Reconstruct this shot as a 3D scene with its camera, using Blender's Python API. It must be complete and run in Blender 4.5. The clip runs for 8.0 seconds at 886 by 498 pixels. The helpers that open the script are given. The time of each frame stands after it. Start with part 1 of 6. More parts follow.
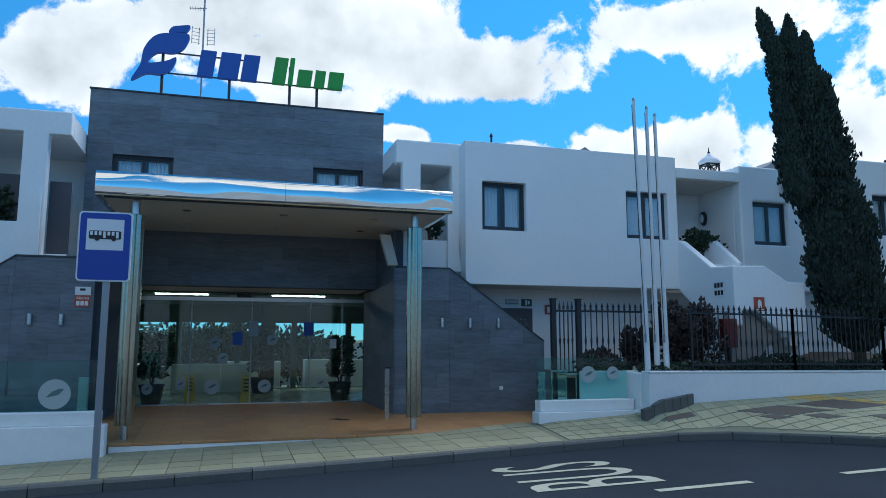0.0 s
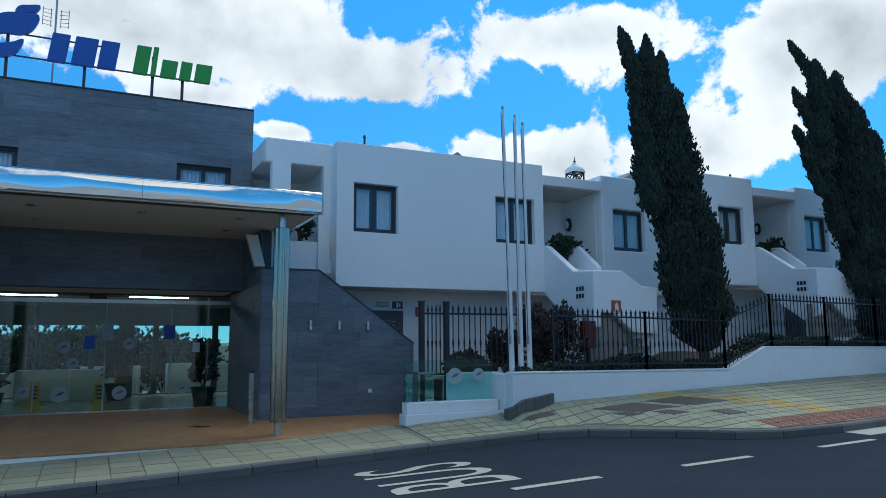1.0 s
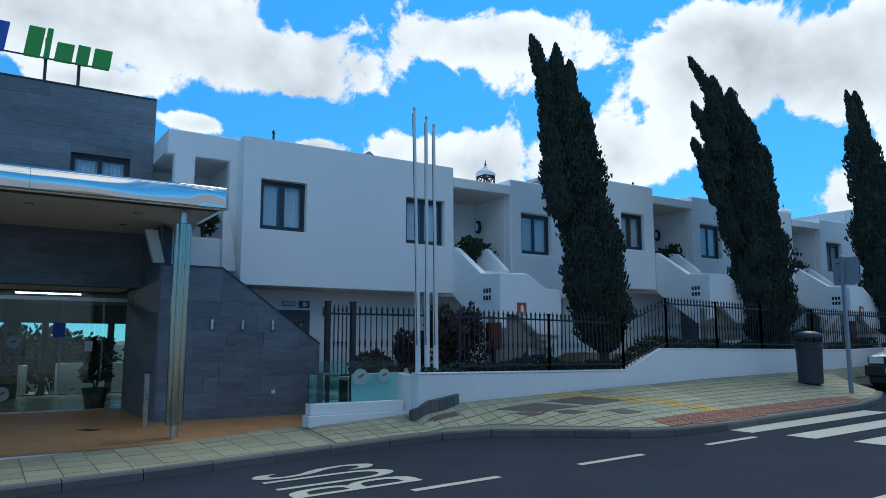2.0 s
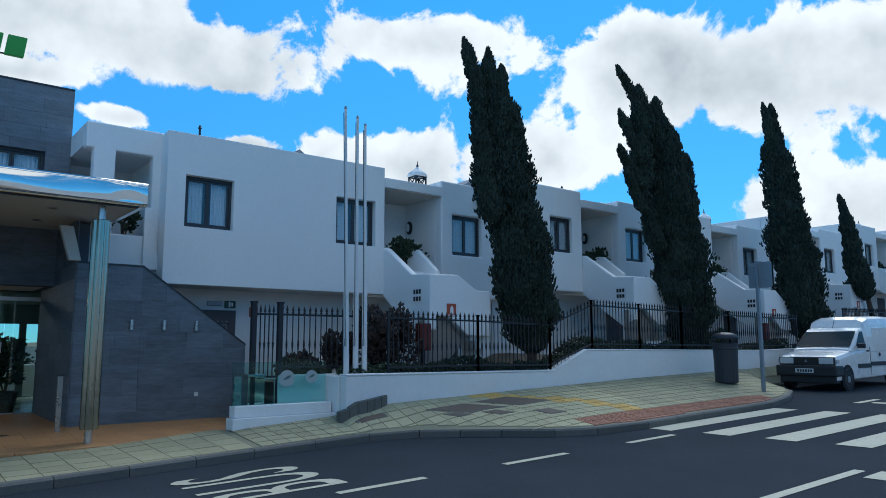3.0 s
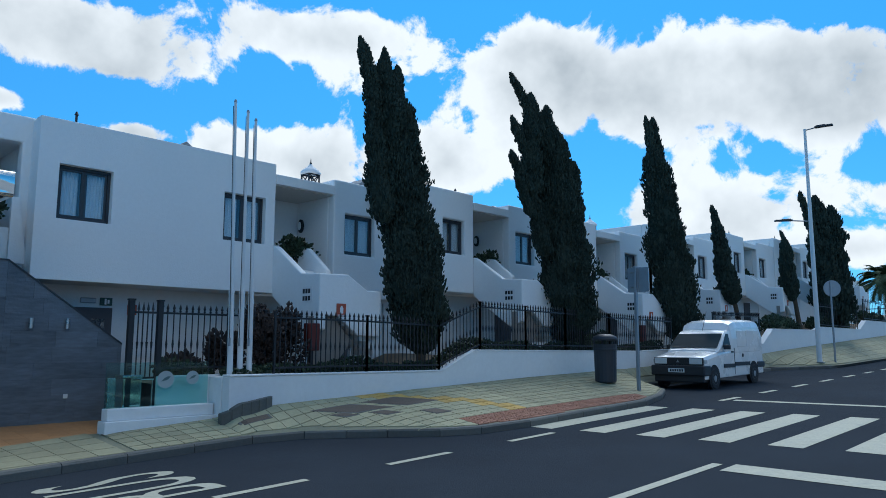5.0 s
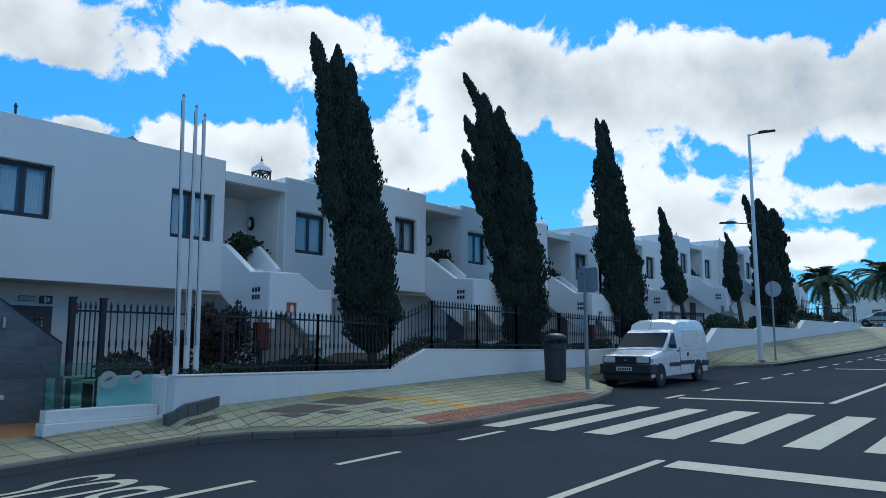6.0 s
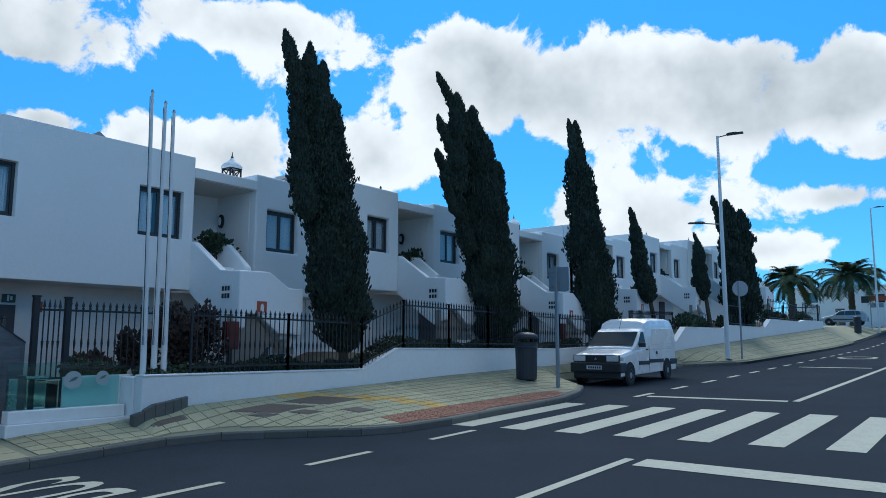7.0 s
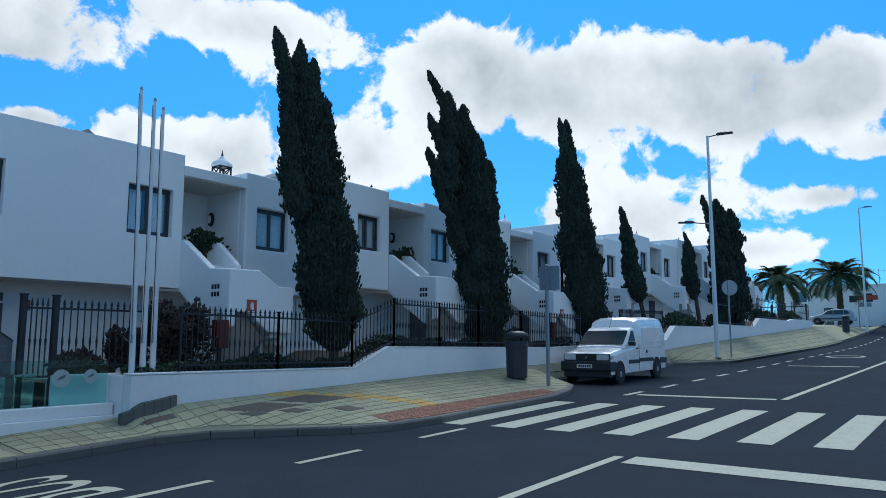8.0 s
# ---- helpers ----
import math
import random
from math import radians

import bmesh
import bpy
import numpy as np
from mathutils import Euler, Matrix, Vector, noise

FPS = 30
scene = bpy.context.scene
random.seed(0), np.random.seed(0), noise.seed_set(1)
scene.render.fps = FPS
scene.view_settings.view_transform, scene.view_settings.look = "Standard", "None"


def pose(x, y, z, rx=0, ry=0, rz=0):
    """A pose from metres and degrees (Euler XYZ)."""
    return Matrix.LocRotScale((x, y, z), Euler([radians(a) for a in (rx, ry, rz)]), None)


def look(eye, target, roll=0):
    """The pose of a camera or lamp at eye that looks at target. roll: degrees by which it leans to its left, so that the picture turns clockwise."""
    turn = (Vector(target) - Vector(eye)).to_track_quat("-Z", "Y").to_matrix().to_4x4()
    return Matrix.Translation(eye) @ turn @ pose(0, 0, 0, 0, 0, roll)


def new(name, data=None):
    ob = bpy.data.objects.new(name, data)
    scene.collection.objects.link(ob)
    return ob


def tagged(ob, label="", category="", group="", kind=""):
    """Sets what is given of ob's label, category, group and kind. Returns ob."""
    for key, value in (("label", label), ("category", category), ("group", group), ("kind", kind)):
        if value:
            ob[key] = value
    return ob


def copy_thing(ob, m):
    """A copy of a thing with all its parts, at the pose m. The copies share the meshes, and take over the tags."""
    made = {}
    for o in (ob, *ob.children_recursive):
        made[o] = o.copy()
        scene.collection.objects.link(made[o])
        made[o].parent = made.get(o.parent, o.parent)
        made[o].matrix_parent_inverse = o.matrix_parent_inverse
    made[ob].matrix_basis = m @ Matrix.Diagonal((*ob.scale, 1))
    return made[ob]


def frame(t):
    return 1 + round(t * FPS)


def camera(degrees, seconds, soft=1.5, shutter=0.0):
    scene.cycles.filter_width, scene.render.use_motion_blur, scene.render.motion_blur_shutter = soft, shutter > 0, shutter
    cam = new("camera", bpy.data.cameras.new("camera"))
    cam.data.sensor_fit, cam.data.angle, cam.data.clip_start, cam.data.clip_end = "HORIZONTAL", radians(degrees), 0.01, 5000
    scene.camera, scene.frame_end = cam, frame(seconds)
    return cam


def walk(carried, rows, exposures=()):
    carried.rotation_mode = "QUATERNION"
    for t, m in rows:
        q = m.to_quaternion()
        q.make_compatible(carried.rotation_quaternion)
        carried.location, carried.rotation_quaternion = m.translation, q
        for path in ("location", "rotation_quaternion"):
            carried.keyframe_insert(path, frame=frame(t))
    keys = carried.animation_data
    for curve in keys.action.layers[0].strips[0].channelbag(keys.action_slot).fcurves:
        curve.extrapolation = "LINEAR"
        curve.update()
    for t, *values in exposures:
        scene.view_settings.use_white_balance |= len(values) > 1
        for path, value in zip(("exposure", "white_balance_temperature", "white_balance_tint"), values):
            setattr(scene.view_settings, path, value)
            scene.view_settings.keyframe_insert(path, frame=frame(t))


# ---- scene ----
S = 0.92  # metres to one unit of the plan; part() and spot() apply it
cam = camera(63.0, 8.0, soft=0.9)
PATH = [
    (0, (-9.912, -14.324, 1.518), (-9.35, -12.423, 1.779), -0.0),
    (0.5, (-9.795, -14.331, 1.519), (-9.078, -12.482, 1.783), -0.3),
    (1, (-9.718, -14.378, 1.546), (-8.849, -12.596, 1.809), -0.4),
    (1.5, (-9.663, -14.408, 1.568), (-8.681, -12.686, 1.829), -0.2),
    (3, (-9.574, -14.435, 1.569), (-8.347, -12.878, 1.832), -0.1),
    (3.5, (-9.553, -14.479, 1.568), (-8.268, -12.969, 1.832), -0.1),
    (4, (-9.529, -14.511, 1.574), (-8.192, -13.047, 1.837), -0.0),
    (4.5, (-9.528, -14.532, 1.586), (-8.14, -13.116, 1.848), 0.1),
    (6, (-9.503, -14.584, 1.595), (-7.98, -13.314, 1.854), 0.1),
    (6.5, (-9.496, -14.593, 1.613), (-7.944, -13.359, 1.869), 0.1),
    (7, (-9.498, -14.591, 1.619), (-7.927, -13.38, 1.873), 0.1),
    (7.5, (-9.491, -14.594, 1.612), (-7.91, -13.396, 1.866), 0.1),
    (8, (-9.488, -14.602, 1.603), (-7.902, -13.41, 1.855), 0.1),
]
walk(cam, [(t, look(Vector(eye) * S, Vector(target) * S, roll)) for t, eye, target, roll in PATH],
     exposures=[(0.0, 1.44, 5750, 4), (1.2, 1.33, 5750, 4), (8.0, 1.27, 5750, 4)])

# ---- sky and sun ----
SUN_AZ, SUN_EL = 35.0, 52.0  # degrees: from +x towards +y, and above the horizon
world = bpy.data.worlds.new("sky")
scene.world = world
world.use_nodes = True
wn, wl = world.node_tree.nodes, world.node_tree.links
wn.clear()


def wnode(kind, **values):
    n = wn.new(kind)
    for key, value in values.items():
        n.inputs[key].default_value = value
    return n


def wmath(op, a, b=None, c=None):
    n = wn.new("ShaderNodeMath")
    n.operation = op
    for i, v in enumerate((a, b, c)):
        if v is None:
            continue
        if isinstance(v, (int, float)):
            n.inputs[i].default_value = v
        else:
            wl.new(v, n.inputs[i])
    return n.outputs[0]


def build_sky():
    coord = wn.new("ShaderNodeTexCoord")
    sep = wn.new("ShaderNodeSeparateXYZ")
    wl.new(coord.outputs["Generated"], sep.inputs[0])
    sky = wn.new("ShaderNodeTexSky")
    sky.sky_type = "NISHITA"
    sky.sun_disc = False
    sky.sun_elevation = radians(SUN_EL)
    sky.sun_rotation = radians(90 - SUN_AZ)
    sky.air_density, sky.dust_density, sky.ozone_density = 0.75, 0.0, 1.4
    # azimuth and elevation of the view, in degrees
    az = wmath("MULTIPLY", wmath("ARCTAN2", sep.outputs["Y"], sep.outputs["X"]), 57.2958)
    el = wmath("MULTIPLY", wmath("ARCSINE", sep.outputs["Z"]), 57.2958)
    # large cumulus banks: azimuth, elevation, half width, half height, strength
    total = None
    for a, e, w, h, k in CLOUDS:
        u = wmath("DIVIDE", wmath("SUBTRACT", az, a), w)
        v = wmath("DIVIDE", wmath("SUBTRACT", el, e), h)
        d = wmath("ADD", wmath("MULTIPLY", u, u), wmath("MULTIPLY", v, v))
        g = wmath("MULTIPLY", wmath("EXPONENT", wmath("MULTIPLY", d, -1.0)), k)
        total = g if total is None else wmath("ADD", total, g)
    total = wmath("MINIMUM", total, 1.18)
    big = wnode("ShaderNodeTexNoise", Scale=8.5, Detail=14.0, Roughness=0.62, Distortion=0.25)
    wl.new(coord.outputs["Generated"], big.inputs["Vector"])
    soft = wnode("ShaderNodeTexNoise", Scale=4.0, Detail=5.0, Roughness=0.5)
    wl.new(coord.outputs["Generated"], soft.inputs["Vector"])
    cover = wmath("ADD", total, wmath("MULTIPLY", wmath("SUBTRACT", big.outputs["Fac"], 0.5), 2.5))
    mask = wnode("ShaderNodeMapRange", **{"From Min": 0.58, "From Max": 0.76})
    mask.interpolation_type = "SMOOTHSTEP"
    wl.new(cover, mask.inputs["Value"])
    # thick middles are greyer than the lit rims
    deep = wnode("ShaderNodeMapRange", **{"From Min": 0.66, "From Max": 1.65})
    billow = wnode("ShaderNodeTexNoise", Scale=16.0, Detail=8.0, Roughness=0.55)
    wl.new(coord.outputs["Generated"], billow.inputs["Vector"])
    thick = wmath("ADD", total, wmath("MULTIPLY", wmath("SUBTRACT", soft.outputs["Fac"], 0.5), 2.0))
    wl.new(wmath("ADD", thick, wmath("MULTIPLY", wmath("SUBTRACT", billow.outputs["Fac"], 0.5), 0.9)), deep.inputs["Value"])
    tone = wn.new("ShaderNodeMix")
    tone.data_type = "RGBA"
    tone.inputs["A"].default_value = (1.0, 0.975, 0.955, 1)
    tone.inputs["B"].default_value = (0.54, 0.555, 0.57, 1)
    wl.new(deep.outputs[0], tone.inputs["Factor"])
    # clear island air: deeper blue than the plain model gives
    deepen = wn.new("ShaderNodeMix")
    deepen.data_type, deepen.blend_type = "RGBA", "MULTIPLY"
    deepen.inputs["Factor"].default_value = 1.0
    height = wnode("ShaderNodeMapRange", **{"From Min": 0.0, "From Max": 26.0})
    wl.new(el, height.inputs["Value"])
    air = wn.new("ShaderNodeMix")
    air.data_type = "RGBA"
    air.inputs["A"].default_value = (0.155, 0.34, 0.51, 1)
    air.inputs["B"].default_value = (0.225, 0.66, 0.79, 1)
    wl.new(height.outputs[0], air.inputs["Factor"])
    wl.new(air.outputs["Result"], deepen.inputs["B"])
    wl.new(sky.outputs[0], deepen.inputs["A"])
    blue = wnode("ShaderNodeBackground", Strength=SKY_STRENGTH)
    wl.new(deepen.outputs["Result"], blue.inputs["Color"])
    white = wnode("ShaderNodeBackground", Strength=CLOUD_STRENGTH)
    wl.new(tone.outputs["Result"], white.inputs["Color"])
    mix = wn.new("ShaderNodeMixShader")
    wl.new(mask.outputs[0], mix.inputs[0])
    wl.new(blue.outputs[0], mix.inputs[1])
    wl.new(white.outputs[0], mix.inputs[2])
    out = wn.new("ShaderNodeOutputWorld")
    wl.new(mix.outputs[0], out.inputs[0])


SKY_STRENGTH, CLOUD_STRENGTH = 0.096, 0.41
CLOUDS = [
    (25.8, 19.3, 16.2, 4.7, 1.1), (12.5, 16.9, 8.4, 3.5, 1.05), (36.4, 22.0, 4.6, 3.4, 0.9), (51.5, 23.6, 9.0, 3.0, 1.05), (21.0, 9.2, 9.0, 3.3, 1.1), (13.6, 6.6, 5.0, 1.3, 0.9),
    (8.0, 10.1, 4.4, 1.3, 0.95), (6.4, 18.0, 2.4, 2.9, 0.8), (5.0, 13.1, 2.7, 1.2, 0.8), (57.0, 14.4, 7.8, 3.1, 1.1), (43.6, 13.4, 5.6, 3.7, 1.05), (67.2, 15.2, 2.6, 1.0, 0.95),
    (80.2, 23.2, 14.0, 4.7, 1.1), (68.4, 20.4, 5.6, 2.9, 1.0), (102.7, 19.2, 5.6, 3.8, 1.1), (76.9, 16.4, 2.9, 0.9, 0.95), (84.0, 18.4, 4.4, 0.8, 0.8),
]
# the first fills a gap in view; the others are unseen, added to brighten facades
CLOUDS += [(92, 26.5, 8, 5, 1.0), (-75, 58, 40, 13, 1.0), (-130, 24, 26, 9, 1.0), (60, 56, 30, 8, 0.9), (-20, 32, 22, 8, 0.9), (-95, 30, 34, 10, 1.0), (-150, 40, 22, 8, 0.9), (150, 28, 20, 9, 0.9)]
build_sky()
sun = new("sun", bpy.data.lights.new("sun", "SUN"))
sun.data.energy, sun.data.angle, sun.data.color = 1.1, radians(50), (1.0, 0.95, 0.88)
sun.matrix_world = look(
    Vector((math.cos(radians(SUN_EL)) * math.cos(radians(SUN_AZ)), math.cos(radians(SUN_EL)) * math.sin(radians(SUN_AZ)), math.sin(radians(SUN_EL)))) * 60,
    (0, 0, 0))


# ---- materials ----
def material(name, colour, rough=0.7, metal=0.0, vary=0.12, grain=30.0, stain=1.2, bump=0.15, bump_scale=None, piece=0.0, island=0.0, spec=0.5, tint=None, coat=0.0, stretch=None):
    """A surface with grain and stains, and bump in metres of object space; piece and island: how much pieces differ in value."""
    m = bpy.data.materials.new(name)
    m.use_nodes = True
    n, l = m.node_tree.nodes, m.node_tree.links
    b = n["Principled BSDF"]
    co = n.new("ShaderNodeTexCoord")
    fine = n.new("ShaderNodeTexNoise")
    fine.inputs["Scale"].default_value, fine.inputs["Detail"].default_value = grain, 6
    wide = n.new("ShaderNodeTexNoise")
    wide.inputs["Scale"].default_value, wide.inputs["Detail"].default_value, wide.inputs["Roughness"].default_value = stain, 5, 0.65
    where = co.outputs["Object"]
    if stretch:
        scale = n.new("ShaderNodeVectorMath")
        scale.operation = "MULTIPLY"
        scale.inputs[1].default_value = stretch
        l.new(where, scale.inputs[0])
        where = scale.outputs[0]
    l.new(where, fine.inputs["Vector"])
    l.new(where, wide.inputs["Vector"])

    def arith(op, a, c):
        q = n.new("ShaderNodeMath")
        q.operation = op
        for i, v in enumerate((a, c)):
            if isinstance(v, (int, float)):
                q.inputs[i].default_value = v
            else:
                l.new(v, q.inputs[i])
        return q.outputs[0]

    value = arith("ADD", arith("MULTIPLY", arith("SUBTRACT", fine.outputs["Fac"], 0.5), vary * 1.6), arith("MULTIPLY", arith("SUBTRACT", wide.outputs["Fac"], 0.5), vary * 2.2))
    if piece:
        info = n.new("ShaderNodeObjectInfo")
        value = arith("ADD", value, arith("MULTIPLY", arith("SUBTRACT", info.outputs["Random"], 0.5), piece))
    if island:
        geo = n.new("ShaderNodeNewGeometry")
        value = arith("ADD", value, arith("MULTIPLY", arith("SUBTRACT", geo.outputs["Random Per Island"], 0.5), island))
    hsv = n.new("ShaderNodeHueSaturation")
    hsv.inputs["Color"].default_value = (*colour, 1)
    l.new(arith("ADD", value, 1.0), hsv.inputs["Value"])
    if tint:
        mix = n.new("ShaderNodeMix")
        mix.data_type = "RGBA"
        mix.inputs["B"].default_value = (*tint, 1)
        ramp = n.new("ShaderNodeMapRange")
        ramp.inputs["From Min"].default_value, ramp.inputs["From Max"].default_value = 0.5, 0.75
        l.new(wide.outputs["Fac"], ramp.inputs["Value"])
        l.new(arith("MULTIPLY", ramp.outputs[0], 0.7), mix.inputs["Factor"])
        l.new(hsv.outputs[0], mix.inputs["A"])
        l.new(mix.outputs["Result"], b.inputs["Base Color"])
    else:
        l.new(hsv.outputs[0], b.inputs["Base Color"])
    b.inputs["Metallic"].default_value = metal
    b.inputs["Specular IOR Level"].default_value = spec
    b.inputs["Coat Weight"].default_value = coat
    l.new(arith("ADD", arith("MULTIPLY", arith("SUBTRACT", wide.outputs["Fac"], 0.5), 0.25), rough), b.inputs["Roughness"])
    if bump:
        rel = n.new("ShaderNodeTexNoise")
        rel.inputs["Scale"].default_value, rel.inputs["Detail"].default_value = bump_scale or grain * 1.5, 5
        l.new(co.outputs["Object"], rel.inputs["Vector"])
        bp = n.new("ShaderNodeBump")
        bp.inputs["Strength"].default_value, bp.inputs["Distance"].default_value = bump, 0.02
        l.new(rel.outputs["Fac"], bp.inputs["Height"])
        l.new(bp.outputs[0], b.inputs["Normal"])
    return m


def glass_material(name, tint=(0.75, 0.85, 0.85), rough=0.0, mirror=0.12):
    """Thin clear pane: lets the view through and mirrors more at grazing angles."""
    m = bpy.data.materials.new(name)
    m.use_nodes = True
    n, l = m.node_tree.nodes, m.node_tree.links
    n.clear()
    clear = n.new("ShaderNodeBsdfTransparent")
    clear.inputs[0].default_value = (*tint, 1)
    shine = n.new("ShaderNodeBsdfGlossy")
    shine.inputs["Roughness"].default_value = rough
    facing = n.new("ShaderNodeLayerWeight")
    facing.inputs["Blend"].default_value = 0.5
    fres = n.new("ShaderNodeMath")
    fres.operation = "POWER"
    fres.inputs[1].default_value = 4.0
    l.new(facing.outputs["Facing"], fres.inputs[0])
    add = n.new("ShaderNodeMath")
    add.operation = "ADD"
    add.inputs[1].default_value = mirror
    add.use_clamp = True
    l.new(fres.outputs[0], add.inputs[0])
    mix = n.new("ShaderNodeMixShader")
    l.new(add.outputs[0], mix.inputs[0])
    l.new(clear.outputs[0], mix.inputs[1])
    l.new(shine.outputs[0], mix.inputs[2])
    out = n.new("ShaderNodeOutputMaterial")
    l.new(mix.outputs[0], out.inputs[0])
    return m


WHITE = material("white_plaster", (0.87, 0.875, 0.865), 0.85, vary=0.05, grain=14, stain=0.5, bump=0.25, bump_scale=35, spec=0.25)
PAINTED = material("white_masonry_paint", (0.82, 0.83, 0.825), 0.8, vary=0.07, grain=10, stain=1.0, bump=0.2, bump_scale=40, spec=0.25)
SLATE = material("dark_slate_cladding", (0.140, 0.166, 0.195), 0.6, vary=0.46, grain=5, stain=0.9, bump=0.35, bump_scale=18, piece=0.28, stretch=(1.0, 1.0, 5.0))
GROUT = material("dark_joint", (0.098, 0.114, 0.136), 0.9, vary=0.2)
# tan-grey that carries the shade on the stair's underside
STAIR_SHADE_TAN = material("shaded_stair_tan", (0.30, 0.275, 0.245), 0.85, vary=0.15, grain=10, stain=1.0, bump=0.2, bump_scale=40, spec=0.2)
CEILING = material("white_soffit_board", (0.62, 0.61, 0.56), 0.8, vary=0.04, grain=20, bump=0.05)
CHROME = material("polished_steel", (0.82, 0.81, 0.78), 0.06, metal=1.0, vary=0.03, grain=3, stain=0.6, bump=0.12, bump_scale=0.9)
STEEL = material("brushed_steel", (0.55, 0.55, 0.54), 0.28, metal=1.0, vary=0.1, grain=18, bump=0.15, bump_scale=50)
POST_STEEL = material("rippled_steel_sheath", (0.40, 0.38, 0.30), 0.20, metal=1.0, vary=0.10, grain=5, bump=0.10, bump_scale=4)
DARK_METAL = material("black_painted_iron", (0.014, 0.016, 0.020), 0.45, vary=0.2, grain=25, bump=0.1)
FRAME = material("dark_window_aluminium", (0.035, 0.040, 0.048), 0.4, vary=0.12, grain=20, bump=0.05)
TERRACOTTA = material("terracotta_tile", (0.42, 0.215, 0.085), 0.55, vary=0.24, grain=12, stain=1.2, bump=0.2, piece=0.14, island=0.14)
KERB = material("grey_concrete_kerb", (0.125, 0.125, 0.112), 0.85, vary=0.2, grain=22, stain=2.5, bump=0.4, piece=0.25)
PAVER = material("yellow_cement_tile", (0.36, 0.335, 0.205), 0.85, vary=0.2, grain=20, stain=0.6, bump=0.3, piece=0.22, island=0.22, tint=(0.30, 0.29, 0.19))
RED_PAVER = material("red_cement_tile", (0.34, 0.16, 0.10), 0.85, vary=0.2, grain=20, stain=0.9, bump=0.3, island=0.25)
YELLOW_PAVER = material("ochre_cement_tile", (0.50, 0.33, 0.09), 0.85, vary=0.18, grain=20, stain=0.9, bump=0.3, island=0.2)
ASPHALT = material("asphalt", (0.039, 0.047, 0.058), 0.9, vary=0.3, grain=70, stain=0.45, bump=0.5, bump_scale=140, spec=0.02)
ROAD_PAINT = material("worn_road_paint", (0.44, 0.43, 0.33), 0.75, vary=0.34, grain=28, stain=3.0, bump=0.3, tint=(0.28, 0.28, 0.25))
EARTH = material("dry_earth", (0.20, 0.15, 0.10), 0.95, vary=0.3, grain=8, stain=0.4, bump=0.5)
GLASS = glass_material("window_glass", (0.86, 0.91, 0.94), mirror=0.07)
DOOR_GLASS = glass_material("lobby_glass", (0.80, 0.91, 0.86), mirror=0.055)
BALUSTRADE = glass_material("green_balustrade_glass", (0.70, 0.90, 0.89), mirror=0.03)
CURTAIN = material("pale_curtain", (0.86, 0.87, 0.87), 0.9, vary=0.1, grain=6, bump=0.1)
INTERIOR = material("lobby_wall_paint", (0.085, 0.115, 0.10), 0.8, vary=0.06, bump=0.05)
# even dark colour: room shade on the window backings, and the dark doors
DARK_ROOM = material("room_shade_and_door_dark", (0.10, 0.10, 0.11), 0.9, vary=0.1, bump=0.0)
LEAF = material("cypress_foliage", (0.040, 0.055, 0.044), 0.9, vary=0.45, grain=5, stain=1.2, bump=0.0, island=0.45, spec=0.1)
SHRUB_LEAF = material("shrub_foliage", (0.034, 0.055, 0.029), 0.6, vary=0.35, grain=6, bump=0.0, island=0.8, spec=0.3)
PURPLE_LEAF = material("dark_red_foliage", (0.055, 0.040, 0.034), 0.6, vary=0.35, grain=6, bump=0.0, island=0.8, spec=0.3)
PALM_LEAF = material("palm_frond", (0.060, 0.085, 0.042), 0.75, vary=0.3, grain=6, bump=0.0, island=0.7, spec=0.12)
BARK = material("bark", (0.085, 0.065, 0.045), 0.95, vary=0.3, grain=14, bump=0.7)
BLUE = material("blue_sign_paint", (0.012, 0.055, 0.36), 0.35, vary=0.06, bump=0.02)
BLUE_SIGN = material("blue_letter_paint", (0.016, 0.095, 0.42), 0.45, vary=0.08, bump=0.02)
GREEN_SIGN = material("green_letter_paint", (0.055, 0.34, 0.050), 0.45, vary=0.08, bump=0.02)
SIGN_WHITE = material("white_sign_paint", (0.78, 0.80, 0.80), 0.4, vary=0.05, bump=0.02)
SIGN_BLACK = material("black_print", (0.012, 0.014, 0.018), 0.5, vary=0.05, bump=0.0)
SIGN_RED = material("red_sign_print", (0.40, 0.075, 0.03), 0.45, vary=0.08, bump=0.02)
GALV = material("galvanised_steel", (0.30, 0.33, 0.36), 0.42, metal=0.6, vary=0.12, grain=12, bump=0.08)
LAMP_WHITE = material("white_lamp_post_paint", (0.74, 0.75, 0.75), 0.4, vary=0.05, bump=0.03)
CAR_WHITE = material("white_car_paint", (0.86, 0.86, 0.84), 0.28, vary=0.05, grain=5, bump=0.0, coat=0.6)
CAR_BLUE = material("silver_blue_car_paint", (0.30, 0.38, 0.46), 0.28, vary=0.05, bump=0.0, coat=0.6)
RUBBER = material("black_rubber", (0.020, 0.020, 0.022), 0.75, vary=0.2, bump=0.1)
PLASTIC = material("black_plastic", (0.025, 0.026, 0.030), 0.5, vary=0.12, bump=0.08)
HEADLAMP = material("headlamp_lens", (0.70, 0.72, 0.72), 0.15, metal=0.3, vary=0.1, bump=0.1)
POST_BOX = material("dark_red_box_paint", (0.12, 0.018, 0.012), 0.5, vary=0.1, bump=0.05)
CONE_YELLOW = material("yellow_plastic", (0.62, 0.36, 0.02), 0.45, vary=0.08, bump=0.03)
BIN = material("dark_bin_plastic", (0.028, 0.033, 0.042), 0.5, vary=0.15, grain=12, bump=0.1)
IRON_COVER = material("cast_iron_cover", (0.10, 0.075, 0.055), 0.7, vary=0.3, grain=25, bump=0.5)
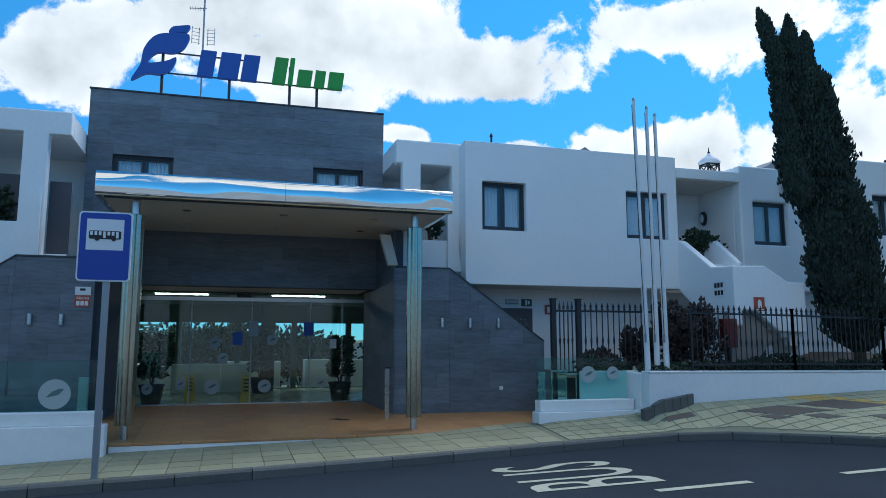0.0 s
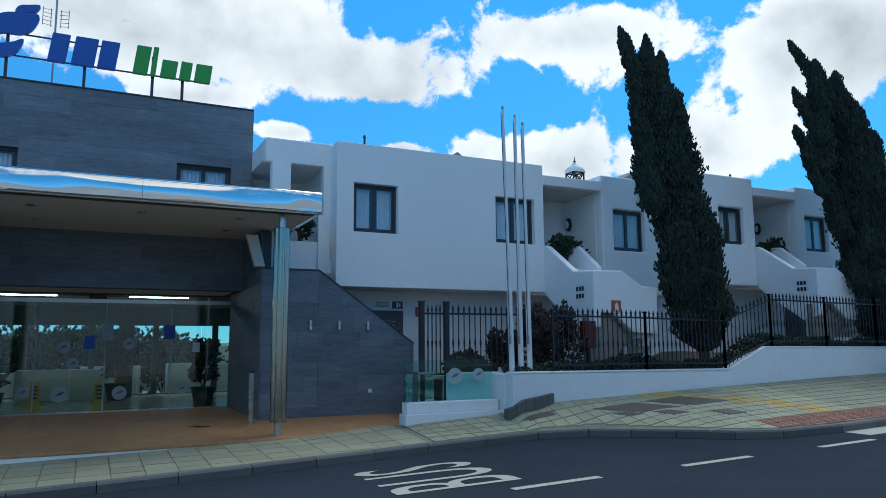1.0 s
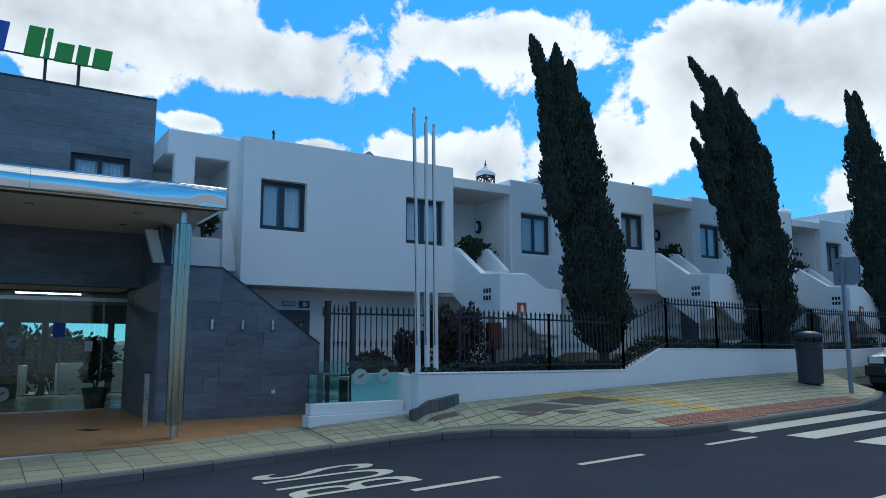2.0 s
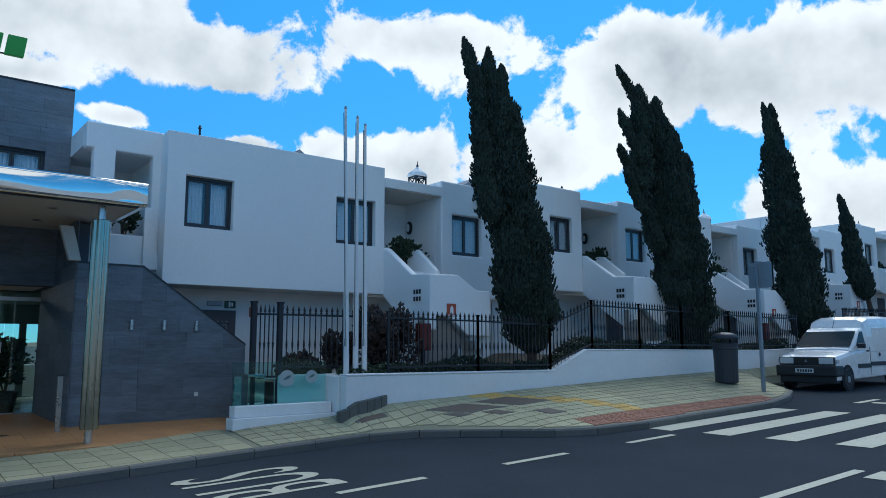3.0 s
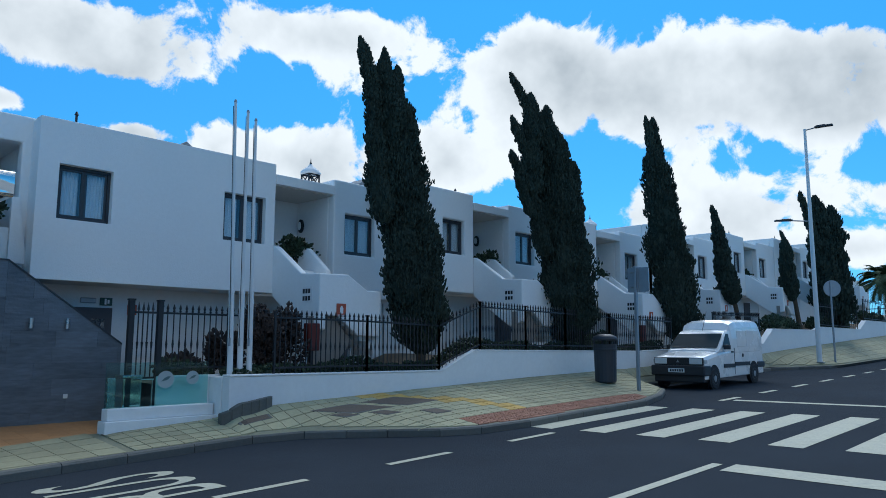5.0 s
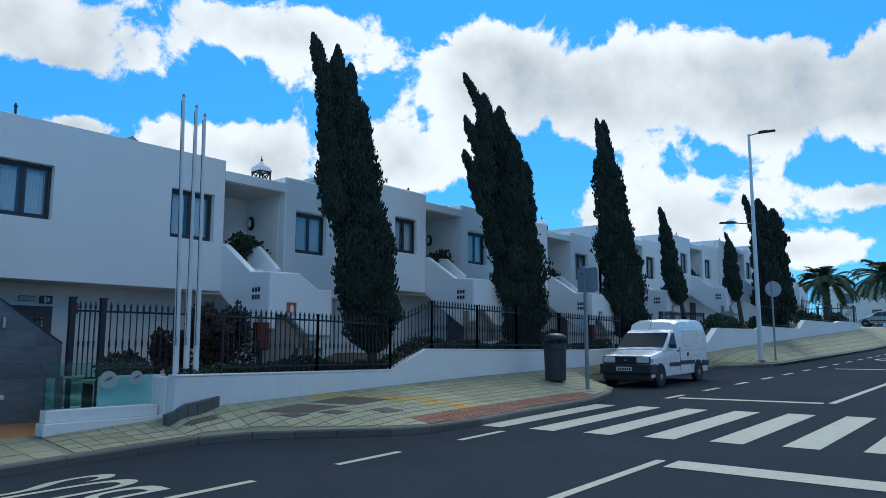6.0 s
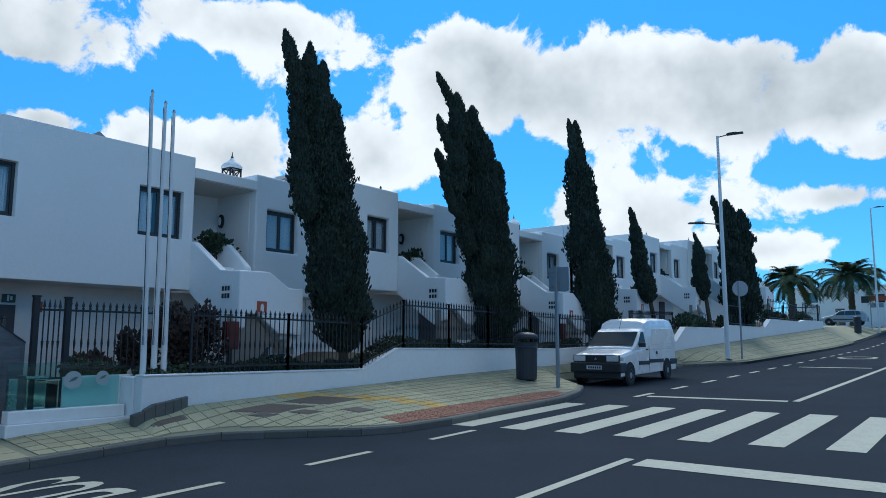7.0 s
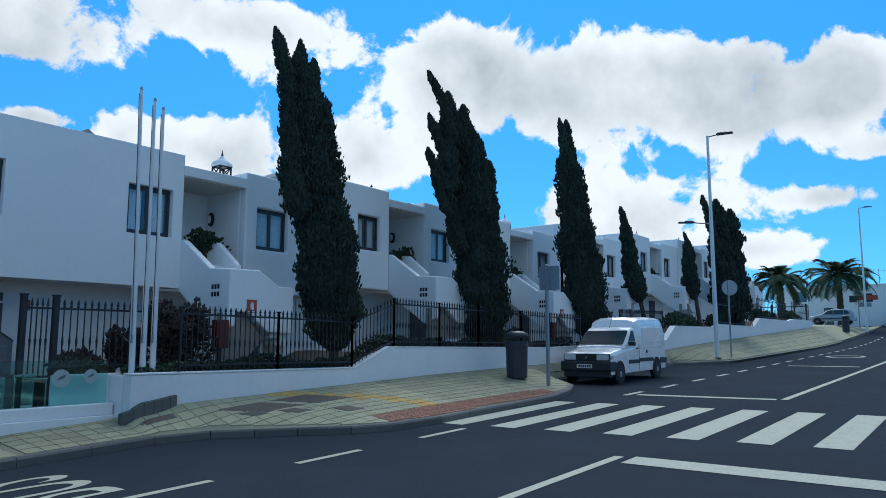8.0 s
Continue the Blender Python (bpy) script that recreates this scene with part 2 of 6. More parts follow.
ROOF_GREY = material("grey_roof_felt", (0.30, 0.31, 0.32), 0.9, vary=0.15, bump=0.2)
PANEL_BLUE = material("solar_panel_glass", (0.02, 0.03, 0.06), 0.2, vary=0.1, bump=0.0)
GLOW = bpy.data.materials.new("lit_tube")
GLOW.use_nodes = True
GLOW.node_tree.nodes["Principled BSDF"].inputs["Emission Color"].default_value = (1.0, 0.97, 0.85, 1)
GLOW.node_tree.nodes["Principled BSDF"].inputs["Emission Strength"].default_value = 6.0


# ---- building helpers ----
def part(name, bm, mat, parent=None, label="", smooth=False, bevel=0.0, segments=2):
    """Links a bmesh, drawn in plan units, as one mesh object."""
    bmesh.ops.recalc_face_normals(bm, faces=bm.faces)
    bmesh.ops.scale(bm, vec=(S, S, S), verts=bm.verts)
    me = bpy.data.meshes.new(name)
    bm.to_mesh(me)
    bm.free()
    if smooth:
        me.shade_smooth()
    me.materials.append(mat)
    ob = new(name, me)
    if parent is not None:
        ob.parent = parent
    if label:
        ob["label"] = label
    if bevel:
        mod = ob.modifiers.new("edge", "BEVEL")
        mod.width, mod.segments, mod.limit_method, mod.angle_limit = bevel * S, segments, "ANGLE", radians(40)
        mod.harden_normals = False
    return ob


def thing(name, label, category, group="", kind=""):
    return tagged(new(name), label, category, group, kind)


def spot(x, y, z, rz=0):
    return pose(x * S, y * S, z * S, 0, 0, rz)


def box(bm, x0, x1, y0, y1, z0, z1):
    vs = [bm.verts.new((x, y, z)) for x in (x0, x1) for y in (y0, y1) for z in (z0, z1)]
    for f in ((0, 1, 3, 2), (4, 6, 7, 5), (0, 4, 5, 1), (2, 3, 7, 6), (0, 2, 6, 4), (1, 5, 7, 3)):
        bm.faces.new([vs[i] for i in f])
    return vs


def one_box(*a):
    bm = bmesh.new()
    box(bm, *a)
    return bm


def prism(bm, pts, a, b, axis="y"):
    """Extrudes a polygon: axis y takes (x, z), axis z takes (x, y), axis x takes (y, z)."""
    def at(p, h):
        return {"y": (p[0], h, p[1]), "z": (p[0], p[1], h), "x": (h, p[0], p[1])}[axis]
    lo, hi = [bm.verts.new(at(p, a)) for p in pts], [bm.verts.new(at(p, b)) for p in pts]
    bm.faces.new(lo)
    bm.faces.new(hi)
    for i in range(len(pts)):
        j = (i + 1) % len(pts)
        bm.faces.new((lo[i], lo[j], hi[j], hi[i]))


def one_prism(pts, a, b, axis="y"):
    bm = bmesh.new()
    prism(bm, pts, a, b, axis)
    return bm


def tube(bm, p0, p1, r0, r1=None, seg=10):
    p0, p1 = Vector(p0), Vector(p1)
    d = p1 - p0
    m = Matrix.Translation((p0 + p1) / 2) @ d.to_track_quat("Z", "Y").to_matrix().to_4x4()
    bmesh.ops.create_cone(bm, cap_ends=True, segments=seg, radius1=r0, radius2=r0 if r1 is None else r1, depth=d.length, matrix=m)


def one_tube(*a, **k):
    bm = bmesh.new()
    tube(bm, *a, **k)
    return bm


def lathe(bm, profile, cx, cy, seg=16):
    rings = []
    for r, z in profile:
        rings.append([bm.verts.new((cx + r * math.cos(2 * math.pi * i / seg), cy + r * math.sin(2 * math.pi * i / seg), z)) for i in range(seg)])
    for a, b in zip(rings, rings[1:]):
        for i in range(seg):
            j = (i + 1) % seg
            bm.faces.new((a[i], a[j], b[j], b[i]))
    bm.faces.new(rings[0])
    bm.faces.new(rings[-1])


def holed(bm, x0, x1, z0, z1, y0, y1, holes, axis="y"):
    """A wall slab with rectangular openings (x0, x1, z0, z1) right through it."""
    xs = sorted({x0, x1, *(v for h in holes for v in h[:2] if x0 < v < x1)})
    zs = sorted({z0, z1, *(v for h in holes for v in h[2:] if z0 < v < z1)})
    solid = [[not any(h[0] < (a + b) / 2 < h[1] and h[2] < (c + d) / 2 < h[3] for h in holes) for c, d in zip(zs, zs[1:])] for a, b in zip(xs, xs[1:])]
    verts = {}

    def v(i, k, y):
        key = (i, k, y)
        if key not in verts:
            verts[key] = bm.verts.new((xs[i], y, zs[k]) if axis == "y" else (y, xs[i], zs[k]))
        return verts[key]
    for i, col in enumerate(solid):
        for k, full in enumerate(col):
            if not full:
                continue
            for y in (y0, y1):
                bm.faces.new((v(i, k, y), v(i + 1, k, y), v(i + 1, k + 1, y), v(i, k + 1, y)))
            for di, dk, (a, b) in ((-1, 0, ((i, k), (i, k + 1))), (1, 0, ((i + 1, k), (i + 1, k + 1))), (0, -1, ((i, k), (i + 1, k))), (0, 1, ((i, k + 1), (i + 1, k + 1)))):
                ni, nk = i + di, k + dk
                if 0 <= ni < len(solid) and 0 <= nk < len(col) and solid[ni][nk]:
                    continue
                bm.faces.new((v(*a, y0), v(*b, y0), v(*b, y1), v(*a, y1)))


# ---- the lie of the land ----
def lerp(table, x):
    for (a, u), (b, v) in zip(table, table[1:]):
        if x <= b:
            t = max(0.0, (x - a) / (b - a))
            return u + (v - u) * t
    return table[-1][1]


def road_z(x):
    x = min(max(x, -60), 140)
    return 0.0235 * (x - 1.5) + (0.0008 * (x - 45) ** 2 if x > 45 else 0) - (0.0008 * (x - 75) ** 2 if x > 75 else 0)


KERB_LINE = [(-60, -4.6), (-13, -4.25), (-10.5, -4.2), (-7.6, -4.0), (-4.8, -3.72), (-2.6, -3.52), (-1.7, -3.75), (-0.64, -4.77), (0.0, -5.45), (0.7, -5.82), (2.0, -5.95), (6.9, -5.8),
             (8.6, -5.35), (10.2, -4.65), (10.9, -3.9), (11.3, -3.2), (22.8, -3.2), (24.2, -3.9), (25.6, -4.7), (27.0, -4.95), (90, -4.95)]
BACK_Y = [(-60, -2.4), (-12.2, -2.35), (-11.65, -2.3), (-11.6, -1.95), (-4.62, -1.95), (-4.58, -2.3), (-2.62, -2.3), (-2.58, -2.7), (90, -2.7)]
BACK_Z = [(-60, -1.2), (-13, -0.2), (-11.5, -0.13), (-6.6, -0.01), (-4.6, 0.14), (-2.62, 0.26), (-2.42, 0.37), (-1.7, 0.47), (-0.2, 0.52), (2.1, 0.60), (4.0, 0.66), (6.0, 0.73), (9.2, 0.80), (14, 0.95), (23.3, 1.27), (29.3, 1.55), (38.4, 1.97), (56, 2.74), (90, 3.9)]


def kerb_y(x):
    return lerp(KERB_LINE, x)


def pave_z(x, y):
    k = kerb_y(x)
    b = lerp(BACK_Y, x)
    t = min(1.0, max(0.0, (y - k) / (b - k)))
    return (road_z(x) + 0.13) * (1 - t) + lerp(BACK_Z, x) * t


# ---- ground, road and pavement ----
def ground_sheet():
    bm = bmesh.new()
    xs = [-700, -300, -120, -60] + list(range(-50, 141, 5)) + [200, 400, 900]
    ys = [-700, -200, -60, -19, 8, 30, 80, 250, 700]
    grid = [[bm.verts.new((x, y, road_z(x) - (0.04 if y > -20 else 0.1))) for y in ys] for x in xs]
    for a, b in zip(grid, grid[1:]):
        for j in range(len(ys) - 1):
            bm.faces.new((a[j], b[j], b[j + 1], a[j + 1]))
    tagged(part("ground", bm, EARTH), "dry brown earth ground reaching to the horizon", "ground", kind="structure")


def road_sheet():
    bm = bmesh.new()
    xs = [-60 + i * 1.0 for i in range(151)] + [100, 120, 140]
    near = [bm.verts.new((x, -18.5, road_z(x))) for x in xs]
    far = [bm.verts.new((x, -2.9, road_z(x))) for x in xs]
    for i in range(len(xs) - 1):
        bm.faces.new((near[i], near[i + 1], far[i + 1], far[i]))
    tagged(part("road", bm, ASPHALT), "dark grey asphalt road rising gently along the houses", "road", kind="structure")


def pavement_bed():
    bm = bmesh.new()
    xs = [-40, -30, -20, -16, -13] + [-12 + 0.2 * i for i in range(115)] + [11.2 + 0.4 * i for i in range(73)] + [40.5 + 2.5 * i for i in range(8)]
    rows = []
    for x in xs:
        k, b = kerb_y(x) + 0.05, lerp(BACK_Y, x) + 0.05
        rows.append([bm.verts.new((x, k + (b - k) * j / 8, pave_z(x, k + (b - k) * j / 8) - (0.016 if x < 11 else 0.03))) for j in range(9)])
    for a, c in zip(rows, rows[1:]):
        for j in range(8):
            bm.faces.new((a[j], c[j], c[j + 1], a[j + 1]))
    return tagged(part("pavement", bm, material("tile_bedding", (0.235, 0.23, 0.155), 0.95, vary=0.2, bump=0.3)), "pavement of yellow cement tiles with dark joints", "pavement", kind="structure")


ground_sheet()
road_sheet()
# unseen plain wall added behind the eye: closes the street, shapes reflections and bounce light
tagged(part("wall_south", one_box(-60, 60, -30.4, -30.0, -1.5, 6.2), material("pale_bounce_wall", (0.55, 0.56, 0.56), 0.9, vary=0.3, grain=6, stain=0.3, bump=0.3)), "unseen plain pale wall added behind the eye for reflections and bounce light", "wall", kind="structure")
pavement = pavement_bed()


# road markings lie 6 mm over the asphalt
def marking(bm, pts):
    bm.faces.new([bm.verts.new((x, y, road_z(x) + 0.007)) for x, y in pts])


def strip(bm, x0, y0, x1, y1, w):
    d = Vector((x1 - x0, y1 - y0))
    n = Vector((-d.y, d.x)).normalized() * w / 2
    steps = max(1, int(d.length / 2))
    for i in range(steps):
        a, b = Vector((x0, y0)) + d * i / steps, Vector((x0, y0)) + d * (i + 1) / steps
        marking(bm, [(a.x + n.x, a.y + n.y), (b.x + n.x, b.y + n.y), (b.x - n.x, b.y - n.y), (a.x - n.x, a.y - n.y)])


def road_marking(label, *strips):
    bm = bmesh.new()
    for s in strips:
        strip(bm, *s)
    return tagged(part("road_marking", bm, ROAD_PAINT), label, "road marking", kind="structure")


for x0 in (-8.0, -5.12, -2.45, 0.3):
    road_marking("white dash of the bus bay edge line", (x0, -6.78, x0 + 1.3, -6.76, 0.13))
for i in range(7):
    y = -6.17 - 1.075 * i
    bm = bmesh.new()
    marking(bm, [(2.0 + 0.12 * i, y + 0.26), (6.75 + 0.10 * i, y + 0.26), (6.75 + 0.10 * i, y - 0.27), (2.0 + 0.12 * i, y - 0.27)])
    tagged(part("crossing_stripe", bm, ROAD_PAINT), "worn white zebra crossing stripe on asphalt", "road marking", group="zebra crossing", kind="structure")
road_marking("wide white stop line before the crossing", (0.28, -10.48, 0.34, -18.0, 0.56))
road_marking("white lane line on asphalt", (-20, -10.2, 0.45, -10.27, 0.14))
road_marking("white give-way line of the parking lane", (9.3, -6.98, 9.72, -10.33, 0.30))
road_marking("white lane line climbing the road", (9.75, -10.5, 90, -11.2, 0.16))
road_marking("white cross line on asphalt", (24.9, -7.5, 25.1, -10.2, 0.35))
for i in range(22):
    x = 9.0 + 2.75 * i
    road_marking("white dash of the parking lane edge", (x, -6.75, x + 1.2, -6.75, 0.16))
bm = bmesh.new()
for i in range(24):
    a, b = 2 * math.pi * i / 24, 2 * math.pi * (i + 1) / 24
    marking(bm, [(35 + r * math.cos(t) * 1.6, -8.3 + r * math.sin(t)) for r, t in ((0.75, a), (0.75, b), (0.95, b), (0.95, a))])
tagged(part("road_marking", bm, ROAD_PAINT), "white painted speed circle on asphalt", "road marking", kind="structure")


def glyph_bus():
    """The word BUS on the asphalt, read by traffic driving towards -x."""
    cu = bpy.data.curves.new("bus_word", "FONT")
    cu.body, cu.size, cu.align_x, cu.align_y = "BUS", 1.0, "CENTER", "CENTER"
    cu.resolution_u = 4
    tmp = new("tmp", cu)
    me = bpy.data.meshes.new_from_object(tmp)
    bpy.data.objects.remove(tmp)
    bm = bmesh.new()
    bm.from_mesh(me)
    # letters are stretched along the lane
    xs, ys = [v.co.x for v in bm.verts], [v.co.y for v in bm.verts]
    w, h = max(xs) - min(xs), max(ys) - min(ys)
    cx, cy = (max(xs) + min(xs)) / 2, (max(ys) + min(ys)) / 2
    for v in bm.verts:
        u, q = (v.co.x - cx) / w, (v.co.y - cy) / h
        x, y = BUS_X - q * BUS_LONG, BUS_Y + u * BUS_WIDE
        v.co = (x, y, road_z(x) + 0.007)
    tagged(part("road_marking", bm, ROAD_PAINT), "worn white word BUS painted on asphalt", "road marking", kind="structure")


BUS_X, BUS_Y, BUS_LONG, BUS_WIDE = -5.55, -5.5, 1.75, 1.65
glyph_bus()


def kerbs():
    line = [p for p in KERB_LINE if -13 <= p[0] <= 60]
    line = [(-30, -4.4)] + line[:-1] + [(88, -4.95)]
    kerb = thing("kerb", "grey concrete kerb stones along the pavement edge", "kerb", kind="structure")
    pts = []
    for (x0, y0), (x1, y1) in zip(line, line[1:]):
        n = max(1, round(math.hypot(x1 - x0, y1 - y0) / 0.95))
        pts += [(x0 + (x1 - x0) * i / n, y0 + (y1 - y0) * i / n) for i in range(n)]
    pts.append(line[-1])
    for (x0, y0), (x1, y1) in zip(pts, pts[1:]):
        d = Vector((x1 - x0, y1 - y0))
        L = d.length
        d.normalize()
        n = Vector((-d.y, d.x))
        g = 0.006
        a, b = Vector((x0, y0)) + d * g, Vector((x1, y1)) - d * g
        za, zb = road_z(x0), road_z(x1)
        bm = bmesh.new()
        lo, hi = [], []
        for p, z in ((a, za), (b, zb)):
            lo.append([bm.verts.new((*(p + n * o), z + h)) for o, h in ((0, -0.08), (0, 0.105), (0.025, 0.135), (0.15, 0.14), (0.15, -0.08))])
        A, B = lo
        bm.faces.new(A)
        bm.faces.new(B)
        for i in range(5):
            j = (i + 1) % 5
            bm.faces.new((A[i], B[i], B[j], A[j]))
        part("kerb_stone", bm, KERB, kerb)


kerbs()


# ---- low street wall, fence and terrace ----
WALL_TOP = [(-2.6, 1.0), (2.95, 0.96), (4.1, 1.43), (12.5, 1.36), (23.4, 1.62), (24.7, 2.3), (30.9, 2.34), (31.9, 2.52), (39.2, 2.51), (40.7, 3.08), (49, 3.1), (51, 3.26), (58, 3.3)]


def low_wall():
    wall = thing("street_wall", "low white plastered garden wall stepping up the slope", "wall", kind="structure")
    xs = sorted({x for x, _ in WALL_TOP} | {-2.6 + 1.5 * i for i in range(41) if -2.6 + 1.5 * i < 58})
    bm = bmesh.new()
    rings = []
    for x in xs:
        t = lerp(WALL_TOP, x)
        z = lerp(BACK_Z, x) - 0.25
        rings.append([bm.verts.new(p) for p in ((x, -2.7, z), (x, -2.7, t), (x, -2.45, t), (x, -2.45, z))])
    for a, b in zip(rings, rings[1:]):
        for i in range(4):
            bm.faces.new((a[i], b[i], b[(i + 1) % 4], a[(i + 1) % 4]))
    bm.faces.new(rings[0])
    bm.faces.new(rings[-1])
    part("wall", bm, PAINTED, wall, bevel=0.02)
    bm = bmesh.new()
    rings = []
    for x in xs:
        t = lerp(WALL_TOP, x)
        rings.append([bm.verts.new(p) for p in ((x, -2.72, t), (x, -2.72, t + 0.035), (x, -2.43, t + 0.035), (x, -2.43, t))])
    for a, b in zip(rings, rings[1:]):
        for i in range(4):
            bm.faces.new((a[i], b[i], b[(i + 1) % 4], a[(i + 1) % 4]))
    bm.faces.new(rings[0])
    bm.faces.new(rings[-1])
    part("coping", bm, PAINTED, wall, "white rounded wall coping", bevel=0.015)
    part("return_wall", one_box(-3.62, -2.3, -2.0, -1.8, -0.1, 1.02), PAINTED, wall, bevel=0.02)
    part("return_wall", one_box(-2.62, -2.42, -2.44, -2.003, -0.1, 0.99), PAINTED, wall, bevel=0.02)


low_wall()


def garden_bed():
    bm = bmesh.new()
    xs = [-3.6, -2.62, -2.41] + [-1.5 + 1.5 * i for i in range(40)]
    rows = [[bm.verts.new((x, y, lerp(WALL_TOP, x) - 0.12 + 0.03 * math.sin(x * 3 + y))) for y in (-2.45 if x > -2.5 else -1.82, -1.2, 0.2, 2.2)] for x in xs]
    for a, b in zip(rows, rows[1:]):
        for j in range(3):
            bm.faces.new((a[j], b[j], b[j + 1], a[j + 1]))
    tagged(part("garden_bed", bm, EARTH), "brown planted garden bed behind the wall", "ground", kind="structure")


garden_bed()


def railing(x0, x1, z0, z1, top0, top1, label, y=-2.58):
    """Black iron garden railing with spear tips from x0 to x1; z: foot heights, top: rail heights."""
    fence = thing("iron_fence", label, "fence", group="garden railing")

    def foot(x):
        return z0 + (z1 - z0) * (x - x0) / (x1 - x0)

    def head(x):
        return top0 + (top1 - top0) * (x - x0) / (x1 - x0)
    n = max(2, round((x1 - x0) / (0.12 if x0 < 25 else 0.40)))
    for i in range(n + 1):
        x = x0 + (x1 - x0) * i / n
        if i in (0, n):
            bm = bmesh.new()
            box(bm, x - 0.021, x + 0.021, y - 0.021, y + 0.021, foot(x), head(x) + 0.10)
            box(bm, x - 0.034, x + 0.034, y - 0.034, y + 0.034, head(x) + 0.10, head(x) + 0.13)
            part("post", bm, DARK_METAL, fence)
            continue
        bm = bmesh.new()
        h = head(x)
        tube(bm, (x, y, foot(x) + 0.02), (x, y, h + 0.02), 0.011, seg=6)
        tube(bm, (x, y, h + 0.02), (x, y, h + 0.05), 0.022, 0.022, seg=6)
        tube(bm, (x, y, h + 0.05), (x, y, h + 0.085), 0.010, 0.026, seg=6)
        tube(bm, (x, y, h + 0.085), (x, y, h + 0.17), 0.026, 0.002, seg=6)
        m = (foot(x) + h) / 2
        tube(bm, (x, y, m - 0.10), (x, y, m), 0.011, 0.021, seg=6)
        tube(bm, (x, y, m), (x, y, m + 0.10), 0.021, 0.011, seg=6)
        part("picket", bm, DARK_METAL, fence)
    for lift in (0.12, None):
        bm = bmesh.new()
        prism(bm, [(x0, (foot(x0) + lift if lift else head(x0) - 0.02)), (x1, (foot(x1) + lift if lift else head(x1) - 0.02)),
                   (x1, (foot(x1) + lift if lift else head(x1) - 0.02) + 0.035), (x0, (foot(x0) + lift if lift else head(x0) - 0.02) + 0.035)], y - 0.015, y + 0.015)
        part("rail", bm, DARK_METAL, fence)


FENCES = [(-1.6, 0.72, 1.0, 1.0, 2.10, 2.08), (0.72, 2.95, 1.0, 0.97, 2.08, 2.03), (2.95, 4.45, 0.97, 1.45, 2.03, 2.54),
          (4.45, 6.35, 1.45, 1.43, 2.54, 2.51), (6.35, 8.25, 1.43, 1.42, 2.51, 2.49), (8.25, 10.7, 1.42, 1.40, 2.49, 2.44), (10.7, 12.6, 1.40, 1.38, 2.44, 2.42), (12.6, 14.9, 1.38, 1.42, 2.42, 2.42),
          (18.5, 21, 1.5, 1.58, 2.75, 2.80), (21, 23.4, 1.58, 1.62, 2.80, 2.85), (31.9, 35.5, 2.53, 2.53, 3.65, 3.65), (35.5, 39.2, 2.53, 2.53, 3.65, 3.65), (40.7, 45, 3.1, 3.1, 4.3, 4.3), (45, 49, 3.1, 3.1, 4.3, 4.3), (51, 57.5, 3.28, 3.3, 4.5, 4.5)]
railing(-3.56, -1.40, 1.02, 1.02, 2.14, 2.14, "black iron railing with spear tips on the low wall", -1.92)
for f in FENCES:
    railing(*f, "black iron railing with spear tips on the low wall")


# ---- houses ----
def window(parent, x0, x1, z0, z1, y, panes=2):
    """Dark aluminium window set back in its opening, with curtain behind."""
    w = part("window", frame_mesh(x0, x1, z0, z1, y, panes), FRAME, parent, "dark aluminium window frame", bevel=0.006)
    n = panes
    for i in range(n):
        a = x0 + 0.07 + (x1 - x0 - 0.14) * i / n + 0.03
        b = x0 + 0.07 + (x1 - x0 - 0.14) * (i + 1) / n - 0.03
        part("pane", one_box(a - 0.01, b + 0.01, y + 0.03, y + 0.036, z0 + 0.10, z1 - 0.10), GLASS, w).visible_shadow = False
    bm = bmesh.new()
    rnd = random.Random(round(x0 * 77 + z0 * 31))
    for a, b in ((x0 + 0.06, x0 + (x1 - x0) * rnd.uniform(0.40, 0.49)), (x1 - (x1 - x0) * rnd.uniform(0.40, 0.49), x1 - 0.06)):
        k = 48
        top = [bm.verts.new((a + (b - a) * i / k, y + 0.13 + 0.018 * math.sin(i * 0.78 + a * 5), z1 - 0.05)) for i in range(k + 1)]
        low = [bm.verts.new((a + (b - a) * i / k, y + 0.13 + 0.024 * math.sin(i * 0.78 + a * 5 + 0.3), z0 + 0.06)) for i in range(k + 1)]
        back_t = [bm.verts.new(v.co + Vector((0, 0.006, 0))) for v in top]
        back_l = [bm.verts.new(v.co + Vector((0, 0.006, 0))) for v in low]
        for i in range(k):
            bm.faces.new((top[i], top[i + 1], low[i + 1], low[i]))
            bm.faces.new((back_t[i + 1], back_t[i], back_l[i], back_l[i + 1]))
            bm.faces.new((top[i + 1], top[i], back_t[i], back_t[i + 1]))
            bm.faces.new((low[i], low[i + 1], back_l[i + 1], back_l[i]))
        for i in (0, k):
            bm.faces.new((top[i], low[i], back_l[i], back_t[i]))
    part("curtain", bm, CURTAIN, w, "pale drawn curtain")
    # dark sheet in place of a room; its colour gives the indoor shade
    part("backing", one_box(x0 - 0.05, x1 + 0.05, y + 0.9, y + 0.95, z0 - 0.1, z1 + 0.1), DARK_ROOM, w, "dark sheet standing in for the unlit room behind the window")
    return w


def frame_mesh(x0, x1, z0, z1, y, panes):
    bm = bmesh.new()
    t = 0.055
    holed(bm, x0, x1, z0, z1, y, y + 0.07, [(x0 + t, x1 - t, z0 + t, z1 - t)])
    n = panes
    for i in range(n):
        a = x0 + t + (x1 - x0 - 2 * t) * i / n + 0.002
        b = x0 + t + (x1 - x0 - 2 * t) * (i + 1) / n - 0.002
        holed(bm, a, b, z0 + t + 0.002, z1 - t - 0.002, y + 0.012 + 0.012 * (i % 2), y + 0.055, [(a + 0.045, b - 0.045, z0 + t + 0.047, z1 - t - 0.047)])
    return bm


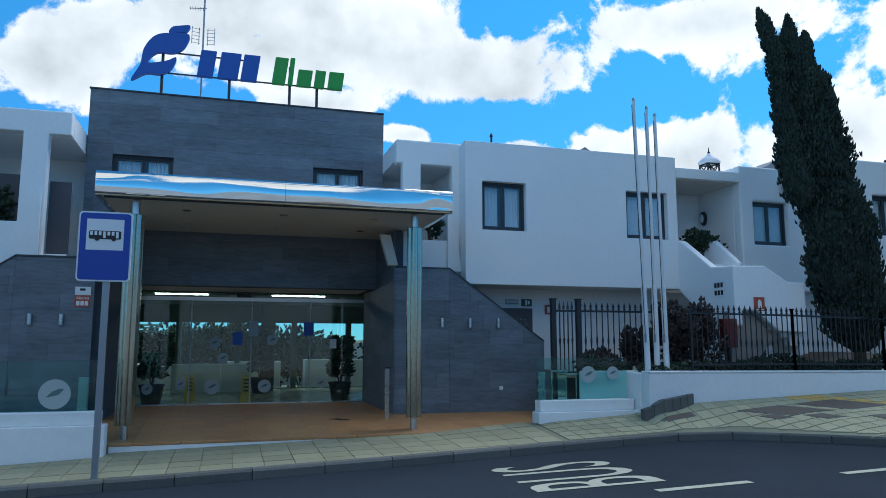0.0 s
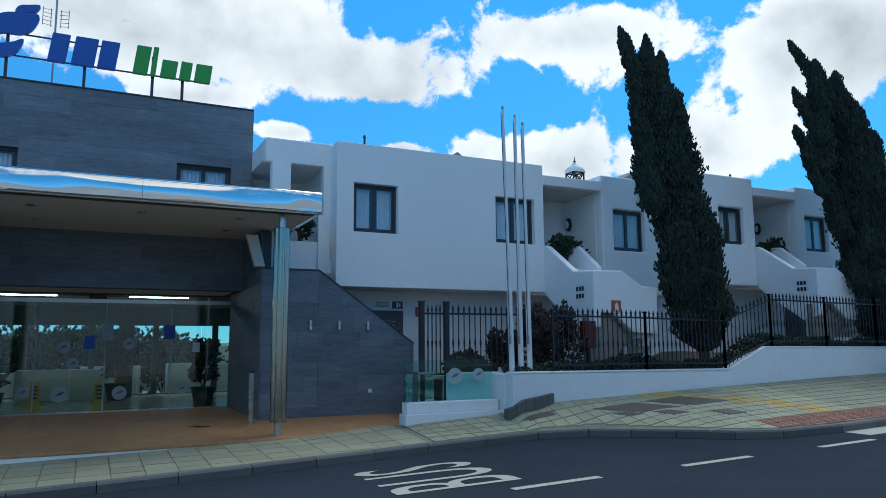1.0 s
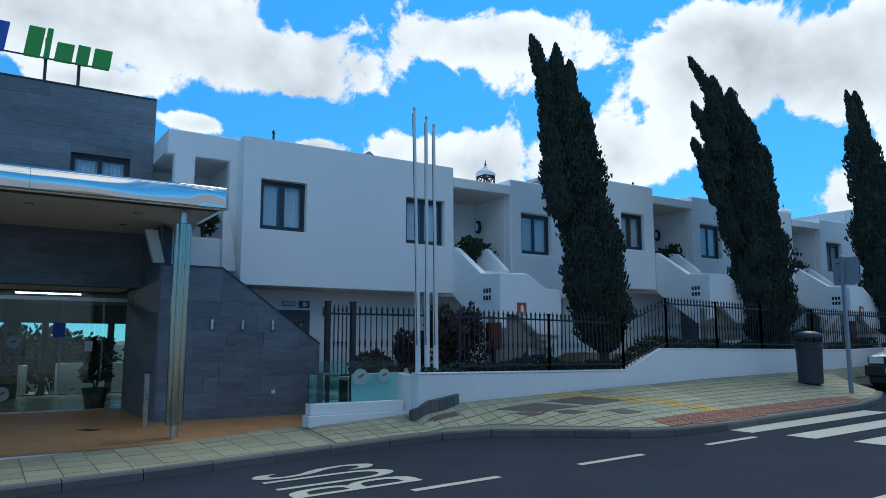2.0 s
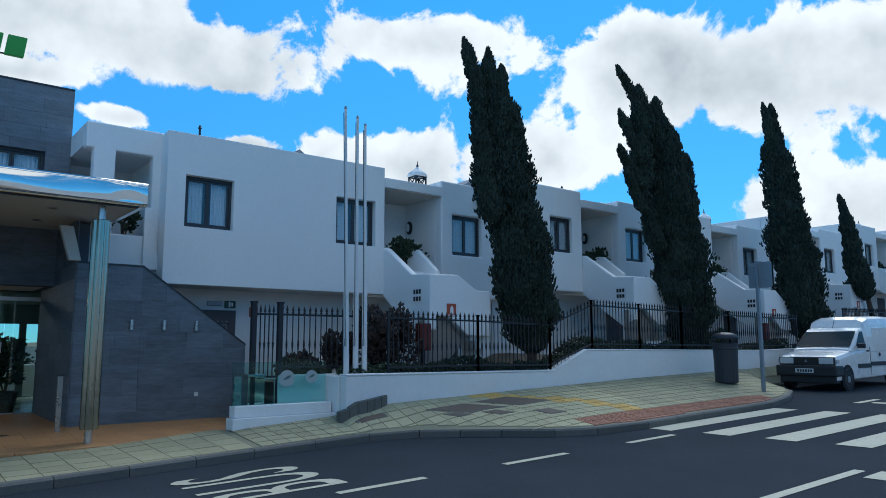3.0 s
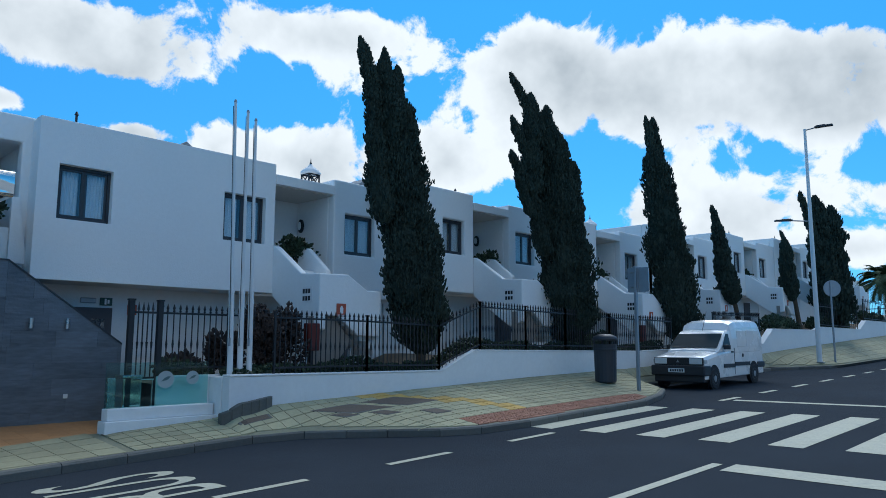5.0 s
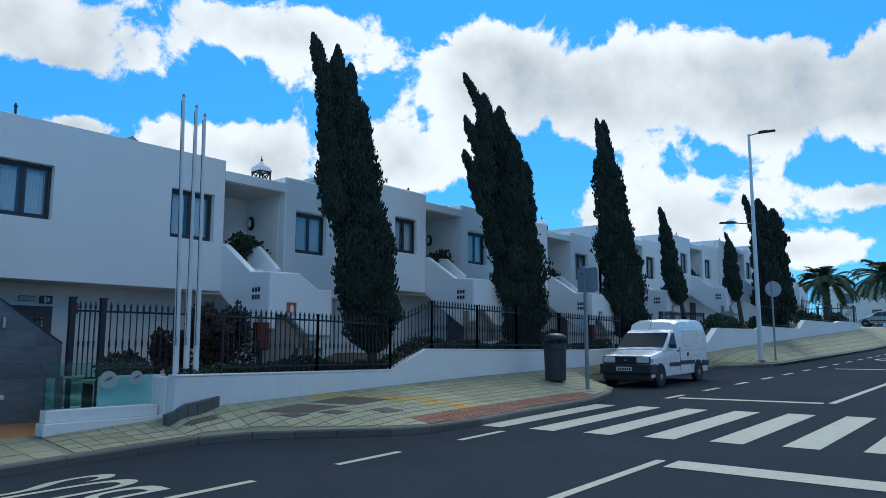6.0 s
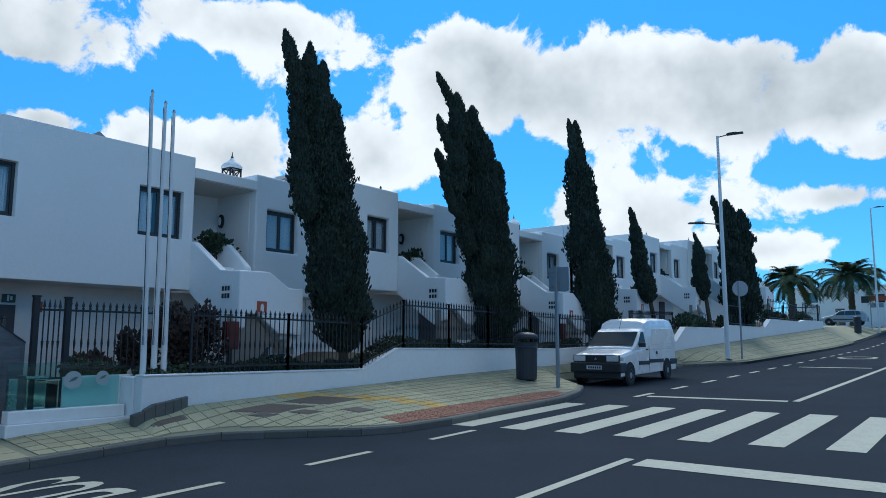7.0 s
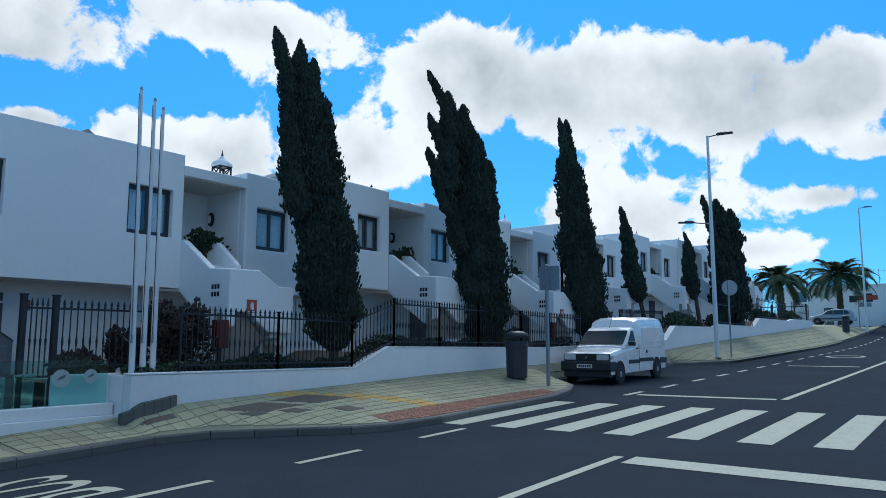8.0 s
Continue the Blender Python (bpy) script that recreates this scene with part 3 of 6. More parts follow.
def block(parent, x0, x1, z0, z1, wins, depth=6.0):
    """One white upper-storey block with its window openings; its foot hangs over the recessed ground floor."""
    bm = bmesh.new()
    holed(bm, x0, x1, z0, z1, 0.0, 0.26, wins)
    part("front_wall", bm, WHITE, parent, bevel=0.045, segments=3)
    for a in (x0, x1 - 0.24):
        part("side_wall", one_box(a + 0.003, a + 0.237, 0.262, depth, z0, z1 - 0.003), WHITE, parent, bevel=0.03)
    part("floor_slab", one_box(x0 + 0.24, x1 - 0.24, 0.262, depth, z0 + 0.004, z0 + 0.2), WHITE, parent)
    part("roof", one_box(x0 + 0.24, x1 - 0.24, 0.262, depth, z1 - 0.45, z1 - 0.25), ROOF_GREY, parent, "flat grey roof")
    for a, b, c, d in wins:
        window(parent, a, b, c, d, 0.13)


def wall_lamp(parent, x, y, z):
    """Oval bulkhead lamp on a wall that faces -x."""
    def set_on_wall(bm, out):
        bmesh.ops.rotate(bm, verts=bm.verts, cent=(0, 0, 0), matrix=Matrix.Rotation(radians(-90), 3, "Y"))
        bmesh.ops.scale(bm, vec=(1, 0.75, 1.25), verts=bm.verts)
        bmesh.ops.translate(bm, vec=(x - out, y, z), verts=bm.verts)
        return bm
    bm = bmesh.new()
    lathe(bm, [(0.11, -0.03), (0.145, -0.02), (0.145, 0.03), (0.12, 0.045)], 0, 0, 18)
    lamp = part("wall_lamp", set_on_wall(bm, 0.03), DARK_METAL, parent, "dark oval bulkhead lamp", smooth=True)
    bm = bmesh.new()
    lathe(bm, [(0.09, 0.0), (0.085, 0.03), (0.03, 0.05)], 0, 0, 14)
    part("lens", set_on_wall(bm, 0.066), SIGN_WHITE, lamp, "frosted lens", smooth=True)


def cupola(parent, x, y, z):
    """Small roof ventilator: lattice cage under an onion cap with a spike."""
    cap = bmesh.new()
    lathe(cap, [(0.28, z + 0.34), (0.285, z + 0.38), (0.25, z + 0.44), (0.20, z + 0.48), (0.13, z + 0.53), (0.07, z + 0.58), (0.04, z + 0.63)], x, y, 16)
    c = part("chimney_cap", cap, PAINTED, parent, "white onion-shaped chimney cap", smooth=True)
    bm = one_tube((x, y, z + 0.62), (x, y, z + 0.80), 0.024, 0.006, seg=6)
    bmesh.ops.create_icosphere(bm, subdivisions=1, radius=0.04, matrix=Matrix.Translation((x, y, z + 0.66)))
    part("spike", bm, DARK_METAL, c)
    for i in range(4):
        a = radians(45 + 90 * i)
        b = radians(135 + 90 * i)
        bm = bmesh.new()
        p, q = Vector((x + 0.24 * math.cos(a), y + 0.24 * math.sin(a), z)), Vector((x + 0.24 * math.cos(b), y + 0.24 * math.sin(b), z))
        up = Vector((0, 0, 0.34))
        tube(bm, p, p + up, 0.025, seg=6)
        tube(bm, p, q + up, 0.016, seg=6)
        tube(bm, q, p + up, 0.016, seg=6)
        tube(bm, p + up * 0.97, q + up * 0.97, 0.02, seg=6)
        part("lattice", bm, DARK_METAL, c)
    part("chimney_base", one_box(x - 0.16, x + 0.16, y - 0.16, y + 0.16, z - 0.5, z + 0.01), PAINTED, c, bevel=0.01)


def stair_wall(parent):
    """Outside stair: a side wall out from the porch, a landing and a second flight along the street."""
    side = [(0.02, 2.72), (0.02, 3.90), (-0.10, 3.86), (-1.14, 3.17), (-1.85, 3.12), (-1.85, 1.9), (-1.4, 1.75), (-0.6, 2.28)]
    part("stair_side_wall", one_prism(side, -0.02, 0.16, "x"), WHITE, parent, "white plastered stair parapet", bevel=0.03)
    front = [(-0.017, 3.12), (0.78, 3.14), (1.34, 2.81), (1.76, 2.81), (1.76, 1.75), (1.05, 1.78), (0.5, 2.2), (-0.017, 2.2)]
    part("stair_front_wall", one_prism(front, -1.853, -1.69), WHITE, parent, "white plastered stair parapet", bevel=0.03)
    inner = [(0.95, 3.3), (0.95, 4.02), (0.05, 3.93), (-0.72, 3.34), (-0.74, 3.1), (0.0, 3.3)]
    part("stair_inner_wall", one_prism(inner, 1.0, 1.14, "x"), WHITE, parent, "white plastered stair parapet", bevel=0.03)
    for i in range(5):
        part("step", one_box(0.16, 1.0, -0.22 - 0.22 * i, -0.0 - 0.22 * i, 2.9 - 0.15 * i, 3.35 - 0.15 * i), PAINTED, parent)
    part("landing", one_box(0.16, 1.0, -1.69, -1.1, 2.2, 2.6), PAINTED, parent)
    for i in range(5):
        part("step", one_box(0.78 + 0.22 * i, 1.0 + 0.22 * i, -1.69, -0.9, 2.0 - 0.17 * i, 2.45 - 0.17 * i), PAINTED, parent)
    # the stair's shaded underside, darkened by its tan colour
    part("stair_core", one_prism([(-0.05, 0.6), (-0.05, 2.19), (0.5, 2.19), (1.06, 1.66), (0.56, 1.12), (0.30, 0.6)], -1.66, -1.5), STAIR_SHADE_TAN, parent, "wall below the stair with its shade put into a tan colour")
    # two rows of unreadable figures on a small plate
    plate = part("number_plate", one_box(-0.028, -0.022, -1.60, -1.24, 2.5, 2.85), PAINTED, parent)
    for k in range(2):
        for j in range(3):
            part("bar", one_box(-0.036, -0.029, -1.52 + 0.10 * j, -1.45 + 0.10 * j, 2.54 + 0.16 * k, 2.64 + 0.16 * k), SIGN_BLACK, plate, "black bar")


def house(left, wins_left, tall, fire_sign):
    """House unit: left block, porch with outside stair, right block. x 0 is the left block's right edge."""
    h = thing("terraced_house", "white plastered two-storey house with outside stair and dark windows", "house", group="houses along the street")
    block(h, left, 0.0, 2.77, 5.86, wins_left)
    block(h, 1.76, 4.38, 2.77, 5.80, [(2.13, 3.13, 3.89, 4.95)])
    # porch
    part("porch_floor", one_box(0.0, 1.76, 0.0, 3.2, 3.1, 3.35), PAINTED, h)
    part("porch_wall", one_box(0.003, 1.757, 1.6, 1.8, 3.352, 5.357), WHITE, h)
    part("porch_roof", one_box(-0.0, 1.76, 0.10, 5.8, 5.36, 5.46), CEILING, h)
    part("porch_fascia", one_box(0.003, 1.757, -0.02, 0.10, 5.38, 5.62), WHITE, h, bevel=0.015)
    part("porch_roof_top", one_prism([(0.10, 5.462), (0.10, 5.62), (2.2, 6.05), (3.0, 5.7), (3.0, 5.462)], 0.01, 1.75, "x"), PAINTED, h)
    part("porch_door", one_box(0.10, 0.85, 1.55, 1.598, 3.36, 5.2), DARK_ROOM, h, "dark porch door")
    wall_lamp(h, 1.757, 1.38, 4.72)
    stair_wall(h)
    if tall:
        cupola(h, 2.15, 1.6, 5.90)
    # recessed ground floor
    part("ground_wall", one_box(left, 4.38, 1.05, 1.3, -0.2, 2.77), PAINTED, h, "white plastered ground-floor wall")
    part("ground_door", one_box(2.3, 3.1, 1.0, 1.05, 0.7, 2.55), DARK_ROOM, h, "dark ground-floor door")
    if fire_sign:
        p = part("fire_sign", one_box(0.44, 0.70, -1.868, -1.858, 2.20, 2.48), SIGN_RED, h, "red fire-point sign with white emblem")
        part("emblem", one_prism([(0.53, 2.26), (0.62, 2.26), (0.62, 2.38), (0.59, 2.43), (0.56, 2.43), (0.53, 2.38)], -1.874, -1.869), SIGN_WHITE, p)
        part("emblem_bar", one_box(0.47, 0.67, -1.874, -1.869, 2.215, 2.235), SIGN_WHITE, p)
    return h


first = house(-5.18, [(-4.80, -3.79, 3.94, 5.0), (-1.33, -0.26, 3.90, 4.99)], True, True)
row = house(-2.76, [(-1.37, -0.42, 3.93, 4.97)], False, False)
row.matrix_basis = spot(7.18, 0, 0.35)
third = house(-2.76, [(-1.37, -0.42, 3.93, 4.97)], True, True)
third.matrix_basis = spot(14.3, 0, 0.30)
for x, dz in ((21.1, 0.82), (28.9, 1.38), (36.2, 1.85), (43.4, 2.3)):
    copy_thing(third, spot(x, 0, dz))


# ---- hotel entrance ----
hotel = thing("hotel_entrance", "dark slate-clad hotel entrance block with glass lobby", "hotel")
TX0, TX1, TY, TZ = -12.88, -6.6, 1.9, 6.88
TOWER_WINDOWS = [(-12.38, -11.17, 4.45, 5.5), (-8.19, -7.05, 4.45, 5.5)]
bm = bmesh.new()
holed(bm, TX0, TX1, 2.75, TZ, TY, TY + 0.3, TOWER_WINDOWS)
part("front_wall", bm, GROUT, hotel)
for a in (TX0, TX1 - 0.25):
    part("side_wall", one_box(a + 0.003, a + 0.247, TY + 0.302, 9, 2.75, TZ - 0.003), GROUT, hotel)
part("roof", one_box(TX0 + 0.25, TX1 - 0.25, TY + 0.302, 9, TZ - 0.5, TZ - 0.3), ROOF_GREY, hotel)
part("coping", one_box(TX0 - 0.02, TX1 + 0.02, TY - 0.045, TY + 0.32, TZ + 0.002, TZ + 0.03), FRAME, hotel, "thin dark metal coping")
for w in TOWER_WINDOWS:
    window(hotel, *w, TY + 0.10)


def clad(parent, x0, x1, z0, z1, y, holes=(), inside=None, axis="y", row=0.295, seed=1, out=-1):
    """Slate tiles in staggered courses, each a piece of its own, proud of the wall by uneven amounts."""
    rnd = random.Random(seed)
    z = z0
    while z < z1 - 0.02:
        zt = min(z + row, z1)
        x = x0 - rnd.uniform(0, 0.9)
        while x < x1:
            xt = x + rnd.choice((0.75, 0.95, 1.2))
            a, b = max(x, x0), min(xt, x1)
            x = xt
            if b - a < 0.05:
                continue
            cells = [(a, b, z, zt)]
            for h in holes:
                nxt = []
                for c in cells:
                    if c[1] <= h[0] or c[0] >= h[1] or c[3] <= h[2] or c[2] >= h[3]:
                        nxt.append(c)
                        continue
                    if c[0] < h[0]:
                        nxt.append((c[0], h[0], c[2], c[3]))
                    if c[1] > h[1]:
                        nxt.append((h[1], c[1], c[2], c[3]))
                    m0, m1 = max(c[0], h[0]), min(c[1], h[1])
                    if c[3] > h[3]:
                        nxt.append((m0, m1, h[3], c[3]))
                    if c[2] < h[2]:
                        nxt.append((m0, m1, c[2], h[2]))
                cells = nxt
            for c in cells:
                g = 0.0016
                poly = [(c[0] + g, c[2] + g), (c[1] - g, c[2] + g), (c[1] - g, c[3] - g), (c[0] + g, c[3] - g)]
                if inside:
                    poly = clip(poly, inside)
                if len(poly) < 3:
                    continue
                d = 0.018 + rnd.uniform(0, 0.006)
                bm = bmesh.new()
                prism(bm, poly, y, y + out * d, axis)
                part("slate_tile", bm, SLATE, parent)
        z = zt


def clip(poly, line):
    """Keeps the side of a poly that lies below the line ((x0, z0), (x1, z1)), for x0 < x1."""
    (ax, az), (bx, bz) = line

    def side(p):
        return (bx - ax) * (p[1] - az) - (bz - az) * (p[0] - ax)
    res = []
    for i, p in enumerate(poly):
        q = poly[(i + 1) % len(poly)]
        sp, sq = side(p), side(q)
        if sp <= 0:
            res.append(p)
        if (sp < 0 < sq) or (sq < 0 < sp):
            t = sp / (sp - sq)
            res.append((p[0] + (q[0] - p[0]) * t, p[1] + (q[1] - p[1]) * t))
    return res


# sloping stair walls on both sides of the porch
GY, GB = -0.03, 3.06
right_wall = [(-6.70, -0.1), (-6.70, GB), (-5.55, GB), (-3.45, 1.57), (-3.45, -0.1)]
part("stair_wall", one_prism(right_wall, GY, GY + 0.35), GROUT, hotel)
left_wall = [(-12.25, -0.1), (-12.25, GB), (-13.55, GB), (-15.6, 1.6), (-15.6, -0.1)]
part("stair_wall", one_prism(left_wall, GY, GY + 0.35), GROUT, hotel)
for poly, (a, b) in ((right_wall, (-5.55, -3.45)), (left_wall, (-15.6, -13.55))):
    (xa, za), (xb, zb) = sorted([p for p in poly if p[1] > 1 and min(abs(p[0] - a), abs(p[0] - b)) < 0.01])
    flat = (min(p[0] for p in poly if p[1] > 3), max(p[0] for p in poly if p[1] > 3))
    bm = bmesh.new()
    prism(bm, [(xa, za), (xb, zb), (xb, zb + 0.03), (xa, za + 0.03)], GY - 0.04, GY + 0.36)
    box(bm, flat[0], flat[1], GY - 0.04, GY + 0.36, GB + 0.001, GB + 0.03)
    part("coping", bm, FRAME, hotel, "thin dark metal coping")
# porch side walls, lintel, floor and glass line
PG = 3.3
for x in (-6.70, -12.05):
    part("porch_side_wall", one_box(x - 0.2 if x < -10 else x + 0.0, x if x < -10 else x + 0.25, GY + 0.352, PG + 0.2, -0.1, 3.85), GROUT, hotel)
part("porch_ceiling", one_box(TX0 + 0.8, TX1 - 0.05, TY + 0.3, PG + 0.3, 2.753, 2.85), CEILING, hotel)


# ---- connecting walls beside the entrance block ----
def link_wall(x0, x1, holes, label):
    link = thing("link_wing", label, "building")
    bm = bmesh.new()
    holed(bm, x0, x1, 2.6, 5.9, 0.45, 0.70, holes)
    part("front_wall", bm, WHITE, link, bevel=0.03)
    part("back_wall", one_box(x0, x1, 2.6, 2.8, 2.6, 5.9), WHITE, link)
    part("ceiling", one_box(x0, x1, 0.702, 2.598, 5.45, 5.88), WHITE, link)
    part("floor", one_box(x0, x1, 0.702, 2.598, 2.6, 3.2), WHITE, link)
    return link


right_link = link_wall(-6.59, -5.02, [(-6.60, -6.44, 3.25, 5.38), (-6.04, -5.33, 3.73, 5.38)], "white plastered wing with open loggias")
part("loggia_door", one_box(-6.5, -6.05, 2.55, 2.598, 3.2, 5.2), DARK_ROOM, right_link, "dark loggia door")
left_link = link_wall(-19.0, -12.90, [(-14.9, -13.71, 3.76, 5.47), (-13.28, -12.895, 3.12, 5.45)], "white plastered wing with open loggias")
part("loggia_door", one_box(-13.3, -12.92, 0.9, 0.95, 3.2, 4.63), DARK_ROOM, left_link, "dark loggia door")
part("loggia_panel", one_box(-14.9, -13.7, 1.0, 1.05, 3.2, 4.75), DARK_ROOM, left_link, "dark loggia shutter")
for x in (-13.42, -5.36):
    s = -1 if x < -10 else 1
    part("stair_parapet", one_prism([(x - 0.10 * s, 3.06), (x + 0.22 * s, 3.06), (x + 0.02 * s, 4.3), (x - 0.10 * s, 4.3)], 0.36, 0.44), WHITE, left_link if x < -10 else right_link)
part("ground_wall", one_box(-19.0, -12.3, 0.45, 0.7, -0.4, 2.6), PAINTED, left_link)

# ---- slate cladding on the entrance block ----
clad(hotel, TX0, TX1, 2.76, TZ, TY, holes=TOWER_WINDOWS, seed=3)
clad(hotel, TY - 0.02, 5.0, 3.06, TZ, TX1, axis="x", seed=5, out=1)
clad(hotel, -6.70, -5.55, 0.05, GB, GY, seed=7)
clad(hotel, -5.55, -3.45, 0.05, GB, GY, inside=((-5.55, GB), (-3.45, 1.57)), seed=9)
clad(hotel, -13.55, -12.25, 0.05, GB, GY, seed=11)
clad(hotel, -15.6, -13.55, 0.05, GB, GY, inside=((-15.6, 1.6), (-13.55, GB)), seed=13)
clad(hotel, GY, PG, 0.12, 3.85, -6.70, axis="x", seed=15, out=-1)

# pale stone ends of the porch walls, leaning in under the canopy
for x, s in ((-6.72, 1), (-12.2, -1)):
    part("wall_cap", one_prism([(x - 0.32 * s, 3.72), (x - 0.10 * s, 3.72), (x + 0.06 * s, 3.1), (x - 0.14 * s, 3.1)], -0.12, 0.02), CEILING, hotel, "pale sloping stone cap", bevel=0.01)

# ---- lobby ----
lobby = thing("hotel_lobby", "glazed hotel lobby with pale polished floor", "lobby", kind="structure")
part("lobby_floor", one_box(-15, -4, PG, 9.6, 0.05, 0.152), material("polished_stone_floor", (0.48, 0.47, 0.36), 0.18, vary=0.12, grain=4, stain=1.2, bump=0.02), lobby)
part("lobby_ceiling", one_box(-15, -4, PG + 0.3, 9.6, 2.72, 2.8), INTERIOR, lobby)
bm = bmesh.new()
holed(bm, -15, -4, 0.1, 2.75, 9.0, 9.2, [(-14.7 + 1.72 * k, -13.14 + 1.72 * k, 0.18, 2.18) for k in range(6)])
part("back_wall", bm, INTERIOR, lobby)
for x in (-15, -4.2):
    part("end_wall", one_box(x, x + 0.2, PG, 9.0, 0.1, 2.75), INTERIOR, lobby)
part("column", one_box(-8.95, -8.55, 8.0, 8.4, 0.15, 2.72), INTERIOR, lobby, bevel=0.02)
part("reception_desk", one_box(-11.4, -9.2, 7.6, 8.2, 0.152, 0.95), material("white_counter_laminate", (0.74, 0.75, 0.70), 0.4, vary=0.05, bump=0.02), lobby, "white reception counter", bevel=0.02)
part("reception_desk", one_prism([(-13.6, 0.152), (-12.0, 0.152), (-11.7, 0.30), (-12.4, 0.95), (-13.6, 0.95)], 7.2, 7.8), bpy.data.materials["white_counter_laminate"], lobby, "white sloping counter", bevel=0.02)
for x, w in ((-11.6, 1.2), (-8.9, 1.3)):
    part("ceiling_tube", one_box(x, x + w, 4.0, 4.05, 2.695, 2.72), GLOW, lobby, "lit ceiling tube")
for i in range(5):
    part("louvre", one_box(-14.6, -11.9, 8.86, 8.90, 1.72 + 0.085 * i, 1.765 + 0.085 * i), PAINTED, lobby)
for i in range(9):
    x = -12.05 + 0.67 * i
    if x > -6.75:
        break
    part("glass_pane", one_box(x + 0.006, min(x + 0.664, -6.72), PG, PG + 0.012, 0.17, 2.70), DOOR_GLASS, lobby, "tall clear glass pane").visible_shadow = False
part("door_rail", one_box(-12.05, -6.72, PG - 0.03, PG + 0.05, 2.52, 2.60), STEEL, lobby, "steel sliding door rail")
part("door_sill", one_box(-12.05, -6.72, PG - 0.03, PG + 0.05, 0.152, 0.175), STEEL, lobby, "steel door sill")
LEAF_PRINT = material("dark_film", (0.10, 0.16, 0.16), 0.6, vary=0.1, bump=0.0)
FROST = material("frosted_film", (0.40, 0.46, 0.46), 0.8, vary=0.08, bump=0.02)
for x in (-10.72, -9.38, -8.02):
    part("glass_edge", one_box(x - 0.014, x + 0.014, PG - 0.008, PG + 0.020, 0.175, 2.52), FROST, lobby, "pale polished edge of a glass leaf")
part("door_sensor", one_box(-9.75, -9.4, PG - 0.12, PG - 0.03, 2.60, 2.68), PLASTIC, lobby, "black door sensor", bevel=0.02)


def disc(bm, x, y, z, r, h=0.004, hole=0.0, seg=28):
    outer = [(x + r * math.cos(2 * math.pi * i / seg), z + r * math.sin(2 * math.pi * i / seg)) for i in range(seg)]
    if not hole:
        prism(bm, outer, y, y + h)
        return
    for i in range(seg):
        a, b = 2 * math.pi * i / seg, 2 * math.pi * (i + 1) / seg
        prism(bm, [(x + r * math.cos(a), z + r * math.sin(a)), (x + r * math.cos(b), z + r * math.sin(b)), (x + hole * math.cos(b), z + hole * math.sin(b)), (x + hole * math.cos(a), z + hole * math.sin(a))], y, y + h)


def leaf_disc(x, y, z, r, parent):
    """Round frosted sticker with a darker leaf of two blades."""
    bm = bmesh.new()
    disc(bm, x, y, z, r)
    sticker = part("sticker", bm, FROST, parent, "round frosted sticker")
    bm = bmesh.new()
    for k in (-1, 1):
        prism(bm, [(x - 0.55 * r, z - 0.22 * r), (x - 0.15 * r, z + (0.02 + 0.16 * k) * r), (x + 0.25 * r, z + (0.16 + 0.20 * k) * r), (x + 0.58 * r, z + 0.34 * r), (x + 0.1 * r, z + 0.03 * r)], y - 0.004, y - 0.001)
    part("leaf_print", bm, LEAF_PRINT, sticker)


yard = tagged(part("wall_yard", one_box(-22, 2, 13.6, 13.8, 0.0, 1.55), PAINTED), "white courtyard wall behind the lobby", "wall", kind="structure")


for x, z, r in ((-10.2, 1.55, 0.13), (-10.22, 0.55, 0.17), (-9.05, 0.55, 0.15), (-11.6, 0.52, 0.12), (-8.9, 1.62, 0.13), (-7.75, 0.6, 0.12), (-10.9, 0.62, 0.12), (-10.0, 1.2, 0.12)):
    leaf_disc(x, PG - 0.01, z, r, lobby)
for x, z, w, h, m in ((-8.18, 1.72, 0.24, 0.32, BLUE), (-9.45, 1.70, 0.22, 0.36, FROST), (-9.8, 1.5, 0.22, 0.3, BLUE_SIGN), (-7.55, 1.42, 0.16, 0.22, SIGN_WHITE)):
    part("notice", one_box(x, x + w, PG - 0.012, PG - 0.004, z, z + h), m, lobby, "notice stuck on the glass")


def leaves(count, place, size, seed, flat=0.35):
    """Small pointed leaf solids (six triangles each) at the points that place() gives, with the direction they lean in."""
    rnd = random.Random(seed)
    verts, faces = [], []
    for _ in range(count):
        p, d = place(rnd)
        L = size * rnd.uniform(0.6, 1.4)
        d = d.normalized()
        s = d.cross(Vector((rnd.uniform(-1, 1), rnd.uniform(-1, 1), rnd.uniform(-1, 1))))
        if s.length < 1e-3:
            continue
        s.normalize()
        t = d.cross(s)
        w, k = L * flat, len(verts)
        a = p - d * L * 0.5
        verts += [a, p + s * w - d * L * 0.1, p - s * w * 0.5 + t * w * 0.8 - d * L * 0.1, p - s * w * 0.5 - t * w * 0.8 - d * L * 0.1, p + d * L * 0.5]
        faces += [(k, k + 1, k + 2), (k, k + 2, k + 3), (k, k + 3, k + 1), (k + 4, k + 2, k + 1), (k + 4, k + 3, k + 2), (k + 4, k + 1, k + 3)]
    return verts, faces


def leaf_part(name, data, mat, parent, label=""):
    verts, faces = data
    me = bpy.data.meshes.new(name)
    me.from_pydata([v * S for v in verts], [], faces)
    me.materials.append(mat)
    ob = new(name, me)
    ob.parent = parent
    if label:
        ob["label"] = label
    return ob


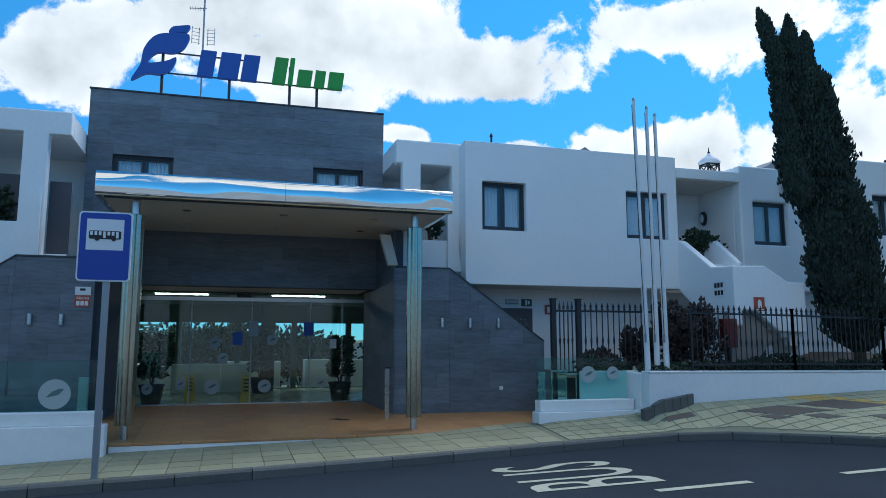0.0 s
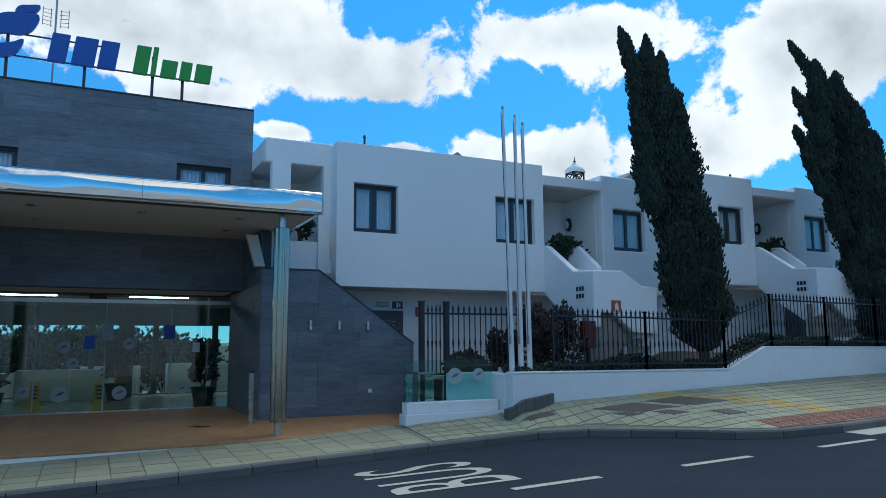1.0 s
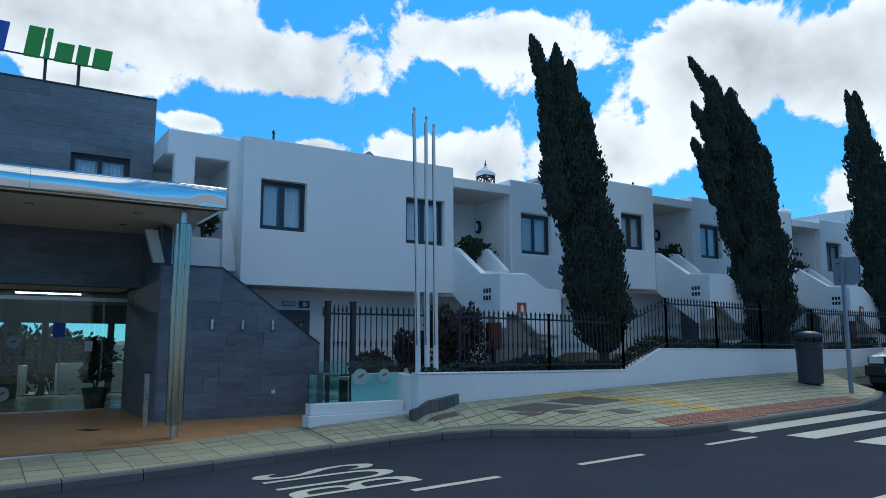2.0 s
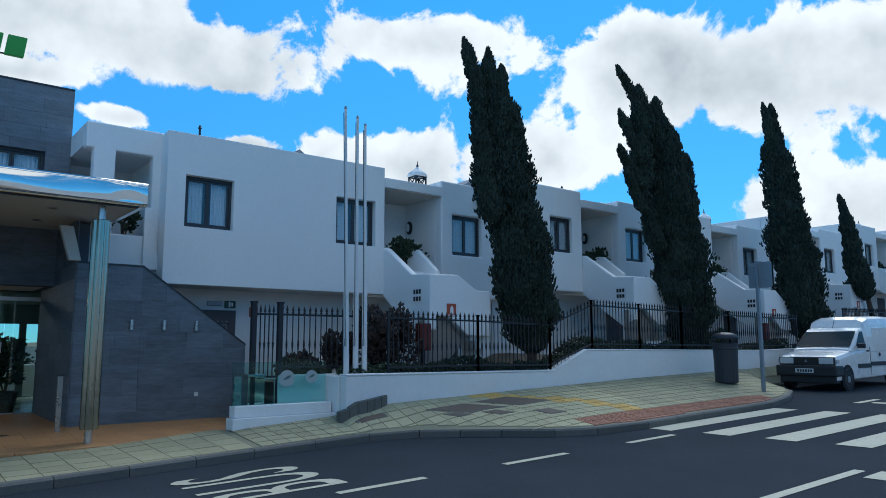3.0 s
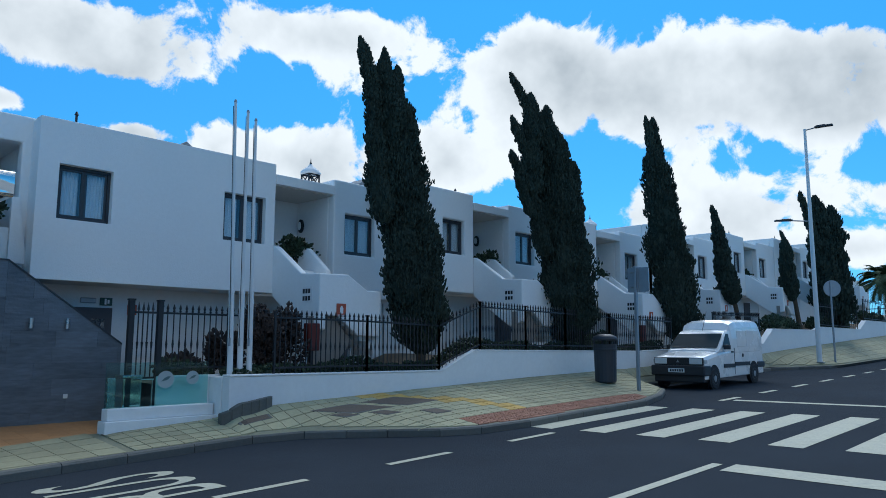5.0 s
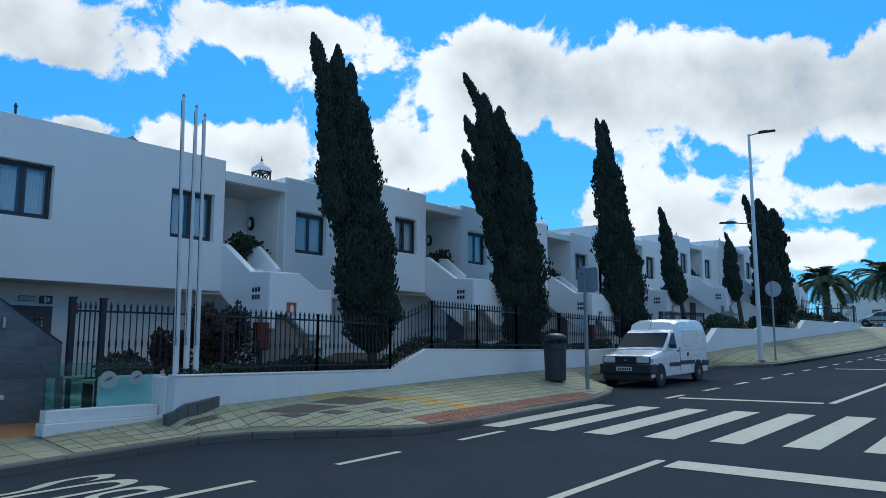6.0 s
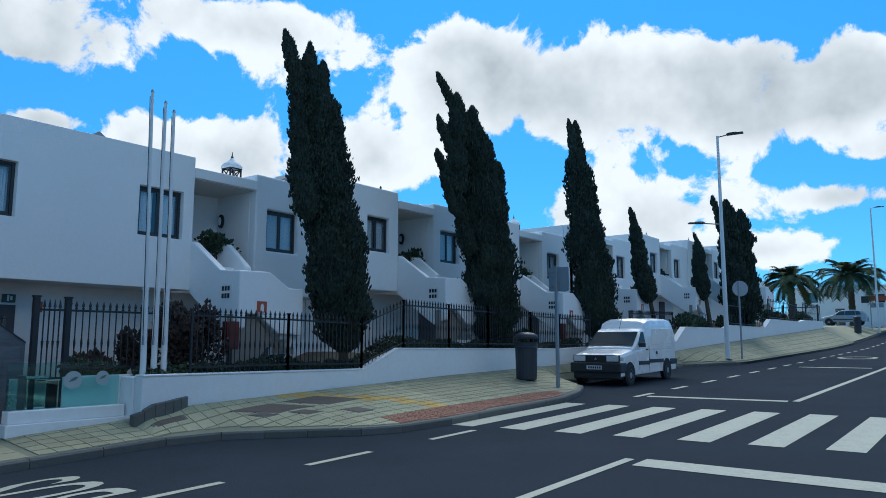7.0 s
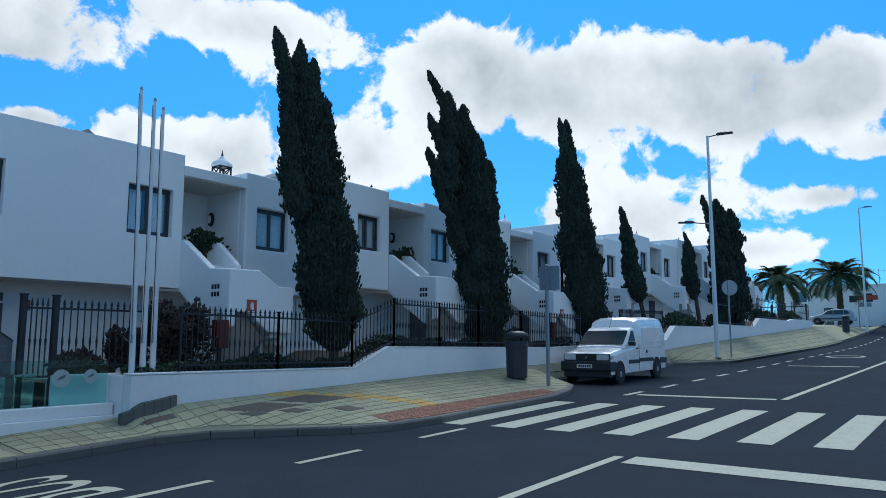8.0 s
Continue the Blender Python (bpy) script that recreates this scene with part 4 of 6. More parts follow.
def shrub(label, x, y, z, rx, ry, rz, count, mat, size=0.10, seed=1, name="shrub"):
    s = thing(name, label, "plant")
    rnd0 = random.Random(seed + 500)
    lumps = [(Vector((x, y, z + rz * 0.5)), Vector((rx, ry, rz * 0.5)))] + [
        (Vector((x + rnd0.uniform(-0.6, 0.6) * rx, y + rnd0.uniform(-0.5, 0.5) * ry, z + rz * rnd0.uniform(0.45, 0.85))), Vector((rx, ry, rz)) * rnd0.uniform(0.25, 0.45)) for _ in range(9)]

    def place(rnd):
        c, r = rnd.choice(lumps)
        d = Vector((rnd.gauss(0, 1), rnd.gauss(0, 1), rnd.gauss(0, 1))).normalized()
        q = c + Vector((d.x * r.x, d.y * r.y, d.z * r.z)) * rnd.uniform(0.6, 1.08)
        q.z = max(q.z, z + 0.02)
        return q, d + Vector((0, 0, 0.5))
    leaf_part("foliage", leaves(count, place, size, seed, 0.42), mat, s)
    bm = bmesh.new()
    for i in range(5):
        a = rnd0.uniform(0, 6.28)
        tube(bm, (x + 0.04 * math.cos(a), y + 0.04 * math.sin(a), z - 0.08), (x + rx * 0.5 * math.cos(a), y + ry * 0.5 * math.sin(a), z + rz * 0.6), 0.022, 0.008, seg=5)
    part("stem", bm, BARK, s)
    return s


def potted(x, y, h, seed, label):
    pot = thing("potted_plant", label, "plant")
    bm = bmesh.new()
    lathe(bm, [(0.20, 0.152), (0.27, 0.55), (0.29, 0.56), (0.29, 0.60), (0.25, 0.60), (0.24, 0.52)], x, y, 18)
    part("pot", bm, PLASTIC, pot, "black plastic pot", smooth=False)

    def place(rnd):
        a, r, q = rnd.uniform(0, 6.28), 0.34 * math.sqrt(rnd.random()), rnd.random()
        return Vector((x + r * math.cos(a), y + r * math.sin(a), 0.75 + q * (h - 0.75))), Vector((math.cos(a), math.sin(a), rnd.uniform(-0.7, 0.8)))
    leaf_part("foliage", leaves(420, place, 0.17, seed, 0.25), SHRUB_LEAF, pot)
    bm = bmesh.new()
    for dx, dy in ((0.02, 0), (-0.05, 0.04), (0.05, -0.03)):
        tube(bm, (x, y, 0.5), (x + dx * 4, y + dy * 4, h - 0.25), 0.02, 0.01, seg=6)
    part("stem", bm, BARK, pot)


potted(-11.55, PG + 0.45, 1.75, 21, "leafy green plant in a black pot by the lobby glass")
potted(-7.22, PG + 0.45, 1.72, 22, "leafy green plant in a black pot by the lobby glass")
potted(-9.0, 7.0, 2.0, 23, "leafy green plant in a black pot inside the lobby")


def floor_sign(x, y):
    s = thing("wet_floor_sign", "yellow folding wet-floor sign on the lobby floor", "sign", group="wet floor signs")
    for k in (-1, 1):
        bm = bmesh.new()
        prism(bm, [(x - 0.13, 0.155), (x + 0.13, 0.155), (x + 0.09, 0.78), (x - 0.09, 0.78)], y - 0.008, y + 0.008)
        for v in bm.verts:
            v.co.y += k * (0.80 - v.co.z) * 0.22
        panel = part("panel", bm, CONE_YELLOW, s)
        if k < 0:
            for j in range(4):
                z = 0.40 + 0.085 * j
                bm = one_box(x - 0.06, x + 0.06, y - 0.014, y - 0.010, z, z + 0.04)
                for v in bm.verts:
                    v.co.y += k * (0.80 - v.co.z) * 0.22
                part("bar", bm, SIGN_BLACK, panel)


floor_sign(-10.75, 4.6)
floor_sign(-9.45, 3.9)

# ---- terrace in front of the lobby ----
bm = bmesh.new()
prism(bm, [(-1.95, -0.35), (-1.95, -0.012), (-1.92, -0.012), (0.0, 0.138), (PG - 0.01, 0.138), (PG - 0.01, -0.35)], -15.6, -3.3, "x")
terrace = tagged(part("terrace", bm, TERRACOTTA), "terracotta-tiled entrance terrace with white riser", "floor", kind="structure")
part("riser", one_box(-11.6, -4.62, -1.975, -1.953, -0.33, -0.045), PAINTED, terrace, "white painted riser")


def terrace_z(y):
    return -0.012 + max(0.0, min(1.0, (y + 1.92) / 1.92)) * 0.15


def terrace_tiles():
    rest = bmesh.new()
    n = 0
    for j in range(15):
        y0 = -1.93 + 0.345 * j
        for i in range(24):
            x0 = -11.62 + 0.345 * i
            if y0 > -0.1 and not (-12.0 < x0 < -6.95):
                continue
            y1 = min(y0 + 0.342, PG - 0.02)
            bm = bmesh.new() if n < 290 else rest
            z0, z1 = terrace_z(y0), terrace_z(y1)
            vs = box(bm, x0, x0 + 0.342, y0, y1, 0, 0.012)
            for v in vs:
                v.co.z += z0 if v.co.y < y0 + 0.01 else z1
            if n < 290:
                part("tile", bm, TERRACOTTA, terrace)
            n += 1
    tagged(part("tiles", rest, TERRACOTTA, terrace), kind="stuff")
    for i in range(20):
        x0 = -11.6 + 0.349 * i
        part("edge_tile", one_box(x0, x0 + 0.342, -1.985, -1.935, -0.042, 0.006), TERRACOTTA, terrace, bevel=0.01)


terrace_tiles()


def spill():
    """Dried dark spill: a few thin splayed patches on the terrace tiles."""
    rnd = random.Random(9)
    s_ = thing("dried_spill", "dark dried spill on the terracotta terrace tiles", "stain")
    bm = bmesh.new()
    for k in range(9):
        cx, cy, w, d = -7.82 + rnd.uniform(-0.24, 0.24), -0.42 + rnd.uniform(-0.10, 0.10), rnd.uniform(0.05, 0.16), rnd.uniform(0.02, 0.06)
        ring = [(cx + w * math.cos(t) * rnd.uniform(0.6, 1.2), cy + d * math.sin(t) * rnd.uniform(0.6, 1.2)) for t in (6.2832 * i / 9 for i in range(9))]
        prism(bm, ring, 0.0, 0.002, "z")
    for v in bm.verts:
        v.co.z += terrace_z(v.co.y) + 0.013
    part("patch", bm, RUBBER, s_)


spill()

# ---- canopy ----
canopy = thing("entrance_canopy", "entrance canopy with polished steel fascia on steel posts", "canopy")


def fascia_panel(x0, x1):
    """Polished sheet with the slight dents and the curled edges of thin steel."""
    bm = bmesh.new()
    n, m = 40, 8
    grid = []
    for i in range(n + 1):
        x = x0 + (x1 - x0) * i / n
        col = []
        for j in range(m + 1):
            v = j / m
            z = 3.88 + 0.39 * v
            dent = 0.007 * math.sin(x * 1.7 + 1.3 * v) * math.sin(v * math.pi) + 0.002 * math.sin(x * 4.3 + v * 3)
            near = max(0.0, 1 - abs(x - -6.35) / 0.35)
            dent += 0.012 * near * math.sin(v * 6.0)
            col.append(bm.verts.new((x, -1.965 + dent - 0.02 * math.sin(v * math.pi), z)))
        grid.append(col)
    for a, b in zip(grid, grid[1:]):
        for j in range(m):
            bm.faces.new((a[j], b[j], b[j + 1], a[j + 1]))
    edge = [c[0] for c in grid]
    top = [c[-1] for c in grid]
    for line, z in ((edge, 3.875), (top, 4.275)):
        back = [bm.verts.new((v.co.x, -1.90, z)) for v in line]
        for i in range(n):
            bm.faces.new((line[i], line[i + 1], back[i + 1], back[i]))
    return bm


part("fascia", fascia_panel(-12.02, -9.06), CHROME, canopy, "mirror-polished steel fascia", smooth=True)
part("fascia", fascia_panel(-9.055, -6.08), CHROME, canopy, "mirror-polished steel fascia", smooth=True)
part("fascia_side", one_box(-6.16, -6.081, -1.897, 1.85, 3.88, 4.27), CHROME, canopy, "mirror-polished steel fascia")
part("fascia_side", one_box(-12.019, -11.94, -1.897, 1.85, 3.88, 4.27), CHROME, canopy, "mirror-polished steel fascia")
part("light_strip", one_box(-11.9, -6.2, -1.89, -1.80, 3.86, 3.90), DARK_METAL, canopy, "dark edge strip")
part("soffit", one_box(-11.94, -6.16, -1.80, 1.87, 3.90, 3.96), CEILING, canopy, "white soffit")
part("roof", one_box(-11.94, -6.16, -1.9, 1.87, 4.1, 4.2), ROOF_GREY, canopy)
for i in range(3):
    for j in range(2):
        bm = bmesh.new()
        lathe(bm, [(0.06, 3.885), (0.075, 3.888), (0.075, 3.899)], -10.7 + 1.7 * i, -0.8 + 1.5 * j, 14)
        part("downlight", bm, STEEL, canopy, "small recessed downlight")
for px in (-11.44, -6.70):
    post = part("post", one_tube((px, -1.62, 0.0), (px, -1.62, 3.91), 0.062, seg=16), STEEL, canopy, smooth=False)
    for k in range(6):
        a = radians(60 * k + 15)
        bm = bmesh.new()
        lathe(bm, [(0.062, 0.24), (0.066, 0.25), (0.066, 3.62), (0.062, 3.63)], px + 0.085 * math.cos(a), -1.62 + 0.085 * math.sin(a), 14)
        part("sheath_tube", bm, POST_STEEL, post, "polished steel tube", smooth=False)
    part("base_plate", one_box(px - 0.12, px + 0.12, -1.74, -1.50, -0.005, 0.012), STEEL, post)

# slim steel bollard and drain mat by the posts
b = thing("ashtray_post", "slim brushed steel post beside the slate wall", "post")
part("post", one_box(-6.98, -6.90, -0.5, -0.42, 0.10, 1.05), STEEL, b, bevel=0.008)
part("cap", one_box(-6.99, -6.89, -0.51, -0.41, 1.052, 1.09), FRAME, b)
for i, x in enumerate((-5.72, -5.12, -4.50, -13.25, -12.75)):
    w = thing("wall_light", "small brushed steel cylinder wall light on slate", "lamp", group="wall lights")
    part("cylinder", one_tube((x, GY - 0.075, 1.86), (x, GY - 0.075, 2.05), 0.035, seg=14), STEEL, w)
    part("bracket", one_box(x - 0.015, x + 0.015, GY - 0.05, GY - 0.027, 1.93, 1.98), STEEL, w)
sock = thing("wall_socket", "small white socket box on the slate wall", "socket")
part("plate", one_box(-4.48, -4.40, GY - 0.045, GY - 0.027, 0.58, 0.66), SIGN_WHITE, sock, bevel=0.008)

# ---- plain sign on the roof of the entrance block ----
sign = thing("roof_sign", "blue leaf emblem with blue and green letter blocks on roof posts", "sign")
SY = 2.15


def outline(*pts):
    """Closed smooth curve through a few corner points."""
    res = []
    n = len(pts)
    for i in range(n):
        p0, p1, p2, p3 = (Vector(pts[(i + k) % n]) for k in (-1, 0, 1, 2))
        for t in (0, 0.25, 0.5, 0.75):
            res.append(tuple(0.5 * (2 * p1 + (p2 - p0) * t + (2 * p0 - 5 * p1 + 4 * p2 - p3) * t * t + (3 * p1 - p0 - 3 * p2 + p3) * t ** 3)))
    return res


part("emblem", one_prism(outline((-12.15, 7.25), (-11.98, 7.62), (-11.92, 8.0), (-11.70, 8.32), (-11.36, 8.42), (-10.99, 8.42), (-11.08, 8.10), (-11.30, 7.95), (-11.65, 7.92), (-11.82, 7.68), (-11.45, 7.76), (-11.24, 7.86), (-11.33, 7.58), (-11.55, 7.43), (-11.85, 7.42)), SY, SY + 0.10), BLUE_SIGN, sign, "blue leaf-shaped emblem")
part("emblem", one_prism(outline((-11.42, 8.42), (-11.36, 8.56), (-11.2, 8.61), (-10.98, 8.64), (-11.05, 8.48), (-11.2, 8.45)), SY, SY + 0.10), BLUE_SIGN, sign, "blue leaf-shaped emblem")
for x, w, h, m, lean in ((-10.80, 0.34, 0.64, BLUE_SIGN, 0.08), (-10.36, 0.44, 0.64, BLUE_SIGN, 0.08), (-9.86, 0.36, 0.64, BLUE_SIGN, 0.08),
                         (-9.16, 0.30, 0.66, GREEN_SIGN, 0.08), (-8.80, 0.11, 0.68, GREEN_SIGN, 0.06), (-8.60, 0.33, 0.42, GREEN_SIGN, 0.05), (-8.20, 0.24, 0.44, GREEN_SIGN, 0.05), (-7.88, 0.35, 0.44, GREEN_SIGN, 0.05)):
    bm = bmesh.new()
    prism(bm, [(x, 7.47), (x + w, 7.47), (x + w + lean, 7.47 + h), (x + lean, 7.47 + h)], SY, SY + 0.10)
    part("letter_block", bm, m, sign, bevel=0.02)
for x in (-11.53, -10.09, -8.74, -8.11):
    part("post", one_box(x - 0.03, x + 0.03, SY + 0.11, SY + 0.17, TZ - 0.31, 7.95), FRAME, sign)
for z in (7.50, 7.98):
    part("rail", one_box(-11.5, -7.6 if z < 7.6 else -9.5, SY + 0.102, SY + 0.13, z, z + 0.03), FRAME, sign)

mast = thing("antenna_mast", "thin television antenna mast with grid aerials on the roof", "antenna")
MX, MY = -10.75, 3.4
part("mast", one_tube((MX, MY, TZ - 0.31), (MX, MY, 9.9), 0.022, seg=8), GALV, mast)
bm = bmesh.new()
tube(bm, (MX - 0.35, MY, 9.62), (MX + 0.05, MY, 9.66), 0.010, seg=5)
for k in range(6):
    tube(bm, (MX - 0.33 + 0.06 * k, MY - 0.12, 9.62), (MX - 0.33 + 0.06 * k, MY + 0.12, 9.64), 0.006, seg=4)
part("yagi", bm, GALV, mast)
bm = bmesh.new()
for sx in (-1, 1):
    for k in range(5):
        tube(bm, (MX + sx * 0.08, MY, 8.75 + 0.09 * k), (MX + sx * 0.26, MY - 0.05, 8.75 + 0.09 * k), 0.007, seg=4)
    tube(bm, (MX + sx * 0.26, MY - 0.05, 8.72), (MX + sx * 0.26, MY - 0.05, 9.15), 0.008, seg=4)
    tube(bm, (MX + sx * 0.10, MY, 8.72), (MX + sx * 0.10, MY, 9.15), 0.008, seg=4)
part("grid_aerial", bm, GALV, mast)

# ---- bus stop sign ----
stop = thing("bus_stop_sign", "blue bus stop sign with bus pictogram on a grey post", "sign")
BX, BY = -11.47, -4.0
base = pave_z(BX, BY)
part("post", one_box(BX - 0.04, BX + 0.04, BY - 0.02, BY + 0.06, base - 0.02, 3.2), GALV, stop, bevel=0.01)


def rounded(x0, x1, z0, z1, r):
    pts = []
    for cx, cz, a in ((x1 - r, z1 - r, 0), (x0 + r, z1 - r, 90), (x0 + r, z0 + r, 180), (x1 - r, z0 + r, 270)):
        pts += [(cx + r * math.cos(radians(a + 22.5 * i)), cz + r * math.sin(radians(a + 22.5 * i))) for i in range(5)]
    return pts


SX0, SX1, SZ0, SZ1 = BX - 0.36, BX + 0.29, 2.33, 3.25
plate = part("plate", one_prism(rounded(SX0, SX1, SZ0, SZ1, 0.05), BY - 0.05, BY - 0.022), SIGN_WHITE, stop, "white-edged sign plate")
part("field", one_prism(rounded(SX0 + 0.02, SX1 - 0.02, SZ0 + 0.02, SZ1 - 0.02, 0.04), BY - 0.056, BY - 0.051), BLUE, plate, "blue field")
part("panel", one_box(SX0 + 0.10, SX1 - 0.10, BY - 0.061, BY - 0.057, 2.74, 3.15), SIGN_WHITE, plate, "white square panel")
bus = part("bus_pictogram", one_prism(rounded(SX0 + 0.13, SX1 - 0.13, 2.885, 2.995, 0.02), BY - 0.066, BY - 0.062), SIGN_BLACK, plate, "black bus shape")
for k in range(7):
    x = SX0 + 0.145 + 0.052 * k
    part("bar", one_box(x, x + 0.032, BY - 0.070, BY - 0.067, 2.935 if k not in (3, 6) else 2.90, 2.985), SIGN_WHITE, bus)
for x in (SX0 + 0.23, SX0 + 0.43):
    bm = bmesh.new()
    disc(bm, x, BY - 0.071, 2.885, 0.026, 0.006, seg=14)
    part("wheel", bm, SIGN_BLACK, bus)

# alarm plate on the slate wall
alarm = thing("alarm_sign", "red and white alarm plate on the slate wall", "sign")
AX, AZ = -12.56, 2.18
part("plate", one_box(AX, AX + 0.26, GY - 0.04, GY - 0.028, AZ, AZ + 0.36), SIGN_WHITE, alarm)
part("red_field", one_box(AX, AX + 0.26, GY - 0.045, GY - 0.041, AZ, AZ + 0.21), SIGN_RED, alarm)


def lettering(word, x, y, z, size, mat, parent):
    cu = bpy.data.curves.new("word", "FONT")
    cu.body, cu.size = word, 1.0
    tmp = new("tmp", cu)
    me = bpy.data.meshes.new_from_object(tmp)
    bpy.data.objects.remove(tmp)
    bm = bmesh.new()
    bm.from_mesh(me)
    for v in bm.verts:
        v.co = (x + v.co.x * size, y, z + v.co.y * size)
    part("lettering", bm, mat, parent)


lettering("Alarma", AX + 0.02, GY - 0.047, AZ + 0.135, 0.075, SIGN_WHITE, alarm)
for k in range(3):
    part("bar", one_box(AX + 0.03 + 0.07 * k, AX + 0.085 + 0.07 * k, GY - 0.049, GY - 0.046, AZ + 0.025, AZ + 0.105), SIGN_WHITE, alarm)
part("bar", one_box(AX + 0.08, AX + 0.17, GY - 0.045, GY - 0.041, AZ + 0.29, AZ + 0.33), SIGN_BLACK, alarm)


# ---- glass screens on white plinths ----
def screen(x0, x1, z0, label):
    s = thing("glass_screen", label, "railing", group="glass screens")
    part("plinth", one_box(x0, x1, -2.33, -2.02, z0 - 0.3, 0.32), PAINTED, s, "white masonry plinth", bevel=0.015)
    part("upper_plinth", one_box(x0 + 0.05, x1 - 0.08, -2.27, -2.03, 0.321, 0.52), PAINTED, s, "white masonry plinth", bevel=0.015)
    part("glass", one_box(x0 + 0.03, x1 - 0.16, -2.18, -2.165, 0.523, 1.27), BALUSTRADE, s, "greenish glass sheet").visible_shadow = False
    return s


right_screen = screen(-4.60, -2.58, 0.1, "greenish glass screen on a white plinth")
left_screen = screen(-16.0, -11.62, -0.2, "greenish glass screen on a white plinth")
leaf_disc(-3.55, -2.20, 0.97, 0.15, right_screen)
leaf_disc(-3.05, -2.20, 0.99, 0.12, right_screen)
leaf_disc(-12.35, -2.20, 0.78, 0.22, left_screen)
for x in (-4.52, -12.05):
    part("end_post", one_box(x, x + 0.14, -2.14, -2.06, 0.525, 1.02), STEEL, right_screen if x > -10 else left_screen, "brushed steel end post", bevel=0.01)
litter = thing("litter_bin", "square polished steel litter bin behind the glass screen", "bin")
part("body", one_box(-4.18, -3.86, -1.95, -1.65, 0.0, 1.0), CHROME, litter, bevel=0.015)
part("lid", one_box(-4.20, -3.84, -1.97, -1.63, 1.003, 1.05), STEEL, litter, bevel=0.01)

# gate post pair and gate before the first fence bay
gate = thing("garden_gate", "black iron garden gate between square posts", "gate")
for x in (-4.10, -3.58):
    part("post", one_box(x - 0.045, x + 0.045, -1.96, -1.87, 0.0, 2.34), DARK_METAL, gate)
    part("cap", one_box(x - 0.055, x + 0.055, -1.97, -1.86, 2.342, 2.37), DARK_METAL, gate)
for z in (0.98, 2.12):
    part("rail", one_box(-4.035, -3.645, -1.94, -1.90, z, z + 0.035), DARK_METAL, gate)
part("foot_panel", one_box(-4.035, -3.645, -1.95, -1.89, 0.96, 0.979), PAINTED, gate, "white sill")
for k in range(4):
    x = -3.97 + 0.085 * k
    bm = bmesh.new()
    tube(bm, (x, -1.92, 0.98), (x, -1.92, 2.18), 0.012, seg=6)
    tube(bm, (x, -1.92, 2.18), (x, -1.92, 2.32), 0.026, 0.003, seg=6)
    tube(bm, (x, -1.92, 1.50), (x, -1.92, 1.62), 0.013, 0.022, seg=6)
    part("picket", bm, DARK_METAL, gate)

# ---- flagpoles ----
for x, top, off in ((-2.40, 6.22, -0.11), (-2.20, 6.08, -0.03), (-2.00, 5.95, -0.05)):
    pole = thing("flagpole", "tall white flagpole with halyard behind the garden wall", "flagpole", group="three flagpoles")
    py, foot, mid = -2.36, 0.80, 2.56
    part("lower_tube", one_tube((x, py, foot), (x + off * 0.3, py, mid), 0.056, 0.050, seg=14), LAMP_WHITE, pole)
    part("upper_tube", one_tube((x + off * 0.3, py, mid), (x + off, py, top), 0.036, 0.026, seg=12), LAMP_WHITE, pole)
    part("collar", one_tube((x + off * 0.3, py, mid - 0.03), (x + off * 0.3, py, mid + 0.03), 0.058, seg=14), LAMP_WHITE, pole)
    part("finial", one_tube((x + off, py, top), (x + off, py, top + 0.05), 0.034, 0.02, seg=10), GALV, pole)
    part("halyard", one_tube((x - 0.07, py - 0.06, 1.6), (x + off - 0.06, py - 0.03, top - 0.1), 0.007, seg=4), DARK_METAL, pole, "dark halyard rope")
    part("cleat", one_box(x - 0.085, x - 0.06, py - 0.08, py - 0.05, 1.55, 1.70), GALV, pole)

# dark kerb wedge round the flagpole bed
wedge = thing("bed_edging", "curved dark stone edging round the flagpole bed", "kerb")
for i in range(6):
    a0, a1 = i / 6, (i + 1) / 6 - 0.006
    pts = []
    for a, o in ((a0, 0), (a1, 0), (a1, 0.15), (a0, 0.15)):
        pts.append((-2.76 + 1.04 * a, -2.76 - 0.11 * math.sin(math.pi * a) + o * 0.9))
    bm = bmesh.new()
    prism(bm, pts, 0.1, 0.4, "z")
    for v in bm.verts:
        if v.co.z > 0.3:
            v.co.z = pave_z(v.co.x, -2.8) + 0.20
    part("stone", bm, KERB, wedge, bevel=0.012)

# ---- things on and round the first house ----
d = part("ground_door", one_box(-4.18, -3.25, 1.0, 1.048, 0.3, 2.33), DARK_ROOM, first, "dark ground-floor door")
part("door_glass", one_box(-4.0, -3.4, 0.985, 0.998, 1.5, 2.1), GLASS, d)
exit_sign = thing("exit_sign", "small dark green wall plate with white figure strokes", "sign")
part("plate", one_box(-3.50, -3.26, 1.0, 1.045, 2.38, 2.54), material("green_plate", (0.01, 0.06, 0.045), 0.4, bump=0.02), exit_sign)
part("bar", one_box(-3.42, -3.38, 0.993, 0.998, 2.40, 2.52), SIGN_WHITE, exit_sign)
part("bar", one_box(-3.36, -3.32, 0.993, 0.998, 2.42, 2.50), SIGN_WHITE, exit_sign)
em = thing("emergency_lamp", "slim grey emergency lamp on the white wall", "lamp")
part("body", one_box(-3.90, -3.58, 1.0, 1.047, 2.42, 2.53), GALV, em, bevel=0.02)
fp = thing("fire_point_sign", "small red fire-point plate on the white wall", "sign")
part("plate", one_box(-2.92, -2.72, 1.035, 1.048, 2.20, 2.42), SIGN_RED, fp)
part("emblem", one_box(-2.86, -2.78, 1.028, 1.034, 2.24, 2.37), SIGN_WHITE, fp)
